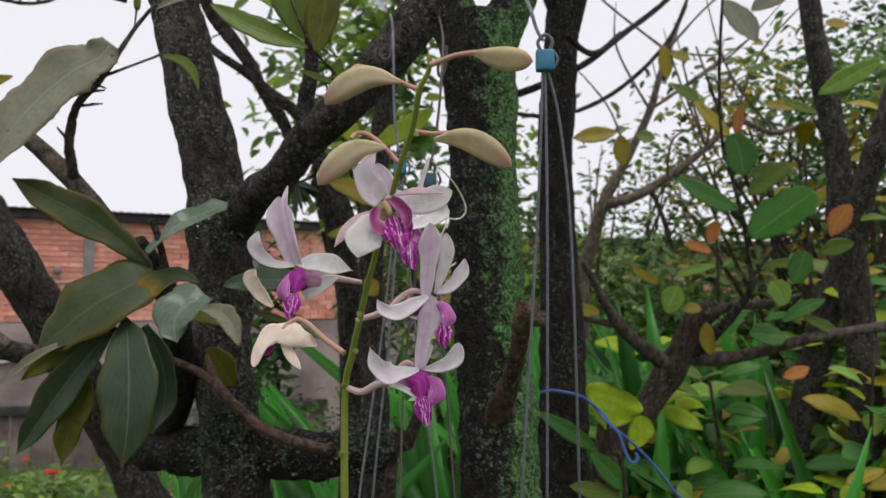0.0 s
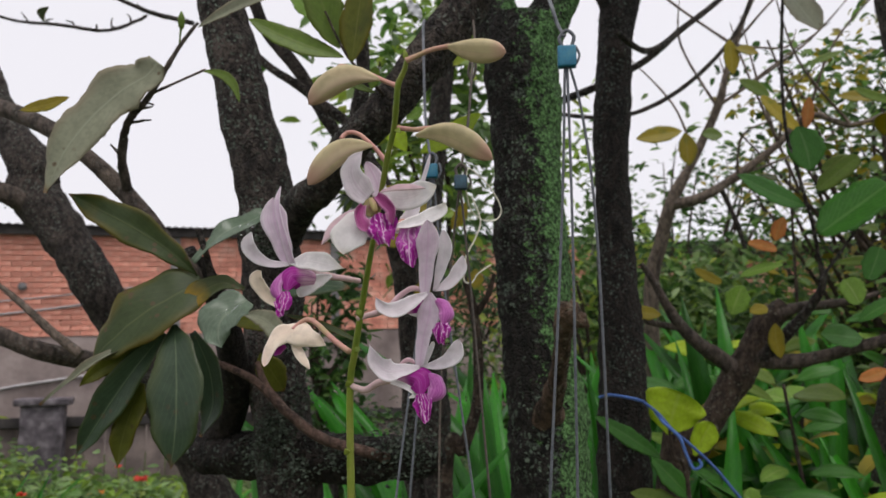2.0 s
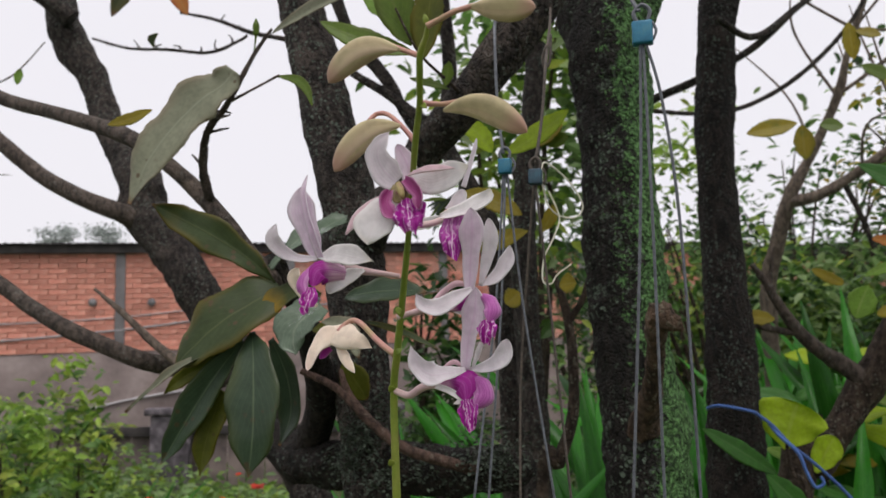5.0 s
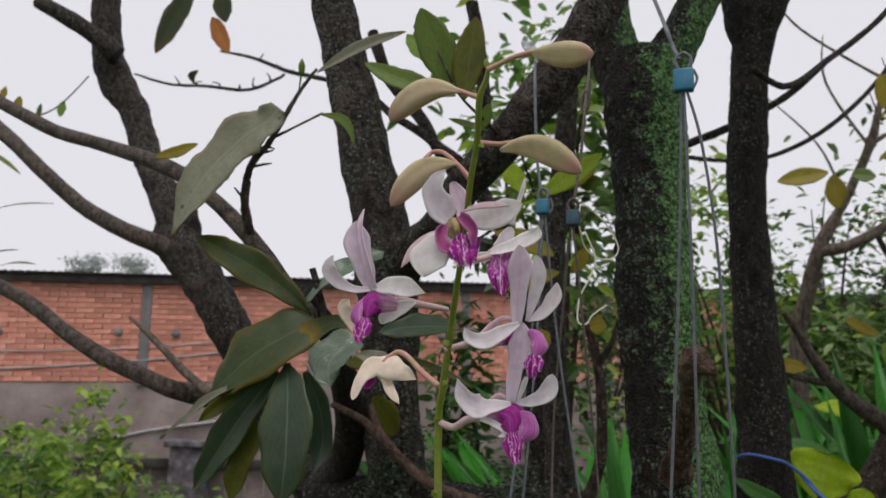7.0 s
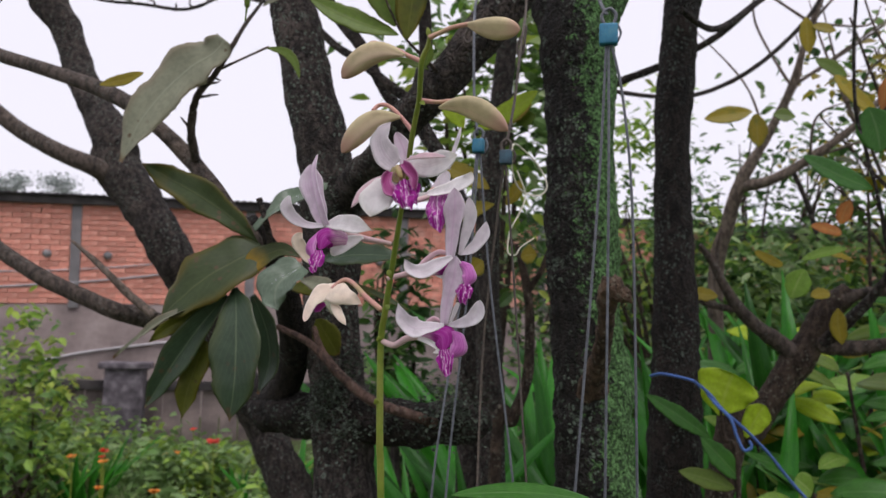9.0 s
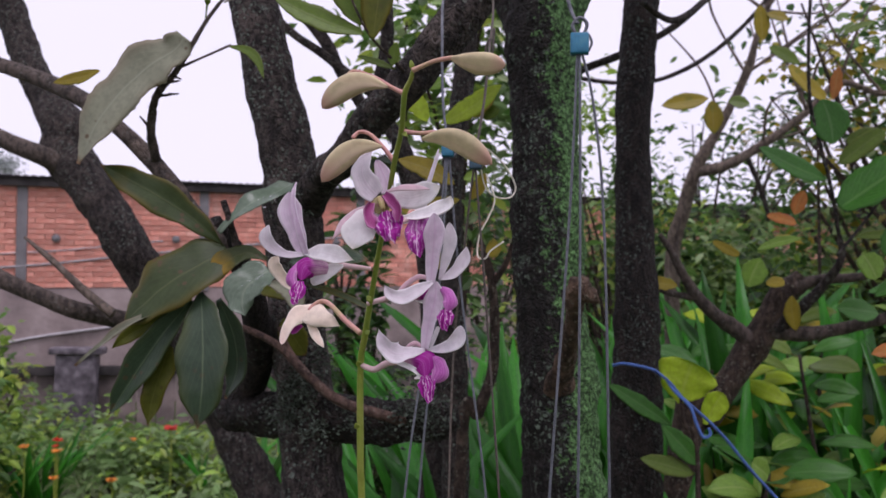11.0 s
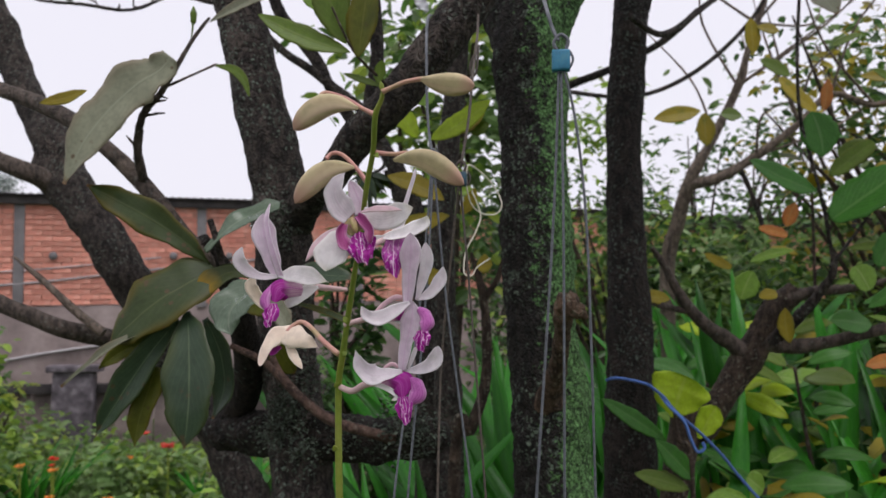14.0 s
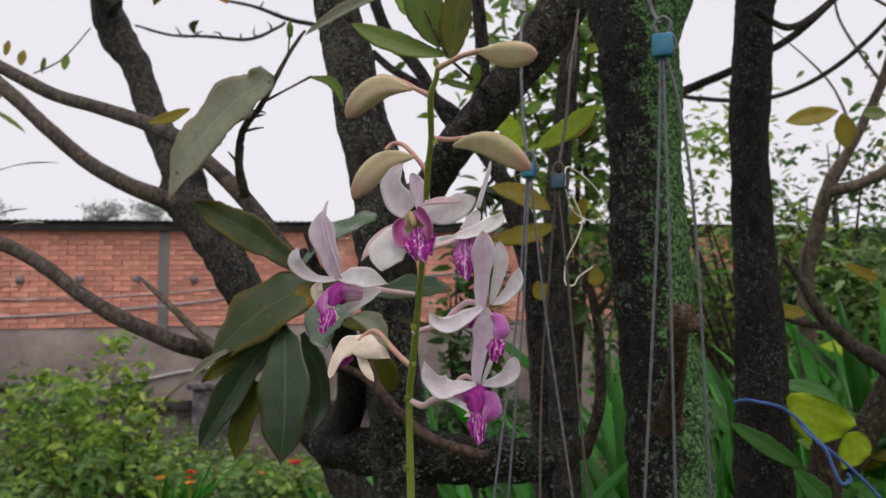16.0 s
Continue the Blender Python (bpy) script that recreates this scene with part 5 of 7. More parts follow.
    L(T7, a, b, w * 0.001191, m, facing=(0.35 * math.sin(i * 2.1), -1, 0.45 + 0.35 * math.cos(i * 1.3)), seed=60 + i, sweep=0.05 * math.sin(i), prof="leaf" if i % 3 else "round")

# twigs with yellow leaves farther back
T8 = thing("yellowing_tree", (0.4208, 2.7000, 0.8030)[:2] + (0.0,), "spindly tree with bare twigs and yellow leaves", "tree")
limb(T8, "trunk", [(0.4516, 2.9000, 0.0438), (0.4615, 2.9000, 0.9562), (0.4428, 2.8000, 1.5145), (0.4725, 2.7500, 1.6888), (0.5126, 2.7000, 1.8392), (0.5880, 2.7000, 1.9775), (0.6687, 2.7000, 2.1472), (0.7316, 2.7000, 2.3598), (0.8041, 2.7000, 2.5238)],
     [0.03085, 0.02879, 0.02580, 0.02338, 0.02104, 0.01434, 0.01243, 0.00765, 0.00574], BARK_TAN, sides=14)
limb(T8, "limb", [(0.5123, 2.7000, 1.8196), (0.6050, 2.7000, 1.8395), (0.7217, 2.7000, 1.9086), (0.8589, 2.7000, 2.0136), (0.9580, 2.7000, 2.1072), (1.0912, 2.7000, 2.0675), (1.2078, 2.7000, 2.1073)], [0.02104, 0.01721, 0.01530, 0.01243, 0.00956, 0.00956, 0.00574], BARK_TAN, sides=12)
limb(T8, "limb", [(0.6868, 2.8000, 1.8981), (0.7340, 2.8000, 1.7765), (0.7615, 2.8000, 1.6760)], [0.00794, 0.00893, 0.00794], BARK, sides=8)
rng = random.Random(5)
anchors = [Vector(v) for v in ((0.5880, 2.7000, 1.9775), (0.6687, 2.7000, 2.1472), (0.7316, 2.7000, 2.3598), (0.8589, 2.7000, 2.0136), (0.9580, 2.7000, 2.1072), (1.0912, 2.7000, 2.0675), (0.7217, 2.7000, 1.9086))]
for i in range(18):
    p = anchors[i % 7]
    q = p + Vector((rng.uniform(-0.4, 0.45), rng.uniform(-0.2, 0.3), rng.uniform(0.12, 0.5)))
    mid = (p + q) / 2 + Vector((rng.uniform(-.07, .07), 0, rng.uniform(-.05, .05)))
    limb(T8, "twig", [p, mid, q], [0.005, 0.0038, 0.0015], BARK_TAN, rough=0.2, grain=60, sides=6, sub=6)
limb(T8, "twig", [(-0.0150, 2.6000, 2.1513), (0.1843, 2.6000, 2.1084), (0.3352, 2.6000, 2.0987), (0.4767, 2.6000, 2.1472), (0.6099, 2.6000, 2.2444), (0.7258, 2.6000, 2.3816), (0.8064, 2.6000, 2.5802)], [0.00736, 0.00736, 0.00736, 0.00736, 0.00736, 0.00644, 0.00552], BARK, rough=0.15, grain=40, sides=8, sub=10)
for i, (a, b, w, m) in enumerate((((0.5159, 2.5000, 2.0166), (0.3754, 2.5000, 1.9961), 34, LEAF_YELLOW), ((0.5266, 2.5000, 2.0092), (0.5321, 2.5000, 1.9044), 34, LEAF_YELLOW),
                                  ((0.6776, 2.5000, 2.1914), (0.6710, 2.5000, 2.3044), 30, LEAF_YELLOW), ((0.6885, 2.5000, 2.2760), (0.7549, 2.5000, 2.2570), 24, LEAF_YELLOW),
                                  ((0.5750, 2.5000, 2.0055), (0.6375, 2.5000, 1.9964), 28, LEAF_MID), ((0.7836, 2.5000, 2.1167), (0.6952, 2.5000, 2.1727), 30, LEAF_MID),
                                  ((1.1874, 2.5000, 2.3783), (1.2587, 2.5000, 2.3686), 26, LEAF_YELLOW), ((0.9800, 2.5000, 2.1073), (1.1043, 2.5000, 2.0980), 24, LEAF_YELLOW))):
    L(T8, a, b, w * 0.001768, m, facing=(0.2, -1, 0.4), seed=90 + i)

# trunks at the far side
T9 = thing("far_slim_tree", (1.0953, 2.3000, 0.8990)[:2] + (0.0,), "slim grey-brown tree trunk among shrubs", "tree")
limb(T9, "trunk", [(1.0418, 2.3000, 2.6323), (1.0510, 2.3000, 2.3664), (1.0752, 2.3000, 2.1584), (1.1079, 2.3000, 1.9376), (1.1190, 2.3000, 1.7544), (1.1467, 2.3000, 1.4937), (1.1566, 2.3000, 1.2082), (1.1493, 2.3000, 0.8998), (1.1166, 2.3000, 0.0834)],
     [0.02760, 0.02923, 0.03085, 0.03247, 0.03735, 0.04222, 0.04384, 0.04546, 0.05358], BARK_LICHEN, sides=20)
limb(T9, "limb", [(1.1290, 2.3000, 1.6232), (1.1603, 2.2500, 1.7946), (1.2055, 2.2000, 1.9608), (1.3128, 2.2000, 2.2215)], [0.03572, 0.03410, 0.03413, 0.03103], BARK_LICHEN, sides=18)
limb(T9, "second_trunk", [(1.2062, 2.5000, 1.6101), (1.1465, 2.5000, 1.4341), (1.0848, 2.5000, 1.1921), (1.0204, 2.5000, 0.8549), (0.9737, 2.5000, 0.0710)], [0.03536, 0.04066, 0.04597, 0.04951, 0.06188], BARK_LICHEN, sides=18)

# bright young shoot with round leaves beside the rope
shoot = thing("young_shoot", (0.3235, 1.5500, 0.9992), "young shoot with bright round lime-green leaves", "plant")
shoot.location.z = 0
solid("stalk", tube([(0.3336, 1.5500, 0.6502), (0.3358, 1.5500, 1.0911), (0.3127, 1.5500, 1.1540), (0.3062, 1.5500, 1.2096)], [0.006, 0.005, 0.004, 0.003], 8, 6), BARK_BROWN, shoot)
spine_leaf(shoot, [(0.3037, 1.5500, 1.1926), (0.3108, 1.5500, 1.2205), (0.3198, 1.5500, 1.2486), (0.3286, 1.5500, 1.2706)], (0.0065, 0.0798, 0.1121, 0.0798), LEAF_LIMEGREEN, facing=(-0.1, -1, 0.5), blunt=0.25, wave=0.03, seed=101.0)
spine_leaf(shoot, [(0.3485, 1.5500, 1.1559), (0.3611, 1.5500, 1.1797), (0.3717, 1.5500, 1.1995), (0.3821, 1.5500, 1.2154)], (0.0054, 0.0410, 0.0474, 0.0259), LEAF_LIMEGREEN, facing=(0.2, -1, 0.4), blunt=0.3, wave=0.03, seed=102.0)
for i, (a, b, w, m, pr) in enumerate((
    ((0.2906, 1.5600, 1.1495), (0.1717, 1.5400, 1.2260), 30, LEAF_GLOSSY, "leaf"), ((0.3406, 1.5500, 1.0792), (0.2715, 1.5400, 1.1522), 36, LEAF_GLOSSY, "leaf"),
    ((0.3299, 1.5500, 1.0636), (0.2307, 1.5300, 1.0917), 34, LEAF_MID, "leaf"), ((0.4608, 1.5500, 1.0656), (0.4279, 1.5300, 1.0925), 40, LEAF_BRIGHT, "round"))):
    L(shoot, a, b, w * 0.001082, m, facing=(0.1 * i - 0.2, -1, 0.5), seed=100 + i, prof=pr, bend=0.03)

rope = thing("blue_rope", (0.2105, 1.5600, 1.2670), "thin blue rope knotted round the slim trunk", "rope")
rp = 0.00281
solid("knotted_turn", tube([(0.1827, 1.5700, 1.2585), (0.1989, 1.5500, 1.2645), (0.2274, 1.5400, 1.2614), (0.2593, 1.5500, 1.2531), (0.2750, 1.5800, 1.2385)], rp, 8, 8), ROPE, rope)
solid("tail", tube([(0.2589, 1.5450, 1.2535), (0.2832, 1.5300, 1.2342), (0.3068, 1.5200, 1.2059), (0.3434, 1.5200, 1.1741), (0.3828, 1.5200, 1.1344), (0.4283, 1.5200, 1.0779), (0.5369, 1.5200, 0.9611)], rp, 8, 8), ROPE, rope)
solid("loop", tube([(0.2799, 1.5400, 1.2359), (0.2927, 1.5200, 1.2171), (0.3176, 1.5100, 1.1922), (0.3289, 1.5100, 1.1612), (0.3404, 1.5100, 1.1387), (0.3530, 1.5100, 1.1448), (0.3493, 1.5100, 1.1553)], rp, 8, 8), ROPE, rope)


# ---- hanging wires with clips ----
def hanger(clip_at, strap, wires, label, mat_clip, wire_mat, k=1.0):
    h = thing("wire_hanger", clip_at, label, "hanger", "pot hangers")
    x, y, z = clip_at
    V, F, _ = bevel_box((x - 0.0085 * k, y - 0.005, z - 0.010 * k), (x + 0.0085 * k, y + 0.005, z + 0.010 * k), 0.002)
    solid("clip", (V, F, None), mat_clip, h, "blue plastic clip")
    c = Vector((x, y, z + 0.010 * k))
    ring = [c + Vector((-0.004, 0, 0)), c + Vector((-0.0065, 0, 0.008)) * k, c + Vector((0.0, 0, 0.015)) * k, c + Vector((0.0065, 0, 0.009)) * k, c + Vector((0.004, 0, -0.001))]
    solid("hook", tube(ring, 0.0017, 8, 6), wire_mat, h, "bent wire hook")
    solid("side_loop", tube([Vector((x + 0.008, y - 0.003, z + 0.008)), Vector((x + 0.011, y - 0.003, z)), Vector((x + 0.008, y - 0.003, z - 0.008))], 0.0012, 6, 5), wire_mat, h)
    solid("strap", tube(strap, 0.0024 * k, 8, 8, flat=0.5), wire_mat, h, "flat grey strap")
    for i, w in enumerate(wires):
        solid("wire", tube([Vector((x + 0.002 * (i - 1), y, z - 0.008)), *w], 0.00125, 8, 8), wire_mat, h)
    return h


hanger((0.1095, 0.7330, 1.6193), [(0.1076, 0.7330, 1.6388), (0.1017, 0.7350, 1.6514), (0.0948, 0.7400, 1.6772), (0.0814, 0.8000, 1.7418), (0.0548, 0.9500, 1.8603), (0.0425, 1.0100, 1.9055)],
       [[(0.1016, 0.7330, 1.4662), (0.0872, 0.7250, 1.2400), (0.0817, 0.7200, 1.1554)], [(0.1109, 0.7350, 1.4661), (0.1105, 0.7450, 1.2377), (0.1100, 0.7500, 1.1488)], [(0.1226, 0.7330, 1.5601), (0.1320, 0.7330, 1.4558), (0.1373, 0.7350, 1.2417), (0.1382, 0.7350, 1.1571)]],
       "grey wire pot hanger with blue clip", CLIP, WIRE)
hanger((-0.0343, 0.8650, 1.5473), [(-0.0355, 0.8650, 1.5607), (-0.0419, 0.8700, 1.6114), (-0.0456, 0.8800, 1.7032), (-0.0558, 0.9500, 1.7551), (-0.0622, 1.0300, 1.7842)],
       [[(-0.0476, 0.8650, 1.3947), (-0.0695, 0.8500, 1.2028), (-0.0764, 0.8500, 1.0939)], [(-0.0405, 0.8600, 1.3945), (-0.0569, 0.8600, 1.2018), (-0.0617, 0.8600, 1.0923)], [(-0.0190, 0.8700, 1.4006), (0.0086, 0.8700, 1.2046), (0.0206, 0.8700, 1.0987)]],
       "grey wire pot hanger with blue clip", CLIP, WIRE, 0.8)
hang2 = hanger((-0.0008, 0.8500, 1.5306), [(-0.0007, 0.8500, 1.5435), (0.0063, 0.8600, 1.5986), (0.0099, 0.8700, 1.6559), (0.0088, 0.9200, 1.7184), (-0.0038, 1.0300, 1.7993)],
               [[(-0.0126, 0.8700, 1.4589), (-0.0297, 0.9000, 1.3119), (-0.0329, 0.9000, 1.0825)], [(0.0105, 0.8500, 1.3999), (0.0273, 0.8400, 1.2121), (0.0355, 0.8400, 1.1103)]],
               "old rusty wire hanger with dirty clip", CLIP_OLD, WIRE_DARK, 0.8)
for pts in ([(-0.0580, 0.9000, 1.6957), (-0.0619, 0.9000, 1.6876), (-0.0567, 0.9000, 1.6805), (-0.0502, 0.9000, 1.6877), (-0.0502, 0.9000, 1.7112)], [(0.0097, 0.8800, 1.6779), (0.0054, 0.8800, 1.6659), (0.0071, 0.8800, 1.6545), (0.0125, 0.8800, 1.6602), (0.0147, 0.8800, 1.6898)]):
    tagged(solid("wire_hook", tube(pts, 0.0016, 8, 6), WIRE_DARK, base=pts[0]), "small bent rusty wire hook", "hook")
tie = thing("tie_wire", (-0.0021, 0.9000, 1.5568), "loose loop of thin white tie wire", "wire")
solid("loop", tube([(0.0044, 0.8600, 1.5275), (0.0047, 0.8700, 1.5496), (0.0160, 0.9000, 1.5464), (0.0282, 0.9200, 1.5340), (0.0371, 0.9300, 1.5146), (0.0308, 0.9300, 1.5023), (0.0156, 0.9200, 1.5015), (0.0047, 0.9000, 1.5102), (0.0010, 0.8800, 1.5313)], 0.00086, 8, 8), TIE, tie)
solid("tail", tube([(0.0065, 0.8900, 1.5237), (0.0154, 0.9000, 1.4975), (0.0092, 0.9000, 1.4765), (-0.0013, 0.9000, 1.4555), (-0.0033, 0.9000, 1.4314), (0.0057, 0.9000, 1.4283), (0.0117, 0.9000, 1.4372), (0.0267, 0.9000, 1.4477)], 0.00086, 8, 8), TIE, tie)
tagged(solid("plastic_wrap", blade((-0.0668, 1.0000, 1.7802), (-0.0849, 1.0000, 1.8049), 0.015082, wave=0.2, seed=3), SHEET, base=(-0.0668, 1.0000, 1.7802)), "scrap of clear plastic tied round the limb", "plastic scrap")


# ---- the orchid spray ----
orchid = thing("orchid_spray", (-0.0329, 0.5350, 1.1862), "orchid flower spray, white and lilac with magenta lips", "orchid")
orchid.location.z = 0.0
solid("stem", tube([(0.0116, 0.5700, -0.1363), (-0.0296, 0.5500, 0.9997), (-0.0354, 0.5350, 1.2296), (-0.0361, 0.5300, 1.2686), (-0.0363, 0.5250, 1.3332), (-0.0310, 0.5150, 1.3560), (-0.0250, 0.5050, 1.3799), (-0.0171, 0.4900, 1.4061), (-0.0077, 0.4700, 1.4316), (0.0026, 0.4450, 1.4577), (0.0097, 0.4300, 1.4727), (0.0129, 0.4200, 1.4825), (0.0148, 0.4150, 1.4912), (0.0188, 0.4110, 1.4975), (0.0204, 0.4080, 1.5020)],
     [0.00389, 0.00318, 0.00242, 0.00242, 0.00220, 0.00216, 0.00195, 0.00175, 0.00152, 0.00159, 0.00151, 0.00160, 0.00156, 0.00130, 0.00091], 14, 10), STEM, orchid, "yellow-green flower stem")
for (a, b, w) in (((0.0203, 0.4080, 1.5012), (0.0193, 0.4070, 1.5066), 9), ((-0.0358, 0.5230, 1.3351), (-0.0373, 0.5200, 1.3385), 14), ((-0.0235, 0.5000, 1.3785), (-0.0263, 0.5000, 1.3822), 12), ((-0.0295, 0.5100, 1.3567), (-0.0265, 0.5100, 1.3597), 12), ((0.0100, 0.4300, 1.4733), (0.0139, 0.4280, 1.4701), 10), ((-0.0373, 0.5270, 1.2929), (-0.0386, 0.5240, 1.2969), 14)):
    solid("bract", blade(a, b, w * 0.000310, facing=(0, -1, 0.2), prof="lance", bend=0.1, nu=8, nv=4), STEM, orchid)


def bud(base, tip, width, sag=0.0, spur=0.06):
    """A closed bud: narrow spur, plump middle with soft ridges, pointed tip."""
    base, tip = Vector(base), Vector(tip)
    ax = tip - base
    n = 18
    pts, rad = [], []
    for i in range(n + 1):
        u = i / n
        pts.append(base + ax * u + Vector((0, 0, -1)) * (sag * ax.length * math.sin(math.pi * u)))
        rad.append(width * 0.5 * max(0.04, (u + spur) ** 1.1 * (1 - u) ** 0.62 / 0.36))
    V, F, U = tube(pts, rad, 24, 2)
    c, _ = spline(pts, rad, 2)
    for k in range(len(c)):
        for j in range(24):
            v = V[k * 24 + j]
            V[k * 24 + j] = c[k] + (v - c[k]) * (1 + 0.15 * math.cos(3 * 6.283 * j / 24 + 0.6 + k * 0.02) + 0.03 * noise.noise(v * 60))
    return V, F, U


for nm, b, t, w, sag, ped in (
    ("bud", (0.0410, 0.4050, 1.5062), (0.0701, 0.4000, 1.5000), 40, 0.02, [(0.0200, 0.4080, 1.5010), (0.0262, 0.4080, 1.5035), (0.0330, 0.4070, 1.5056), (0.0423, 0.4050, 1.5062)]),
    ("bud", (0.0048, 0.4150, 1.4945), (-0.0347, 0.4250, 1.4863), 46, -0.17, [(0.0142, 0.4160, 1.4910), (0.0063, 0.4200, 1.4956), (-0.0067, 0.4300, 1.5046), (-0.0186, 0.4320, 1.5089), (-0.0219, 0.4300, 1.5057)]),
    ("bud", (0.0215, 0.4300, 1.4688), (0.0613, 0.4250, 1.4534), 44, -0.16, [(0.0110, 0.4300, 1.4733), (0.0203, 0.4320, 1.4726), (0.0300, 0.4320, 1.4729), (0.0386, 0.4300, 1.4685)]),
    ("bud", (-0.0052, 0.4450, 1.4680), (-0.0421, 0.4500, 1.4486), 46, -0.17, [(0.0017, 0.4470, 1.4603), (-0.0053, 0.4500, 1.4687), (-0.0147, 0.4550, 1.4775), (-0.0221, 0.4580, 1.4796), (-0.0256, 0.4560, 1.4757)]),
):
    bo = solid("bud", bud(b, t, w * 0.000281, sag), BUD, orchid, "closed cream-green bud")
    solid("stalk", tube(ped, [0.00151] + [0.00123] * (len(ped) - 2) + [0.00137], 10, 8), PEDICEL, bo, "pink bud stalk")


def flower(at, label):
    e = new("flower")
    e.parent = orchid
    e.location = Vector(at) - world_base(orchid)
    e.empty_display_size = 0.01
    e["label"] = label
    return e


def curl(fl, pts, widths, k, mat, name="petal", facing=(0, -1, 0.2), cup=0.15, wave=0.04, seed=0.0, label=""):
    """A recurved petal along a bent spine; widths are given along it in units of k."""
    c, w = spline(pts, [q * k for q in widths], 6)
    n, nv = len(c), 8
    w = [q * min(1.0, math.sqrt(max(0.0, (1 - i / (n - 1)) / 0.14)) + 0.08) for i, q in enumerate(w)]
    V, U, F = [], [], []
    for layer in (0, 1):
        for i in range(n):
            u = i / (n - 1)
            tg = (c[min(i + 1, n - 1)] - c[max(i - 1, 0)]).normalized()
            o = Vector(facing)
            o = (o - tg * o.dot(tg)).normalized()
            sd = o.cross(tg)
            for j in range(nv + 1):
                v = 2 * j / nv - 1
                h = cup * v * v * w[i] + wave * max(widths) * k * math.sin(7 * u + seed + (1.7 if v > 0 else 0)) * v * v
                V.append(c[i] + sd * (v * w[i] * 0.5 * (1 + 0.05 * math.sin(11 * u + 3 * seed + v))) + o * (h - layer * 0.0006))
                U.append((u, 0.5 + 0.5 * v))
    m, r = n * (nv + 1), nv + 1
    for i in range(n - 1):
        for j in range(nv):
            a = i * r + j
            F.append((a, a + 1, a + r + 1, a + r))
            F.append((a + m, a + r + m, a + r + 1 + m, a + 1 + m))
        for e in (0, nv):
            a = i * r + e
            q = (a, a + r, a + r + m, a + m)
            F.append(q if e == 0 else q[::-1])
    for e in (0, (n - 1) * r):
        for j in range(nv):
            F.append((e + j, e + j + m, e + j + 1 + m, e + j + 1))
    return solid(name, (V, F, U), mat, fl, label)


def frill(base, tip, w, out, seed=0.0, amp=0.18, back=0.3, nu=20, nv=34):
    """A fan-shaped lip end with a crumpled, scalloped rim."""
    base, tip, o = Vector(base), Vector(tip), Vector(out)
    ax = tip - base
    o = (o - ax * (o.dot(ax) / ax.length_squared)).normalized()
    sd = o.cross(ax).normalized()
    V, U, F = [], [], []
    for layer in (0, 1):
        for i in range(nu + 1):
            u = i / nu
            hw = 0.5 * w * (0.50 + 0.50 * math.sin(math.pi * (0.10 + 0.66 * u)) - 0.12 * math.sin(math.pi * min(1, 2.2 * u)))
            for j in range(nv + 1):
                v = 2 * j / nv - 1
                rim = 0.94 - 0.50 * v * v + 0.03 * math.sin(7 * v + seed)
                q = noise.noise(Vector((v * 3.2 + seed, u * 2.6, seed * 1.7)))
                d = amp * w * (0.25 + 0.75 * u) * (0.55 * math.sin(11 * v + seed + 2.5 * u) * (0.3 + 0.7 * abs(v)) + 1.1 * q + 0.5 * noise.noise(Vector((v * 7, u * 7, seed))))
                V.append(base + ax * (0.92 * u * rim) + sd * (v * hw * (1 + 0.12 * q)) + o * (d - back * w * v * v * 0.5 - back * w * 0.4 * max(0, u - 0.7) ** 2 * 9 - layer * 0.0004))
                U.append((u, 0.5 + 0.5 * v))
    m, r = (nu + 1) * (nv + 1), nv + 1
    for i in range(nu):
        for j in range(nv):
            a = i * r + j
            F.append((a, a + 1, a + r + 1, a + r))
            F.append((a + m, a + r + m, a + r + 1 + m, a + 1 + m))
    return V, F, U

# the open flower near the top of the spray
f = flower((-0.0034, 0.4450, 1.4347), "open white flower with a deep magenta lip")
curl(f, [(-0.0070, 0.4450, 1.4395), (-0.0122, 0.4420, 1.4451), (-0.0150, 0.4400, 1.4521), (-0.0139, 0.4400, 1.4584), (-0.0099, 0.4430, 1.4649)], (34, 48, 40, 24, 3), 0.000307, PETAL, "petal", (0.2, -1, 0.1), cup=0.10)
curl(f, [(-0.0027, 0.4560, 1.4427), (-0.0059, 0.4580, 1.4521), (-0.0119, 0.4600, 1.4630)], (26, 34, 12), 0.000307, PETAL_LILAC, "sepal", (-0.1, -1, 0.1))
curl(f, [(0.0003, 0.4450, 1.4426), (0.0116, 0.4400, 1.4375), (0.0227, 0.4370, 1.4396), (0.0311, 0.4370, 1.4436)], (20, 46, 46, 12), 0.000307, PETAL_WHITE, "petal", (0, -1, 0.25), cup=0.10, seed=1)
curl(f, [(0.0010, 0.4390, 1.4418), (0.0090, 0.4345, 1.4432), (0.0170, 0.4320, 1.4428), (0.0262, 0.4310, 1.4412)], (7, 17, 15, 3), 0.000307, PETAL_PALE_PINK, "sepal", (0, -0.7, 0.6), cup=-0.1, seed=1, label="pale pink sepal folded over the petal")
curl(f, [(-0.0053, 0.4450, 1.4306), (-0.0105, 0.4380, 1.4237), (-0.0151, 0.4340, 1.4166), (-0.0175, 0.4330, 1.4079)], (20, 56, 62, 16), 0.000307, PETAL_WHITE, "petal", (0.1, -1, 0.1), cup=0.10, seed=2)
curl(f, [(-0.0074, 0.4430, 1.4336), (-0.0171, 0.4410, 1.4299), (-0.0245, 0.4380, 1.4227), (-0.0301, 0.4360, 1.4136)], (11, 22, 20, 3), 0.000307, PETAL_PALE_PINK, "sepal", (0, -1, 0.5), cup=-0.1, seed=3)
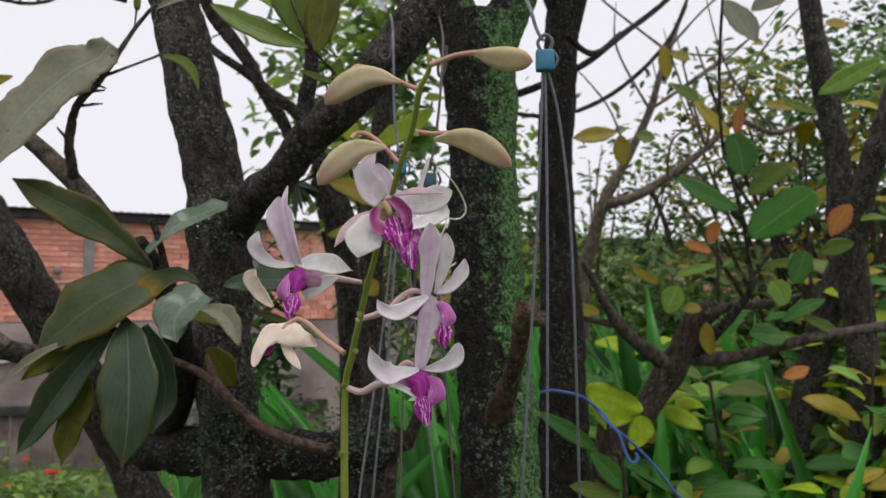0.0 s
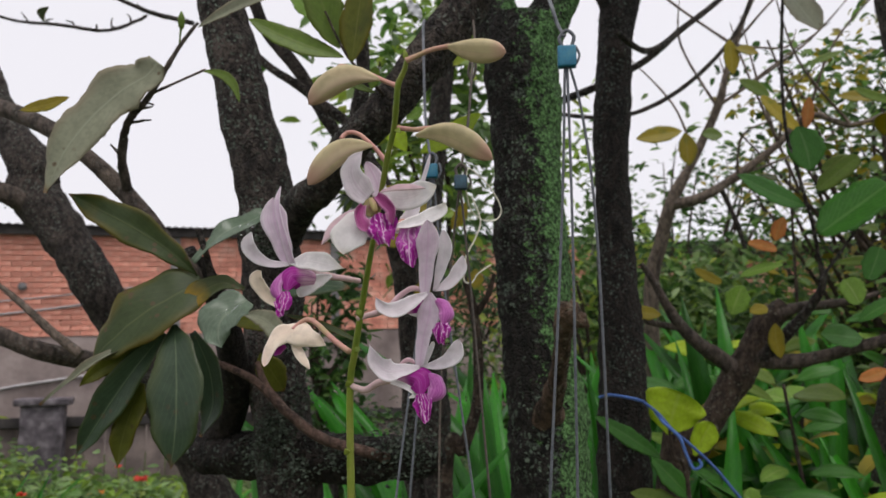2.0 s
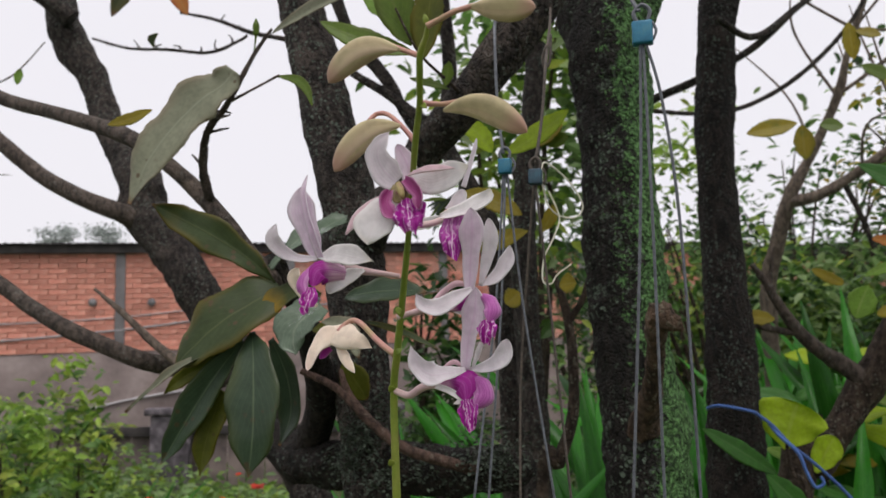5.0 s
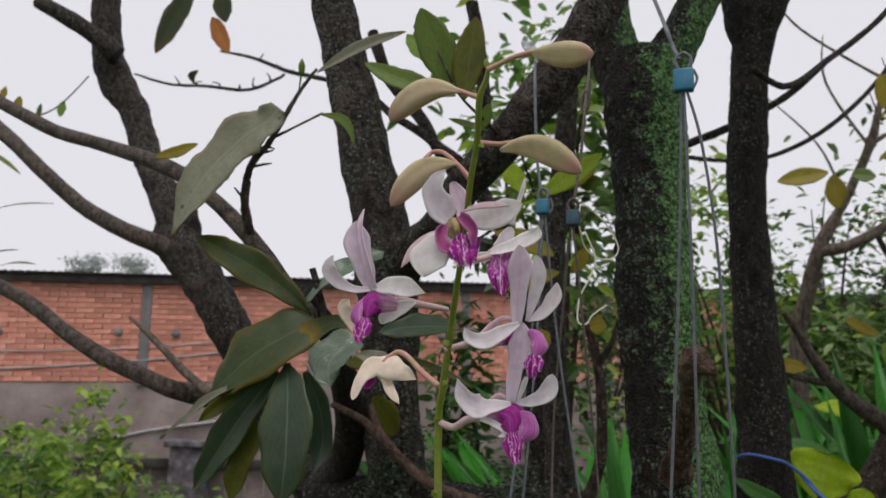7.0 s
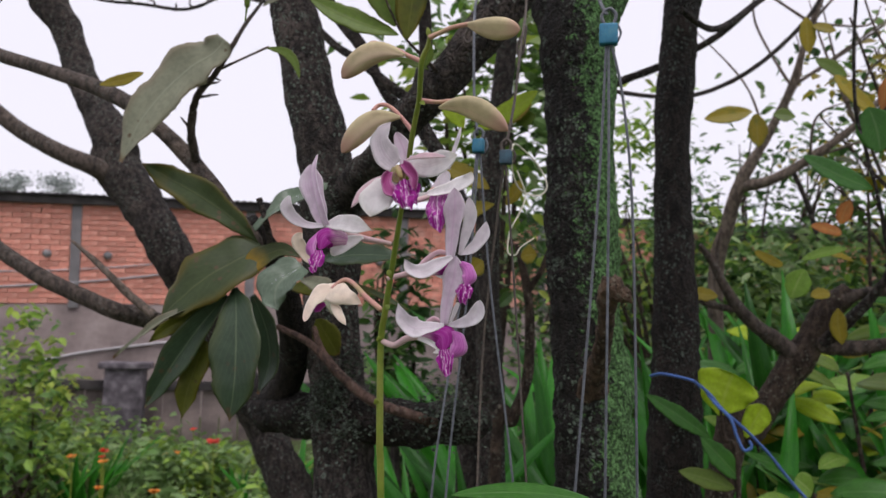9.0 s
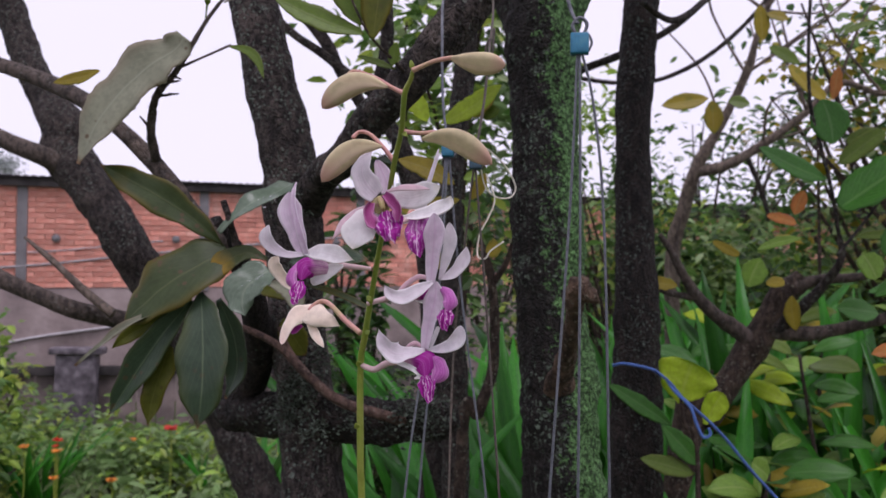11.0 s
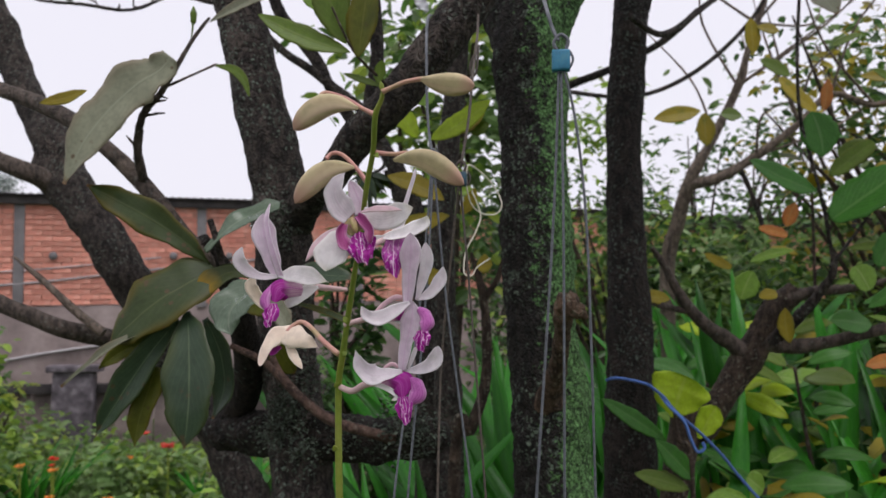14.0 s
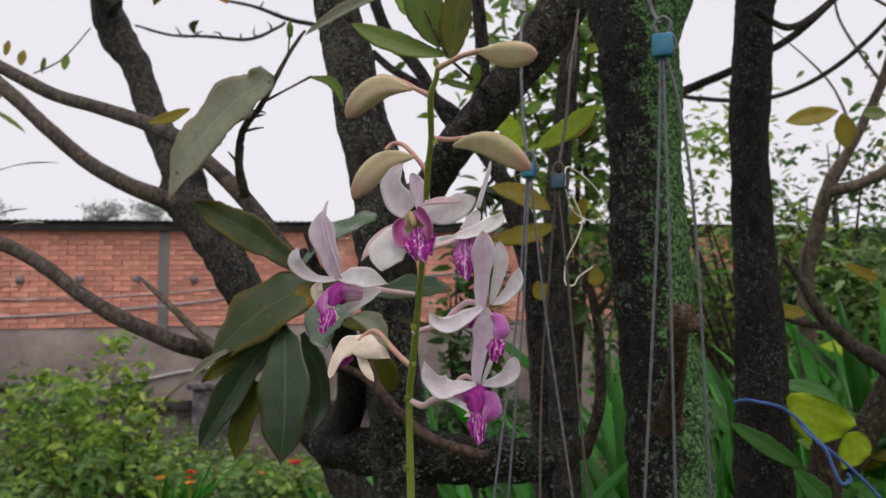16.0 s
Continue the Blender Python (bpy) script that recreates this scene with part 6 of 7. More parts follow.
curl(f, [(-0.0058, 0.4440, 1.4387), (-0.0037, 0.4420, 1.4337), (-0.0022, 0.4400, 1.4282)], (16, 32, 24), 0.000307, COLUMN, "throat", (0, -1, 0.2), cup=0.2)
curl(f, [(-0.0011, 0.4400, 1.4398), (0.0049, 0.4360, 1.4349), (0.0090, 0.4330, 1.4297), (0.0081, 0.4320, 1.4232)], (12, 24, 24, 8), 0.000307, LIP_MAROON, "side_lobe", (-0.6, -1, 0), cup=0.3, wave=0.14, seed=2)
curl(f, [(-0.0090, 0.4400, 1.4348), (-0.0098, 0.4360, 1.4288), (-0.0068, 0.4330, 1.4229), (-0.0024, 0.4320, 1.4195)], (10, 22, 24, 8), 0.000307, LIP_MAROON, "side_lobe", (0.6, -1, 0), cup=0.3, wave=0.14)
solid("lip", frill((0.0004, 0.4380, 1.4299), (0.0071, 0.4240, 1.4105), 0.01741, (0.1, -1, 0.25), 1.0, amp=0.2), FRILL, f, "ruffled magenta lip")
solid("column", tube([(-0.0048, 0.4410, 1.4377), (-0.0028, 0.4380, 1.4349), (-0.0016, 0.4370, 1.4317), (-0.0014, 0.4380, 1.4299)], [0.00154, 0.00184, 0.00154, 0.00061], 14, 6), COLUMN, f, "cream column with maroon base")
solid("stalk", tube([(-0.0056, 0.4550, 1.4361), (-0.0099, 0.4680, 1.4356), (-0.0089, 0.4700, 1.4331)], [0.00154, 0.00154, 0.00154], 12, 6), PEDICEL_PALE, f)

# side-on flower with a long upright sepal
f = flower((-0.0558, 0.4650, 1.4053), "side-on lilac and white flower with magenta lip")
curl(f, [(-0.0576, 0.4650, 1.4053), (-0.0606, 0.4620, 1.4177), (-0.0647, 0.4600, 1.4322), (-0.0657, 0.4600, 1.4442)], (12, 34, 46, 12), 0.000322, PETAL_LILAC, "petal", (0.2, -1, 0), cup=0.12, label="tall lilac petal")
curl(f, [(-0.0528, 0.4610, 1.4051), (-0.0559, 0.4560, 1.4180), (-0.0592, 0.4540, 1.4303), (-0.0608, 0.4540, 1.4401), (-0.0600, 0.4560, 1.4496)], (15, 18, 13, 11, 3), 0.000322, PETAL_LILAC, "sepal", (-0.5, -1, 0), cup=0.25)
curl(f, [(-0.0555, 0.4640, 1.4066), (-0.0647, 0.4580, 1.4059), (-0.0711, 0.4520, 1.4092), (-0.0748, 0.4480, 1.4155), (-0.0729, 0.4470, 1.4228)], (6, 13, 22, 25, 7), 0.000322, PETAL, "petal", (0, -1, 0.3), cup=0.12)
curl(f, [(-0.0559, 0.4620, 1.4071), (-0.0448, 0.4570, 1.4076), (-0.0342, 0.4550, 1.4053), (-0.0228, 0.4560, 1.4028)], (10, 32, 36, 3), 0.000322, PETAL_WHITE, "petal", (0.1, -1, 0.4), cup=0.12, wave=0.08, seed=2)
curl(f, [(-0.0341, 0.4720, 1.4003), (-0.0415, 0.4680, 1.3965), (-0.0473, 0.4640, 1.3921), (-0.0503, 0.4630, 1.3877)], (6, 26, 28, 12), 0.000322, PETAL_WHITE, "sepal", (0.1, -1, 0.3), cup=0.12, wave=0.06)
curl(f, [(-0.0407, 0.4630, 1.3984), (-0.0467, 0.4560, 1.3994), (-0.0517, 0.4510, 1.3983), (-0.0528, 0.4490, 1.3905)], (22, 38, 40, 16), 0.000322, LIP_PALE, "lip", (0.1, -1, 0.15), cup=-0.30, label="magenta lip, paler inside its throat")
curl(f, [(-0.0571, 0.4550, 1.4013), (-0.0596, 0.4500, 1.3963), (-0.0601, 0.4480, 1.3911), (-0.0567, 0.4470, 1.3864)], (12, 22, 25, 12), 0.000322, LIP_ROSE, "side_lobe", (-0.35, -1, 0.1), cup=-0.35, seed=3)
solid("lip_tip", frill((-0.0538, 0.4470, 1.3899), (-0.0540, 0.4400, 1.3742), 0.00927, (-0.2, -1, 0.1), 4.0, amp=0.26), FRILL, f, "ruffled magenta lip end")
solid("stalk", tube([(-0.0459, 0.4720, 1.4029), (-0.0389, 0.4780, 1.4008), (-0.0322, 0.4880, 1.4001), (-0.0248, 0.5000, 1.3994)], [0.00257, 0.00225, 0.00177, 0.00145], 12, 6), PEDICEL_PALE, f)

# cream flower seen from behind
f = flower((-0.0810, 0.5500, 1.3672), "cream half-open flower seen from behind")
curl(f, [(-0.0819, 0.5500, 1.3699), (-0.0898, 0.5470, 1.3680), (-0.0955, 0.5430, 1.3606), (-0.0981, 0.5400, 1.3469)], (24, 36, 25, 16), 0.000383, PETAL_CREAM, "petal", (-0.15, -1, 0.3), cup=-0.08, wave=0.09, label="drooping cream petal")
curl(f, [(-0.0924, 0.5520, 1.3705), (-0.0781, 0.5460, 1.3689), (-0.0666, 0.5440, 1.3649), (-0.0584, 0.5480, 1.3602)], (28, 46, 28, 2), 0.000383, PETAL_CREAM, "petal", (0.05, -1, 0.35), cup=-0.10, wave=0.07, seed=1, label="cream hood petal")
curl(f, [(-0.0810, 0.5490, 1.3618), (-0.0770, 0.5460, 1.3561), (-0.0727, 0.5440, 1.3509), (-0.0682, 0.5430, 1.3453)], (13, 18, 15, 3), 0.000383, PETAL_CREAM, "sepal", (0.25, -1, 0.1), cup=-0.10, seed=3)
curl(f, [(-0.0807, 0.5150, 1.3850), (-0.0893, 0.5150, 1.3934), (-0.0942, 0.5130, 1.4022), (-0.0916, 0.5120, 1.4077)], (6, 23, 26, 8), 0.000383, PETAL_CREAM, "petal", (-0.2, -1, 0.1), cup=0.12, label="cream petal standing up behind")
curl(f, [(-0.0892, 0.5530, 1.3611), (-0.0932, 0.5530, 1.3570), (-0.0957, 0.5520, 1.3539)], (14, 14, 4), 0.000383, LIP_DEEP, "lip", (0, -1, 0))
solid("stalk", tube([(-0.0819, 0.5500, 1.3707), (-0.0790, 0.5520, 1.3747), (-0.0729, 0.5520, 1.3779), (-0.0652, 0.5480, 1.3749), (-0.0523, 0.5400, 1.3649), (-0.0387, 0.5320, 1.3564)], [0.00211, 0.00192, 0.00172, 0.00172, 0.00184, 0.00192], 12, 6), PEDICEL, f)

# flower behind the stem
f = flower((0.0017, 0.5180, 1.4353), "white flower turned away with a veined magenta lip")
curl(f, [(-0.0050, 0.5160, 1.4344), (0.0053, 0.5120, 1.4358), (0.0162, 0.5100, 1.4388), (0.0236, 0.5090, 1.4423), (0.0261, 0.5090, 1.4477)], (8, 24, 32, 24, 6), 0.000360, PETAL_WHITE, "petal", (0, -1, 0.5), wave=0.06)
curl(f, [(0.0054, 0.5300, 1.4541), (0.0094, 0.5300, 1.4670), (0.0123, 0.5300, 1.4761), (0.0138, 0.5300, 1.4833)], (9, 8, 7, 3), 0.000360, PETAL, "sepal", (0.5, -1, 0))
curl(f, [(-0.0024, 0.5300, 1.4391), (0.0021, 0.5300, 1.4451), (0.0058, 0.5300, 1.4526)], (22, 26, 12), 0.000360, PETAL, "petal", (0, -1, 0))
curl(f, [(-0.0052, 0.5250, 1.4341), (-0.0191, 0.5280, 1.4329), (-0.0311, 0.5300, 1.4315)], (16, 20, 8), 0.000360, PETAL_WHITE, "petal", (0, -1, 0.2))
solid("lip", frill((0.0028, 0.5140, 1.4353), (0.0057, 0.5000, 1.4056), 0.02072, (-0.15, -1, 0.2), 7.0, amp=0.16), LIP_VEINED, f, "ruffled magenta lip with pale base")
solid("stalk", tube([(-0.0052, 0.5250, 1.4356), (-0.0047, 0.5300, 1.4398), (-0.0017, 0.5300, 1.4391), (0.0001, 0.5250, 1.4356)], [0.00180, 0.00180, 0.00180, 0.00180], 12, 6), PEDICEL, f)
solid("stalk", tube([(-0.0052, 0.5250, 1.4348), (-0.0089, 0.5100, 1.4298), (-0.0114, 0.4820, 1.4240)], [0.00180, 0.00180, 0.00180], 12, 6), PEDICEL_PALE, f)

# two flowers one above the other
f = flower((0.0150, 0.5080, 1.3914), "lilac and white flower with upright sepals")
curl(f, [(0.0141, 0.5070, 1.3903), (0.0152, 0.5050, 1.4073), (0.0168, 0.5030, 1.4225), (0.0164, 0.5020, 1.4359)], (15, 27, 40, 15), 0.000353, PETAL_LILAC, "petal", (0, -1, 0.2), cup=0.1)
curl(f, [(0.0196, 0.5080, 1.3932), (0.0241, 0.5060, 1.4067), (0.0270, 0.5040, 1.4194), (0.0260, 0.5030, 1.4299)], (6, 19, 25, 9), 0.000353, PETAL, "petal", (0, -1, 0.2), cup=0.12, seed=1)
curl(f, [(0.0203, 0.5080, 1.3936), (0.0292, 0.5060, 1.3979), (0.0357, 0.5040, 1.4053), (0.0375, 0.5030, 1.4144)], (6, 21, 25, 6), 0.000353, PETAL, "petal", (0, -1, 0.3), seed=2)
curl(f, [(0.0158, 0.5050, 1.3914), (0.0056, 0.5020, 1.3856), (-0.0029, 0.5000, 1.3813), (-0.0102, 0.4990, 1.3830), (-0.0146, 0.4990, 1.3893)], (7, 25, 29, 22, 3), 0.000353, PETAL, "petal", (0, -1, 0.3), wave=0.05, seed=1)
curl(f, [(0.0126, 0.5090, 1.3942), (0.0055, 0.5080, 1.3952), (-0.0013, 0.5080, 1.3912), (-0.0085, 0.5080, 1.3840)], (7, 10, 10, 8), 0.000353, PETAL_PINK, "sepal", (0, -1, 0.3), cup=-0.25)
curl(f, [(0.0004, 0.5110, 1.3812), (0.0066, 0.5090, 1.3849), (0.0141, 0.5070, 1.3857)], (12, 28, 26), 0.000353, LIP_PALE, "lip", (-0.1, -1, 0.2), cup=-0.2, label="magenta lip")
curl(f, [(0.0010, 0.5120, 1.3823), (0.0063, 0.5110, 1.3795), (0.0130, 0.5100, 1.3782)], (5, 8, 6), 0.000353, PETAL_WHITE, "sepal", (0, -1, 0.3))
curl(f, [(0.0208, 0.5050, 1.3882), (0.0264, 0.5010, 1.3848), (0.0287, 0.4980, 1.3793), (0.0264, 0.4970, 1.3730)], (12, 24, 28, 13), 0.000353, LIP_ROSE, "side_lobe", (0.35, -1, 0.1), cup=-0.35, seed=2)
solid("lip_tip", frill((0.0252, 0.4980, 1.3744), (0.0260, 0.4910, 1.3596), 0.01106, (0, -1, 0.2), 12.0, amp=0.24), FRILL, f, "ruffled magenta lip end")
solid("stalk", tube([(-0.0092, 0.5080, 1.3836), (-0.0162, 0.5100, 1.3803), (-0.0216, 0.5080, 1.3788), (-0.0274, 0.5050, 1.3767)], [0.00247, 0.00212, 0.00176, 0.00159], 12, 6), PEDICEL_PALE, f)

# lowest flower
f = flower((0.0100, 0.5130, 1.3480), "lowest open flower, lilac sepal and magenta lip")
curl(f, [(0.0103, 0.5110, 1.3478), (0.0128, 0.5080, 1.3644), (0.0169, 0.5060, 1.3786), (0.0179, 0.5050, 1.3924)], (14, 25, 40, 13), 0.000356, PETAL_LILAC, "petal", (-0.1, -1, 0.1), cup=0.1)
curl(f, [(0.0122, 0.5130, 1.3477), (0.0243, 0.5090, 1.3497), (0.0324, 0.5070, 1.3553), (0.0342, 0.5060, 1.3641)], (7, 22, 30, 13), 0.000356, PETAL, "petal", (0, -1, 0.4), seed=1)
curl(f, [(0.0105, 0.5100, 1.3476), (0.0003, 0.5070, 1.3458), (-0.0078, 0.5040, 1.3452), (-0.0146, 0.5020, 1.3505), (-0.0186, 0.5010, 1.3610)], (7, 24, 40, 28, 3), 0.000356, PETAL, "petal", (0, -1, 0.4), wave=0.05, seed=3)
curl(f, [(0.0131, 0.5160, 1.3493), (0.0157, 0.5180, 1.3571), (0.0176, 0.5190, 1.3629)], (5, 9, 7), 0.000356, PETAL_WHITE, "sepal", (0, -1, 0))
curl(f, [(0.0071, 0.5130, 1.3501), (0.0025, 0.5120, 1.3522), (-0.0029, 0.5120, 1.3486)], (6, 9, 6), 0.000356, PETAL_PINK, "sepal", (0, -1, 0.4), cup=-0.3)
curl(f, [(-0.0076, 0.5140, 1.3387), (0.0014, 0.5090, 1.3418), (0.0100, 0.5050, 1.3402), (0.0119, 0.5030, 1.3314)], (8, 26, 46, 18), 0.000356, LIP_PALE, "lip", (-0.1, -1, 0.15), cup=-0.28, label="magenta lip, paler inside its throat")
curl(f, [(0.0156, 0.5080, 1.3436), (0.0209, 0.5040, 1.3402), (0.0223, 0.5020, 1.3339), (0.0176, 0.5010, 1.3280)], (12, 28, 32, 15), 0.000356, LIP_ROSE, "side_lobe", (0.35, -1, 0.1), cup=-0.35, seed=2)
curl(f, [(-0.0079, 0.5120, 1.3388), (0.0011, 0.5090, 1.3365), (0.0084, 0.5070, 1.3319), (0.0043, 0.5060, 1.3295)], (8, 10, 10, 3), 0.000356, PETAL_WHITE, "sepal", (0, -1, 0.2), seed=4)
solid("lip_tip", frill((0.0121, 0.5020, 1.3322), (0.0168, 0.4940, 1.3139), 0.01185, (0, -1, 0.2), 15.0, amp=0.24), FRILL, f, "ruffled magenta lip end")
solid("stalk", tube([(-0.0074, 0.5130, 1.3402), (-0.0161, 0.5160, 1.3379), (-0.0251, 0.5200, 1.3333), (-0.0326, 0.5230, 1.3347), (-0.0369, 0.5250, 1.3366)], [0.00285, 0.00232, 0.00214, 0.00196, 0.00178], 12, 6), PEDICEL_PALE, f)

tagged(solid("broad_leaf", blade((0.1101, 0.5000, 1.2455), (0.0264, 0.4700, 1.2496), 0.016136, facing=(0, -0.5, 1), bend=0.05, thick=0.0008, nu=20, nv=8), LEAF_GLOSSY, base=(0.1101, 0.5000, 1.2455)), "broad green leaf rising below the spray", "leaf")


# ---- strap-leaved clumps, shrubs and flower bed ----
def strap_clump(at, n, height, seed, width=0.035, lean=0.5):
    rng = random.Random(seed)
    c = thing("strap_leaf_clump", at, "clump of long green strap leaves on the ground", "plant", "strap-leaved clumps")
    for i in range(n):
        a = rng.uniform(0, 6.283)
        h = height * rng.uniform(0.6, 1.1)
        d = Vector((math.cos(a), math.sin(a), 0)) * lean * h * rng.uniform(0.1, 1.5)
        b = Vector(at) + Vector((math.cos(a), math.sin(a), 0)) * rng.uniform(0.01, 0.10)
        solid("leaf", blade(b, b + d + Vector((0, 0, h)), width * rng.uniform(0.8, 1.3), facing=(rng.uniform(-0.9, 0.9), -1, 0.4), prof="strap", bend=rng.uniform(0.05, 0.4), fold=0.3, nu=10, nv=2, thick=0.0008, twist=rng.uniform(-0.6, 0.6)), LEAF_STRAP, c)
    return c


rng = random.Random(11)
for i, (x, y, n, h) in enumerate(((-0.05, 2.6, 20, 1.1), (0.25, 2.7, 22, 1.25), (0.55, 2.7, 22, 1.38), (0.8, 3.0, 16, 1.35), (0.42, 2.45, 18, 1.2), (0.15, 2.35, 14, 1.05), (0.62, 2.95, 20, 1.4), (0.1, 3.2, 20, 1.3), (0.5, 3.3, 22, 1.45), (-0.35, 2.9, 18, 1.1), (-0.6, 3.3, 14, 0.95), (0.7, 2.3, 14, 1.1), (0.35, 2.2, 14, 1.0), (-3.2, 4.6, 16, 0.55), (-2.2, 5.0, 10, 0.4), (*(0.4558, 2.9000, 1.3659)[:2], 20, 1.25), (*(0.5879, 3.0000, 1.3665)[:2], 20, 1.25), (*(0.1561, 2.7000, 1.3642)[:2], 16, 1.2))):
    strap_clump((x, y, 0.0), int(n * 1.7), h, 200 + i, width=0.068 if h > 0.6 else 0.03, lean=0.55 if x < 0.45 else 0.24)


def leafy_shoot(at, height, n, size, mats, seed, label):
    """An upright stem with whorls of broad leaves, each leaf a part."""
    rng = random.Random(seed)
    s = thing("leafy_shoot", at, label, "plant", "broad-leaved shoots")
    b = Vector(at)
    top = b + Vector((rng.uniform(-0.12, 0.12), rng.uniform(-0.1, 0.1), height))
    solid("stem", tube([b, (b + top) / 2 + Vector((rng.uniform(-.05, .05), 0, 0)), top], [0.011, 0.008, 0.004], 8, 6, 0.1, 30), BARK_BROWN, s)
    for i in range(n):
        u = 1 - (i / n) ** 1.2 * 0.62
        p = b.lerp(top, u)
        a = i * 2.4 + rng.uniform(-0.4, 0.4)
        L0 = size * rng.uniform(0.7, 1.2)
        d = Vector((math.cos(a), math.sin(a), rng.uniform(-0.25, 0.55))).normalized()
        st = p + d * 0.03
        solid("leaf", blade(st, st + d * L0, L0 * rng.uniform(0.36, 0.5), facing=(-0.3 * d.x + rng.uniform(-0.6, 0.6), -0.7 + rng.uniform(-0.5, 0.3), 1), bend=rng.uniform(0.02, 0.12), wave=0.02, seed=i, nu=8, nv=4, thick=0.0006), mats[rng.randrange(len(mats))], s)
    return s


LS = "upright shoot with glossy broad green leaves"
MIXA = (LEAF_GLOSSY, LEAF_GLOSSY, LEAF_GLOSSY, LEAF_GLOSSY, LEAF_LIMEGREEN, LEAF_MID, LEAF_BRIGHT, LEAF_BRIGHT, LEAF_LIMEGREEN, LEAF_YELLOW)
for i in range(24):
    row = i % 3
    x, y = 0.52 + (i // 3) * 0.19 + 0.05 * math.sin(i * 3.7), 1.85 + row * 0.33 + 0.08 * math.cos(i * 2.3)
    if row < 2 and 0.37 < x / y < 0.46:
        continue
    leafy_shoot((x, y, 0.0), 1.0 + 0.13 * row + 0.05 * (i // 3) + 0.08 * math.sin(i * 1.9), 38, 0.135, MIXA, 300 + i, LS)
for i, (x, y, h, n) in enumerate(((1.05, 2.6, 2.1, 16), (1.45, 2.8, 2.2, 18), (1.3, 2.2, 1.95, 14), (1.75, 2.4, 2.2, 18), (0.85, 2.9, 2.0, 10))):
    leafy_shoot((x, y, 0.0), h, n, 0.11, (LEAF_MID, LEAF_YELLOW, LEAF_OLIVE, LEAF_GLOSSY, LEAF_YELLOW), 330 + i, "tall thin shoot with olive and yellow leaves")


def shrub(name, at, size, n, leaf, mats, seed, label, stems=5, aspect=0.5, lift=0.0, tight=0.28, clumps=14):
    """Stems rising from the ground and a loose crown of small leaves in clumps."""
    rng = random.Random(seed)
    s = thing(name, at, label, "shrub")
    x, y, z = at
    cz = z + lift + size[2]
    fork = Vector((x + rng.uniform(-0.1, 0.1), y, z + lift * 0.75))
    if lift > 1:
        solid("trunk", tube([(x, y, z - 0.02), (x + 0.03, y, z + lift * 0.4), fork], [0.035, 0.028, 0.02], 9, 6, 0.12, 20), BARK, s)
    for i in range(stems):
        t = Vector((x + rng.uniform(-0.8, 0.8) * size[0], y + rng.uniform(-0.8, 0.8) * size[1], cz + rng.uniform(-0.2, 0.8) * size[2] if lift > 1 else cz + rng.uniform(-0.6, 0.25) * size[2]))
        b = Vector((x + rng.uniform(-0.12, 0.12), y + rng.uniform(-0.12, 0.12), z - 0.02)) if lift <= 1 else fork
        m = (b * 0.45 + t * 0.55) + Vector((rng.uniform(-.12, .12), rng.uniform(-.12, .12), rng.uniform(-.08, .05)))
        solid("stem", tube([b, m, t], [0.016, 0.011, 0.004], 7, 5, 0.12, 20), BARK_BROWN, s)
    for i, m in enumerate(mats):
        solid("foliage", scatter_leaves(crown_spots((x, y, cz), size, n // len(mats), seed * 7 + i, clumps, tight), leaf, seed + i, aspect), m, s, smooth=False)
    return s


G1 = "dense green garden shrub with small leaves"
# behind the right-hand trees
shrub("shrub", (1.6, 4.6, 0), (0.9, 0.7, 0.88), 11000, 0.075, (FOL_HERB, FOL_MID, FOL_LIGHT, FOL_DARK), 1, G1, clumps=44, tight=0.2)
shrub("shrub", (2.9, 4.8, 0), (1.0, 0.8, 0.95), 10000, 0.075, (FOL_HERB, FOL_MID, FOL_LIGHT, FOL_MID), 2, G1, clumps=40, tight=0.2)
shrub("shrub", (0.9, 5.6, 0), (0.9, 0.7, 1.00), 11000, 0.075, (FOL_DARK, FOL_MID, FOL_HERB), 3, G1, clumps=44, tight=0.2)
shrub("shrub", (2.0, 6.4, 0), (1.3, 0.9, 1.05), 9000, 0.08, (FOL_DARK, FOL_MID, FOL_MID), 4, G1, clumps=40, tight=0.22)
shrub("shrub", (4.2, 5.4, 0), (1.2, 1.0, 1.7), 8000, 0.075, (FOL_DARK, FOL_MID, FOL_MID), 5, G1, clumps=40, tight=0.22)
shrub("shrub", (1.75, 2.7, 0), (0.55, 0.5, 0.62), 2600, 0.08, (FOL_DARK, FOL_MID, FOL_LIGHT, FOL_MID), 6, "broad-leaved shrub with green and yellowing leaves")
shrub("shrub", (1.1, 2.3, 0), (0.42, 0.35, 0.50), 1300, 0.09, (FOL_DARK, FOL_MID, FOL_LIGHT, FOL_YELLOW), 7, "broad-leaved shrub with green and yellowing leaves")
shrub("shrub", (0.0, 5.4, 0), (0.7, 0.6, 0.75), 3600, 0.06, (FOL_DARK, FOL_MID), 8, G1, clumps=26, tight=0.22)
shrub("shrub", (-1.0898, 4.4, 0), (0.36, 0.4, 0.56), 4600, 0.06, (FOL_DARK, FOL_DARK, FOL_MID), 9, G1, clumps=22, tight=0.2)
shrub("sapling", (-0.905, 3.6, 0), (0.17, 0.15, 0.36), 420, 0.085, (FOL_DARK, FOL_MID, FOL_DARK), 10, "leafy dark green sapling before the wall", stems=6, lift=1.05, tight=0.24, clumps=12, aspect=0.42)
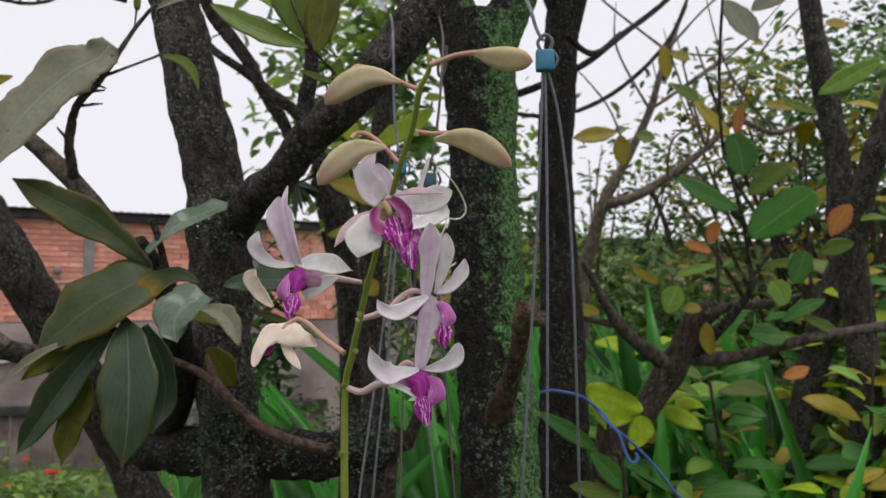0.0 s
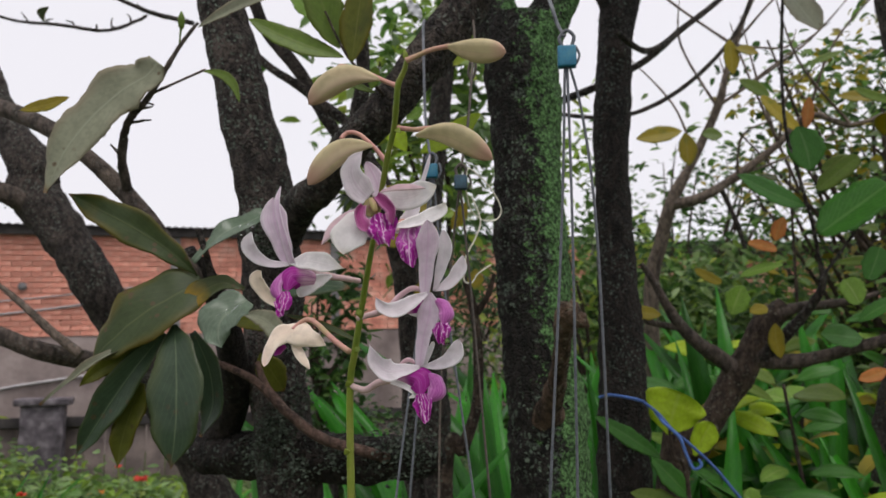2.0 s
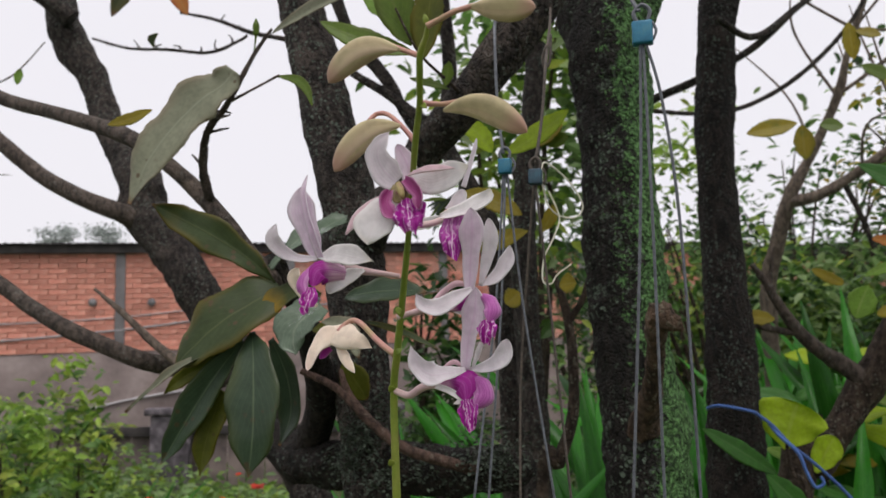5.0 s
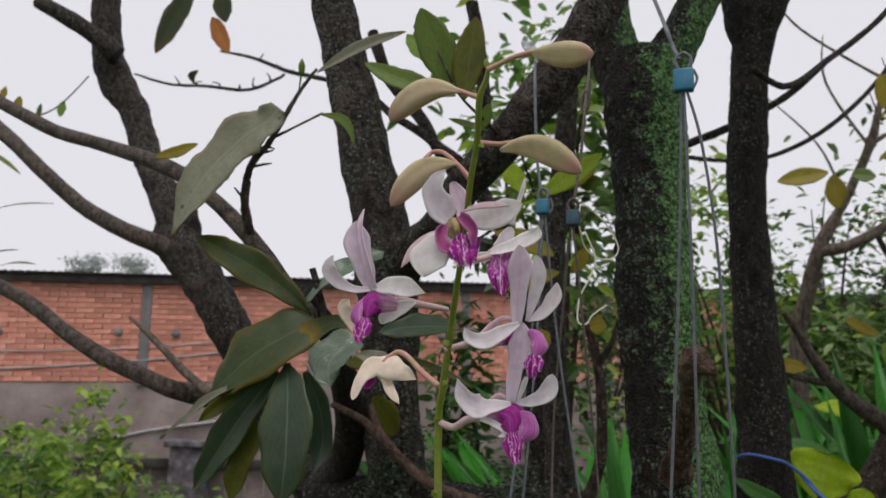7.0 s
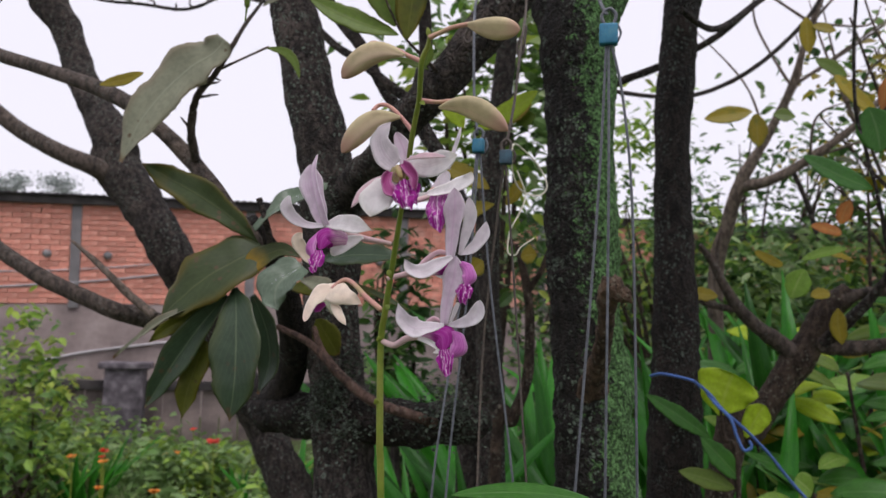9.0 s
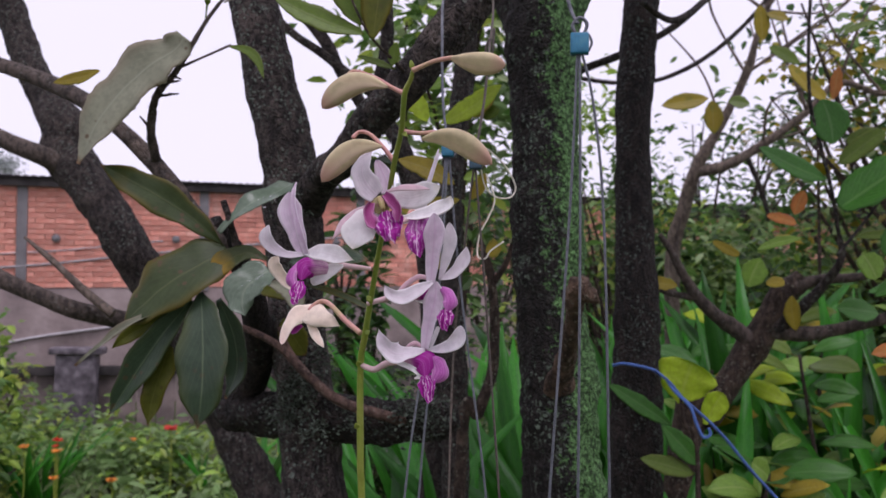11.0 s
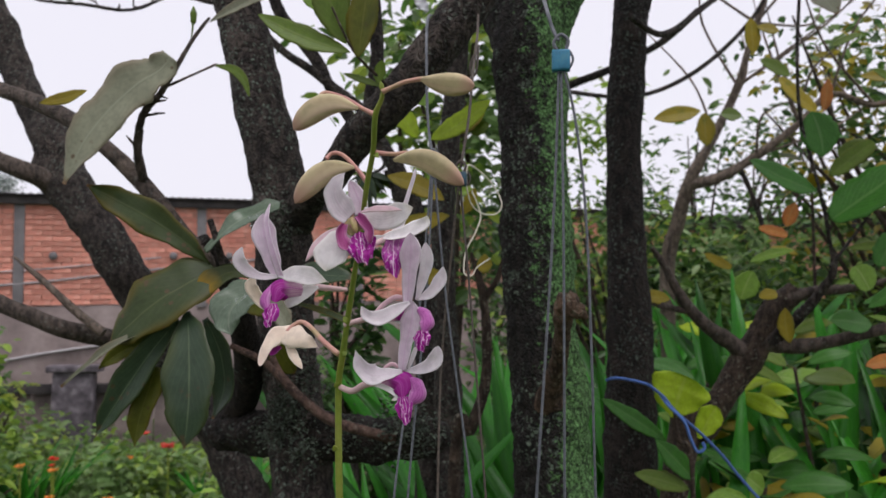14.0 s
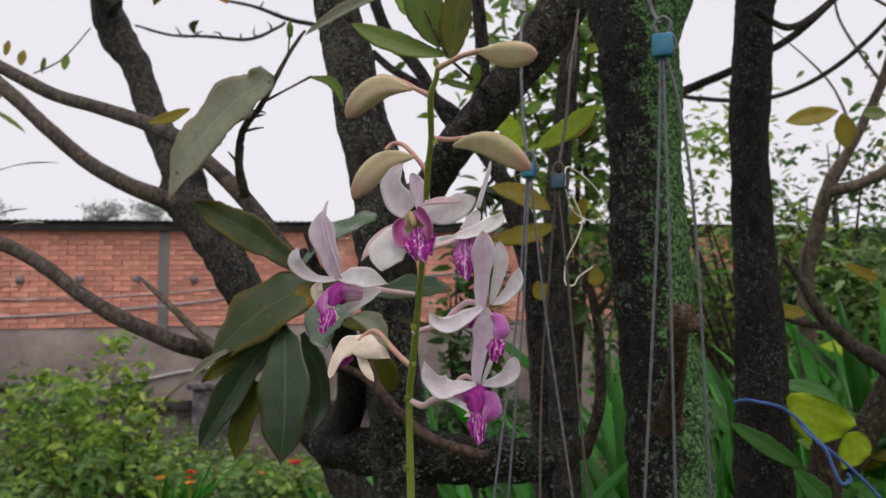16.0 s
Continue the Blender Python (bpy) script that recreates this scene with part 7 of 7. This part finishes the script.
for i, (q, sz, n) in enumerate((((0.2304, 5.6), (0.5, 0.5, 0.95), 6400), ((0.7454, 5.2), (0.6, 0.5, 0.93), 7200), ((0.9901, 4.6), (0.6, 0.5, 0.84), 6400))):
    shrub("shrub", (q[0], q[1], 0), sz, n, 0.075, (FOL_DARK, FOL_MID, FOL_HERB, FOL_LIGHT), 61 + i, G1, clumps=40, tight=0.2)
# open tree crowns against the sky
OPEN = "open tree crown with small green and yellow leaves"
shrub("fruit_tree", (1.9, 4.4, 0), (0.95, 0.6, 0.75), 1500, 0.07, (FOL_MID, FOL_DARK, FOL_YELLOW), 21, OPEN, stems=18, lift=1.5, tight=0.11, clumps=34)
shrub("fruit_tree", (3.1, 5.0, 0), (0.95, 0.9, 1.25), 11000, 0.07, (FOL_DARK, FOL_MID, FOL_DARK), 22, "tall dense green tree crown behind the garden", stems=13, lift=1.45, tight=0.17, clumps=44)
shrub("fruit_tree", (0.25, 4.6, 0), (0.45, 0.5, 0.75), 800, 0.07, (FOL_MID, FOL_LIGHT), 23, "thin tree crown with light green leaves", stems=9, lift=1.2, tight=0.14, clumps=18)
shrub("fruit_tree", (1.15, 6.2, 0), (0.9, 0.8, 0.7), 1000, 0.075, (FOL_DARK, FOL_MID), 24, "open tree crown with small green leaves", stems=18, lift=1.6, tight=0.12, clumps=30)
shrub("conifer", (-0.55, 6.5, 0), (0.45, 0.45, 0.55), 1300, 0.12, (FOL_DARK,), 25, "dark green bush rising before the wall", lift=1.3, aspect=0.2)
shrub("fruit_tree", (-0.46, 3.6, 0), (0.40, 0.4, 0.80), 1500, 0.09, (FOL_HERB, FOL_MID, FOL_LIGHT), 26, "thin tree crown with light green leaves", stems=5, lift=1.5, tight=0.26)
shrub("fruit_tree", (1.75, 3.6, 0), (0.95, 0.5, 0.52), 1900, 0.06, (FOL_MID, FOL_HERB, FOL_YELLOW, FOL_DARK), 27, OPEN, stems=20, lift=1.75, tight=0.11, clumps=36)
# unseen leaf canopy, added above the trunks to shade what stands below
shrub("unseen_shade_crown", (0.1, 1.4, 2.3), (0.8, 0.5, 0.22), 1300, 0.13, (FOL_MID, FOL_DARK), 51, "unseen leafy crown added above the trunks to shade them", lift=0.50, clumps=24, stems=3)
# left garden
LG = "loose light green shrub before the fence"
shrub("shrub", (-3.62, 4.4, 0), (0.42, 0.35, 0.62), 900, 0.085, (FOL_LIGHT, FOL_LIGHT, FOL_MID), 31, LG, lift=0.12, clumps=40, tight=0.085, stems=14)
shrub("shrub", (-3.25, 3.9, 0), (0.32, 0.4, 0.42), 560, 0.08, (FOL_LIGHT, FOL_MID), 32, LG, clumps=28, tight=0.10, stems=11)
shrub("shrub", (-4.3, 4.6, 0), (0.45, 0.4, 0.56), 900, 0.085, (FOL_LIGHT, FOL_MID, FOL_LIGHT), 33, LG, clumps=36, tight=0.09, stems=12)
shrub("shrub", (-5.1, 5.2, 0), (0.6, 0.5, 0.55), 900, 0.085, (FOL_LIGHT, FOL_MID), 34, LG, clumps=32, tight=0.11, stems=9)
for i in range(26):
    x, y = rng.uniform(-4.6, -0.6), rng.uniform(3.4, 6.2)
    hh = rng.uniform(0.15, 0.29)
    shrub("herb", (x, y, 0), (0.26, 0.26, hh), 280, 0.09, (FOL_HERB, FOL_HERB, FOL_LIGHT), 400 + i, "low leafy bedding plant", stems=3)
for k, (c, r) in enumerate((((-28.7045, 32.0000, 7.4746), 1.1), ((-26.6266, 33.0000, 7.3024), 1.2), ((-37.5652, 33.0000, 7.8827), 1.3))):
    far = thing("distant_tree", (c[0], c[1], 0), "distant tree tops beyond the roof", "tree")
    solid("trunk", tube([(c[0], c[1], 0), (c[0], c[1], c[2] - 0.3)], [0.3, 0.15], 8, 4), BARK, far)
    solid("crown", scatter_leaves(crown_spots(c, (r, 0.8, 0.5), 700, 71 + k, 12, 0.3), 0.2, 72 + k), FOL_HAZE, far, smooth=False)


def bloom(at, r, mat, label, seed):
    rng = random.Random(seed)
    b = thing("bed_flower", at, label, "flower", "bedding flowers")
    x, y, z = at
    solid("stalk", tube([(x, y, 0), (x + 0.01, y, z * 0.6), (x, y, z)], 0.004, 6, 4), STEM, b)
    for k in range(7):
        a = 6.283 * k / 7 + rng.random()
        t = Vector((math.cos(a) * r, math.sin(a) * r * 0.7, rng.uniform(0.1, 0.6) * r)) + Vector(at)
        solid("petal", blade(at, t, r * 0.9, facing=(0, -0.4, 1), bend=0.1, nu=5, nv=2), mat, b)
    return b


bloom((-2.3, 4.5, 0.563), 0.045, RED_PETAL, "bright red bedding flower on a stalk", 1)
for i in range(12):
    bloom((rng.uniform(-3.4, -0.9), rng.uniform(3.8, 5.4), rng.uniform(0.36, 0.52)), rng.uniform(0.02, 0.035), ORANGE_PETAL if i % 3 else RED_PETAL, "small orange bedding flower" if i % 3 else "small red bedding flower", 10 + i)

grass = [(rng.uniform(-7, 4), rng.uniform(1.6, 7.4), 0.0) for _ in range(9000)]


def grass_blades(spots):
    r = random.Random(4)
    V, F = [], []
    for p in spots:
        p = Vector(p)
        h, a = r.uniform(0.06, 0.2), r.uniform(0, 6.283)
        s = Vector((math.cos(a), math.sin(a), 0)) * 0.004
        d = Vector((r.gauss(0, 0.4), r.gauss(0, 0.4), 1)) * h
        k = len(V)
        V += [p - s, p + s, p + d * 0.6 + s * 0.7, p + d * 0.6 - s * 0.7, p + d + Vector((d.x, d.y, -0.1 * h)) * 0.4]
        F += [(k, k + 1, k + 2, k + 3), (k + 3, k + 2, k + 4)]
    return V, F, None


tagged(solid("grass", grass_blades(grass), FOL_MID, smooth=False), "short grass and weeds on the garden floor", "grass", kind="stuff")

# ---- bricks of the wall, one by one where the view lingers ----
BW, BH, GAP = 0.21, 0.056, 0.010
brick_me = bpy.data.meshes.new("brick")
bv, bf, _ = box((0.0, 0.0, 0.0), (BW, 0.03, BH))
brick_me.from_pydata(bv, [], bf)
brick_me.materials.append(BRICK)
courses = int((ROOF_Z - BRICK_Z0) / (BH + GAP))
rest = []
count = 0
brng = random.Random(77)
for j in range(courses):
    z = BRICK_Z0 + 0.006 + j * (BH + GAP)
    x = WALL_LO + 0.02 + (0.11 if j % 2 else 0.0)
    while x < WALL_HI - 0.25:
        dy = brng.uniform(-0.004, 0.004)
        if WALL_X - 2.3 < x < WALL_X + 1.2 and count < 300 and j < 20:
            o = new("brick", brick_me)
            o.parent = wall
            o.location = Vector((x + brng.uniform(-.003, .003), WALL_Y - 0.012 + dy, z)) - wall.location
            o.rotation_euler = (0, brng.uniform(-0.012, 0.012), 0)
            count += 1
        else:
            rest.append(box((x, WALL_Y - 0.012 + dy, z), (x + BW, WALL_Y + 0.016, z + BH)))
        x += BW + GAP
tagged(solid("brickwork", join(rest), BRICK_STUFF, wall, smooth=False), "rest of the brick courses", kind="stuff")
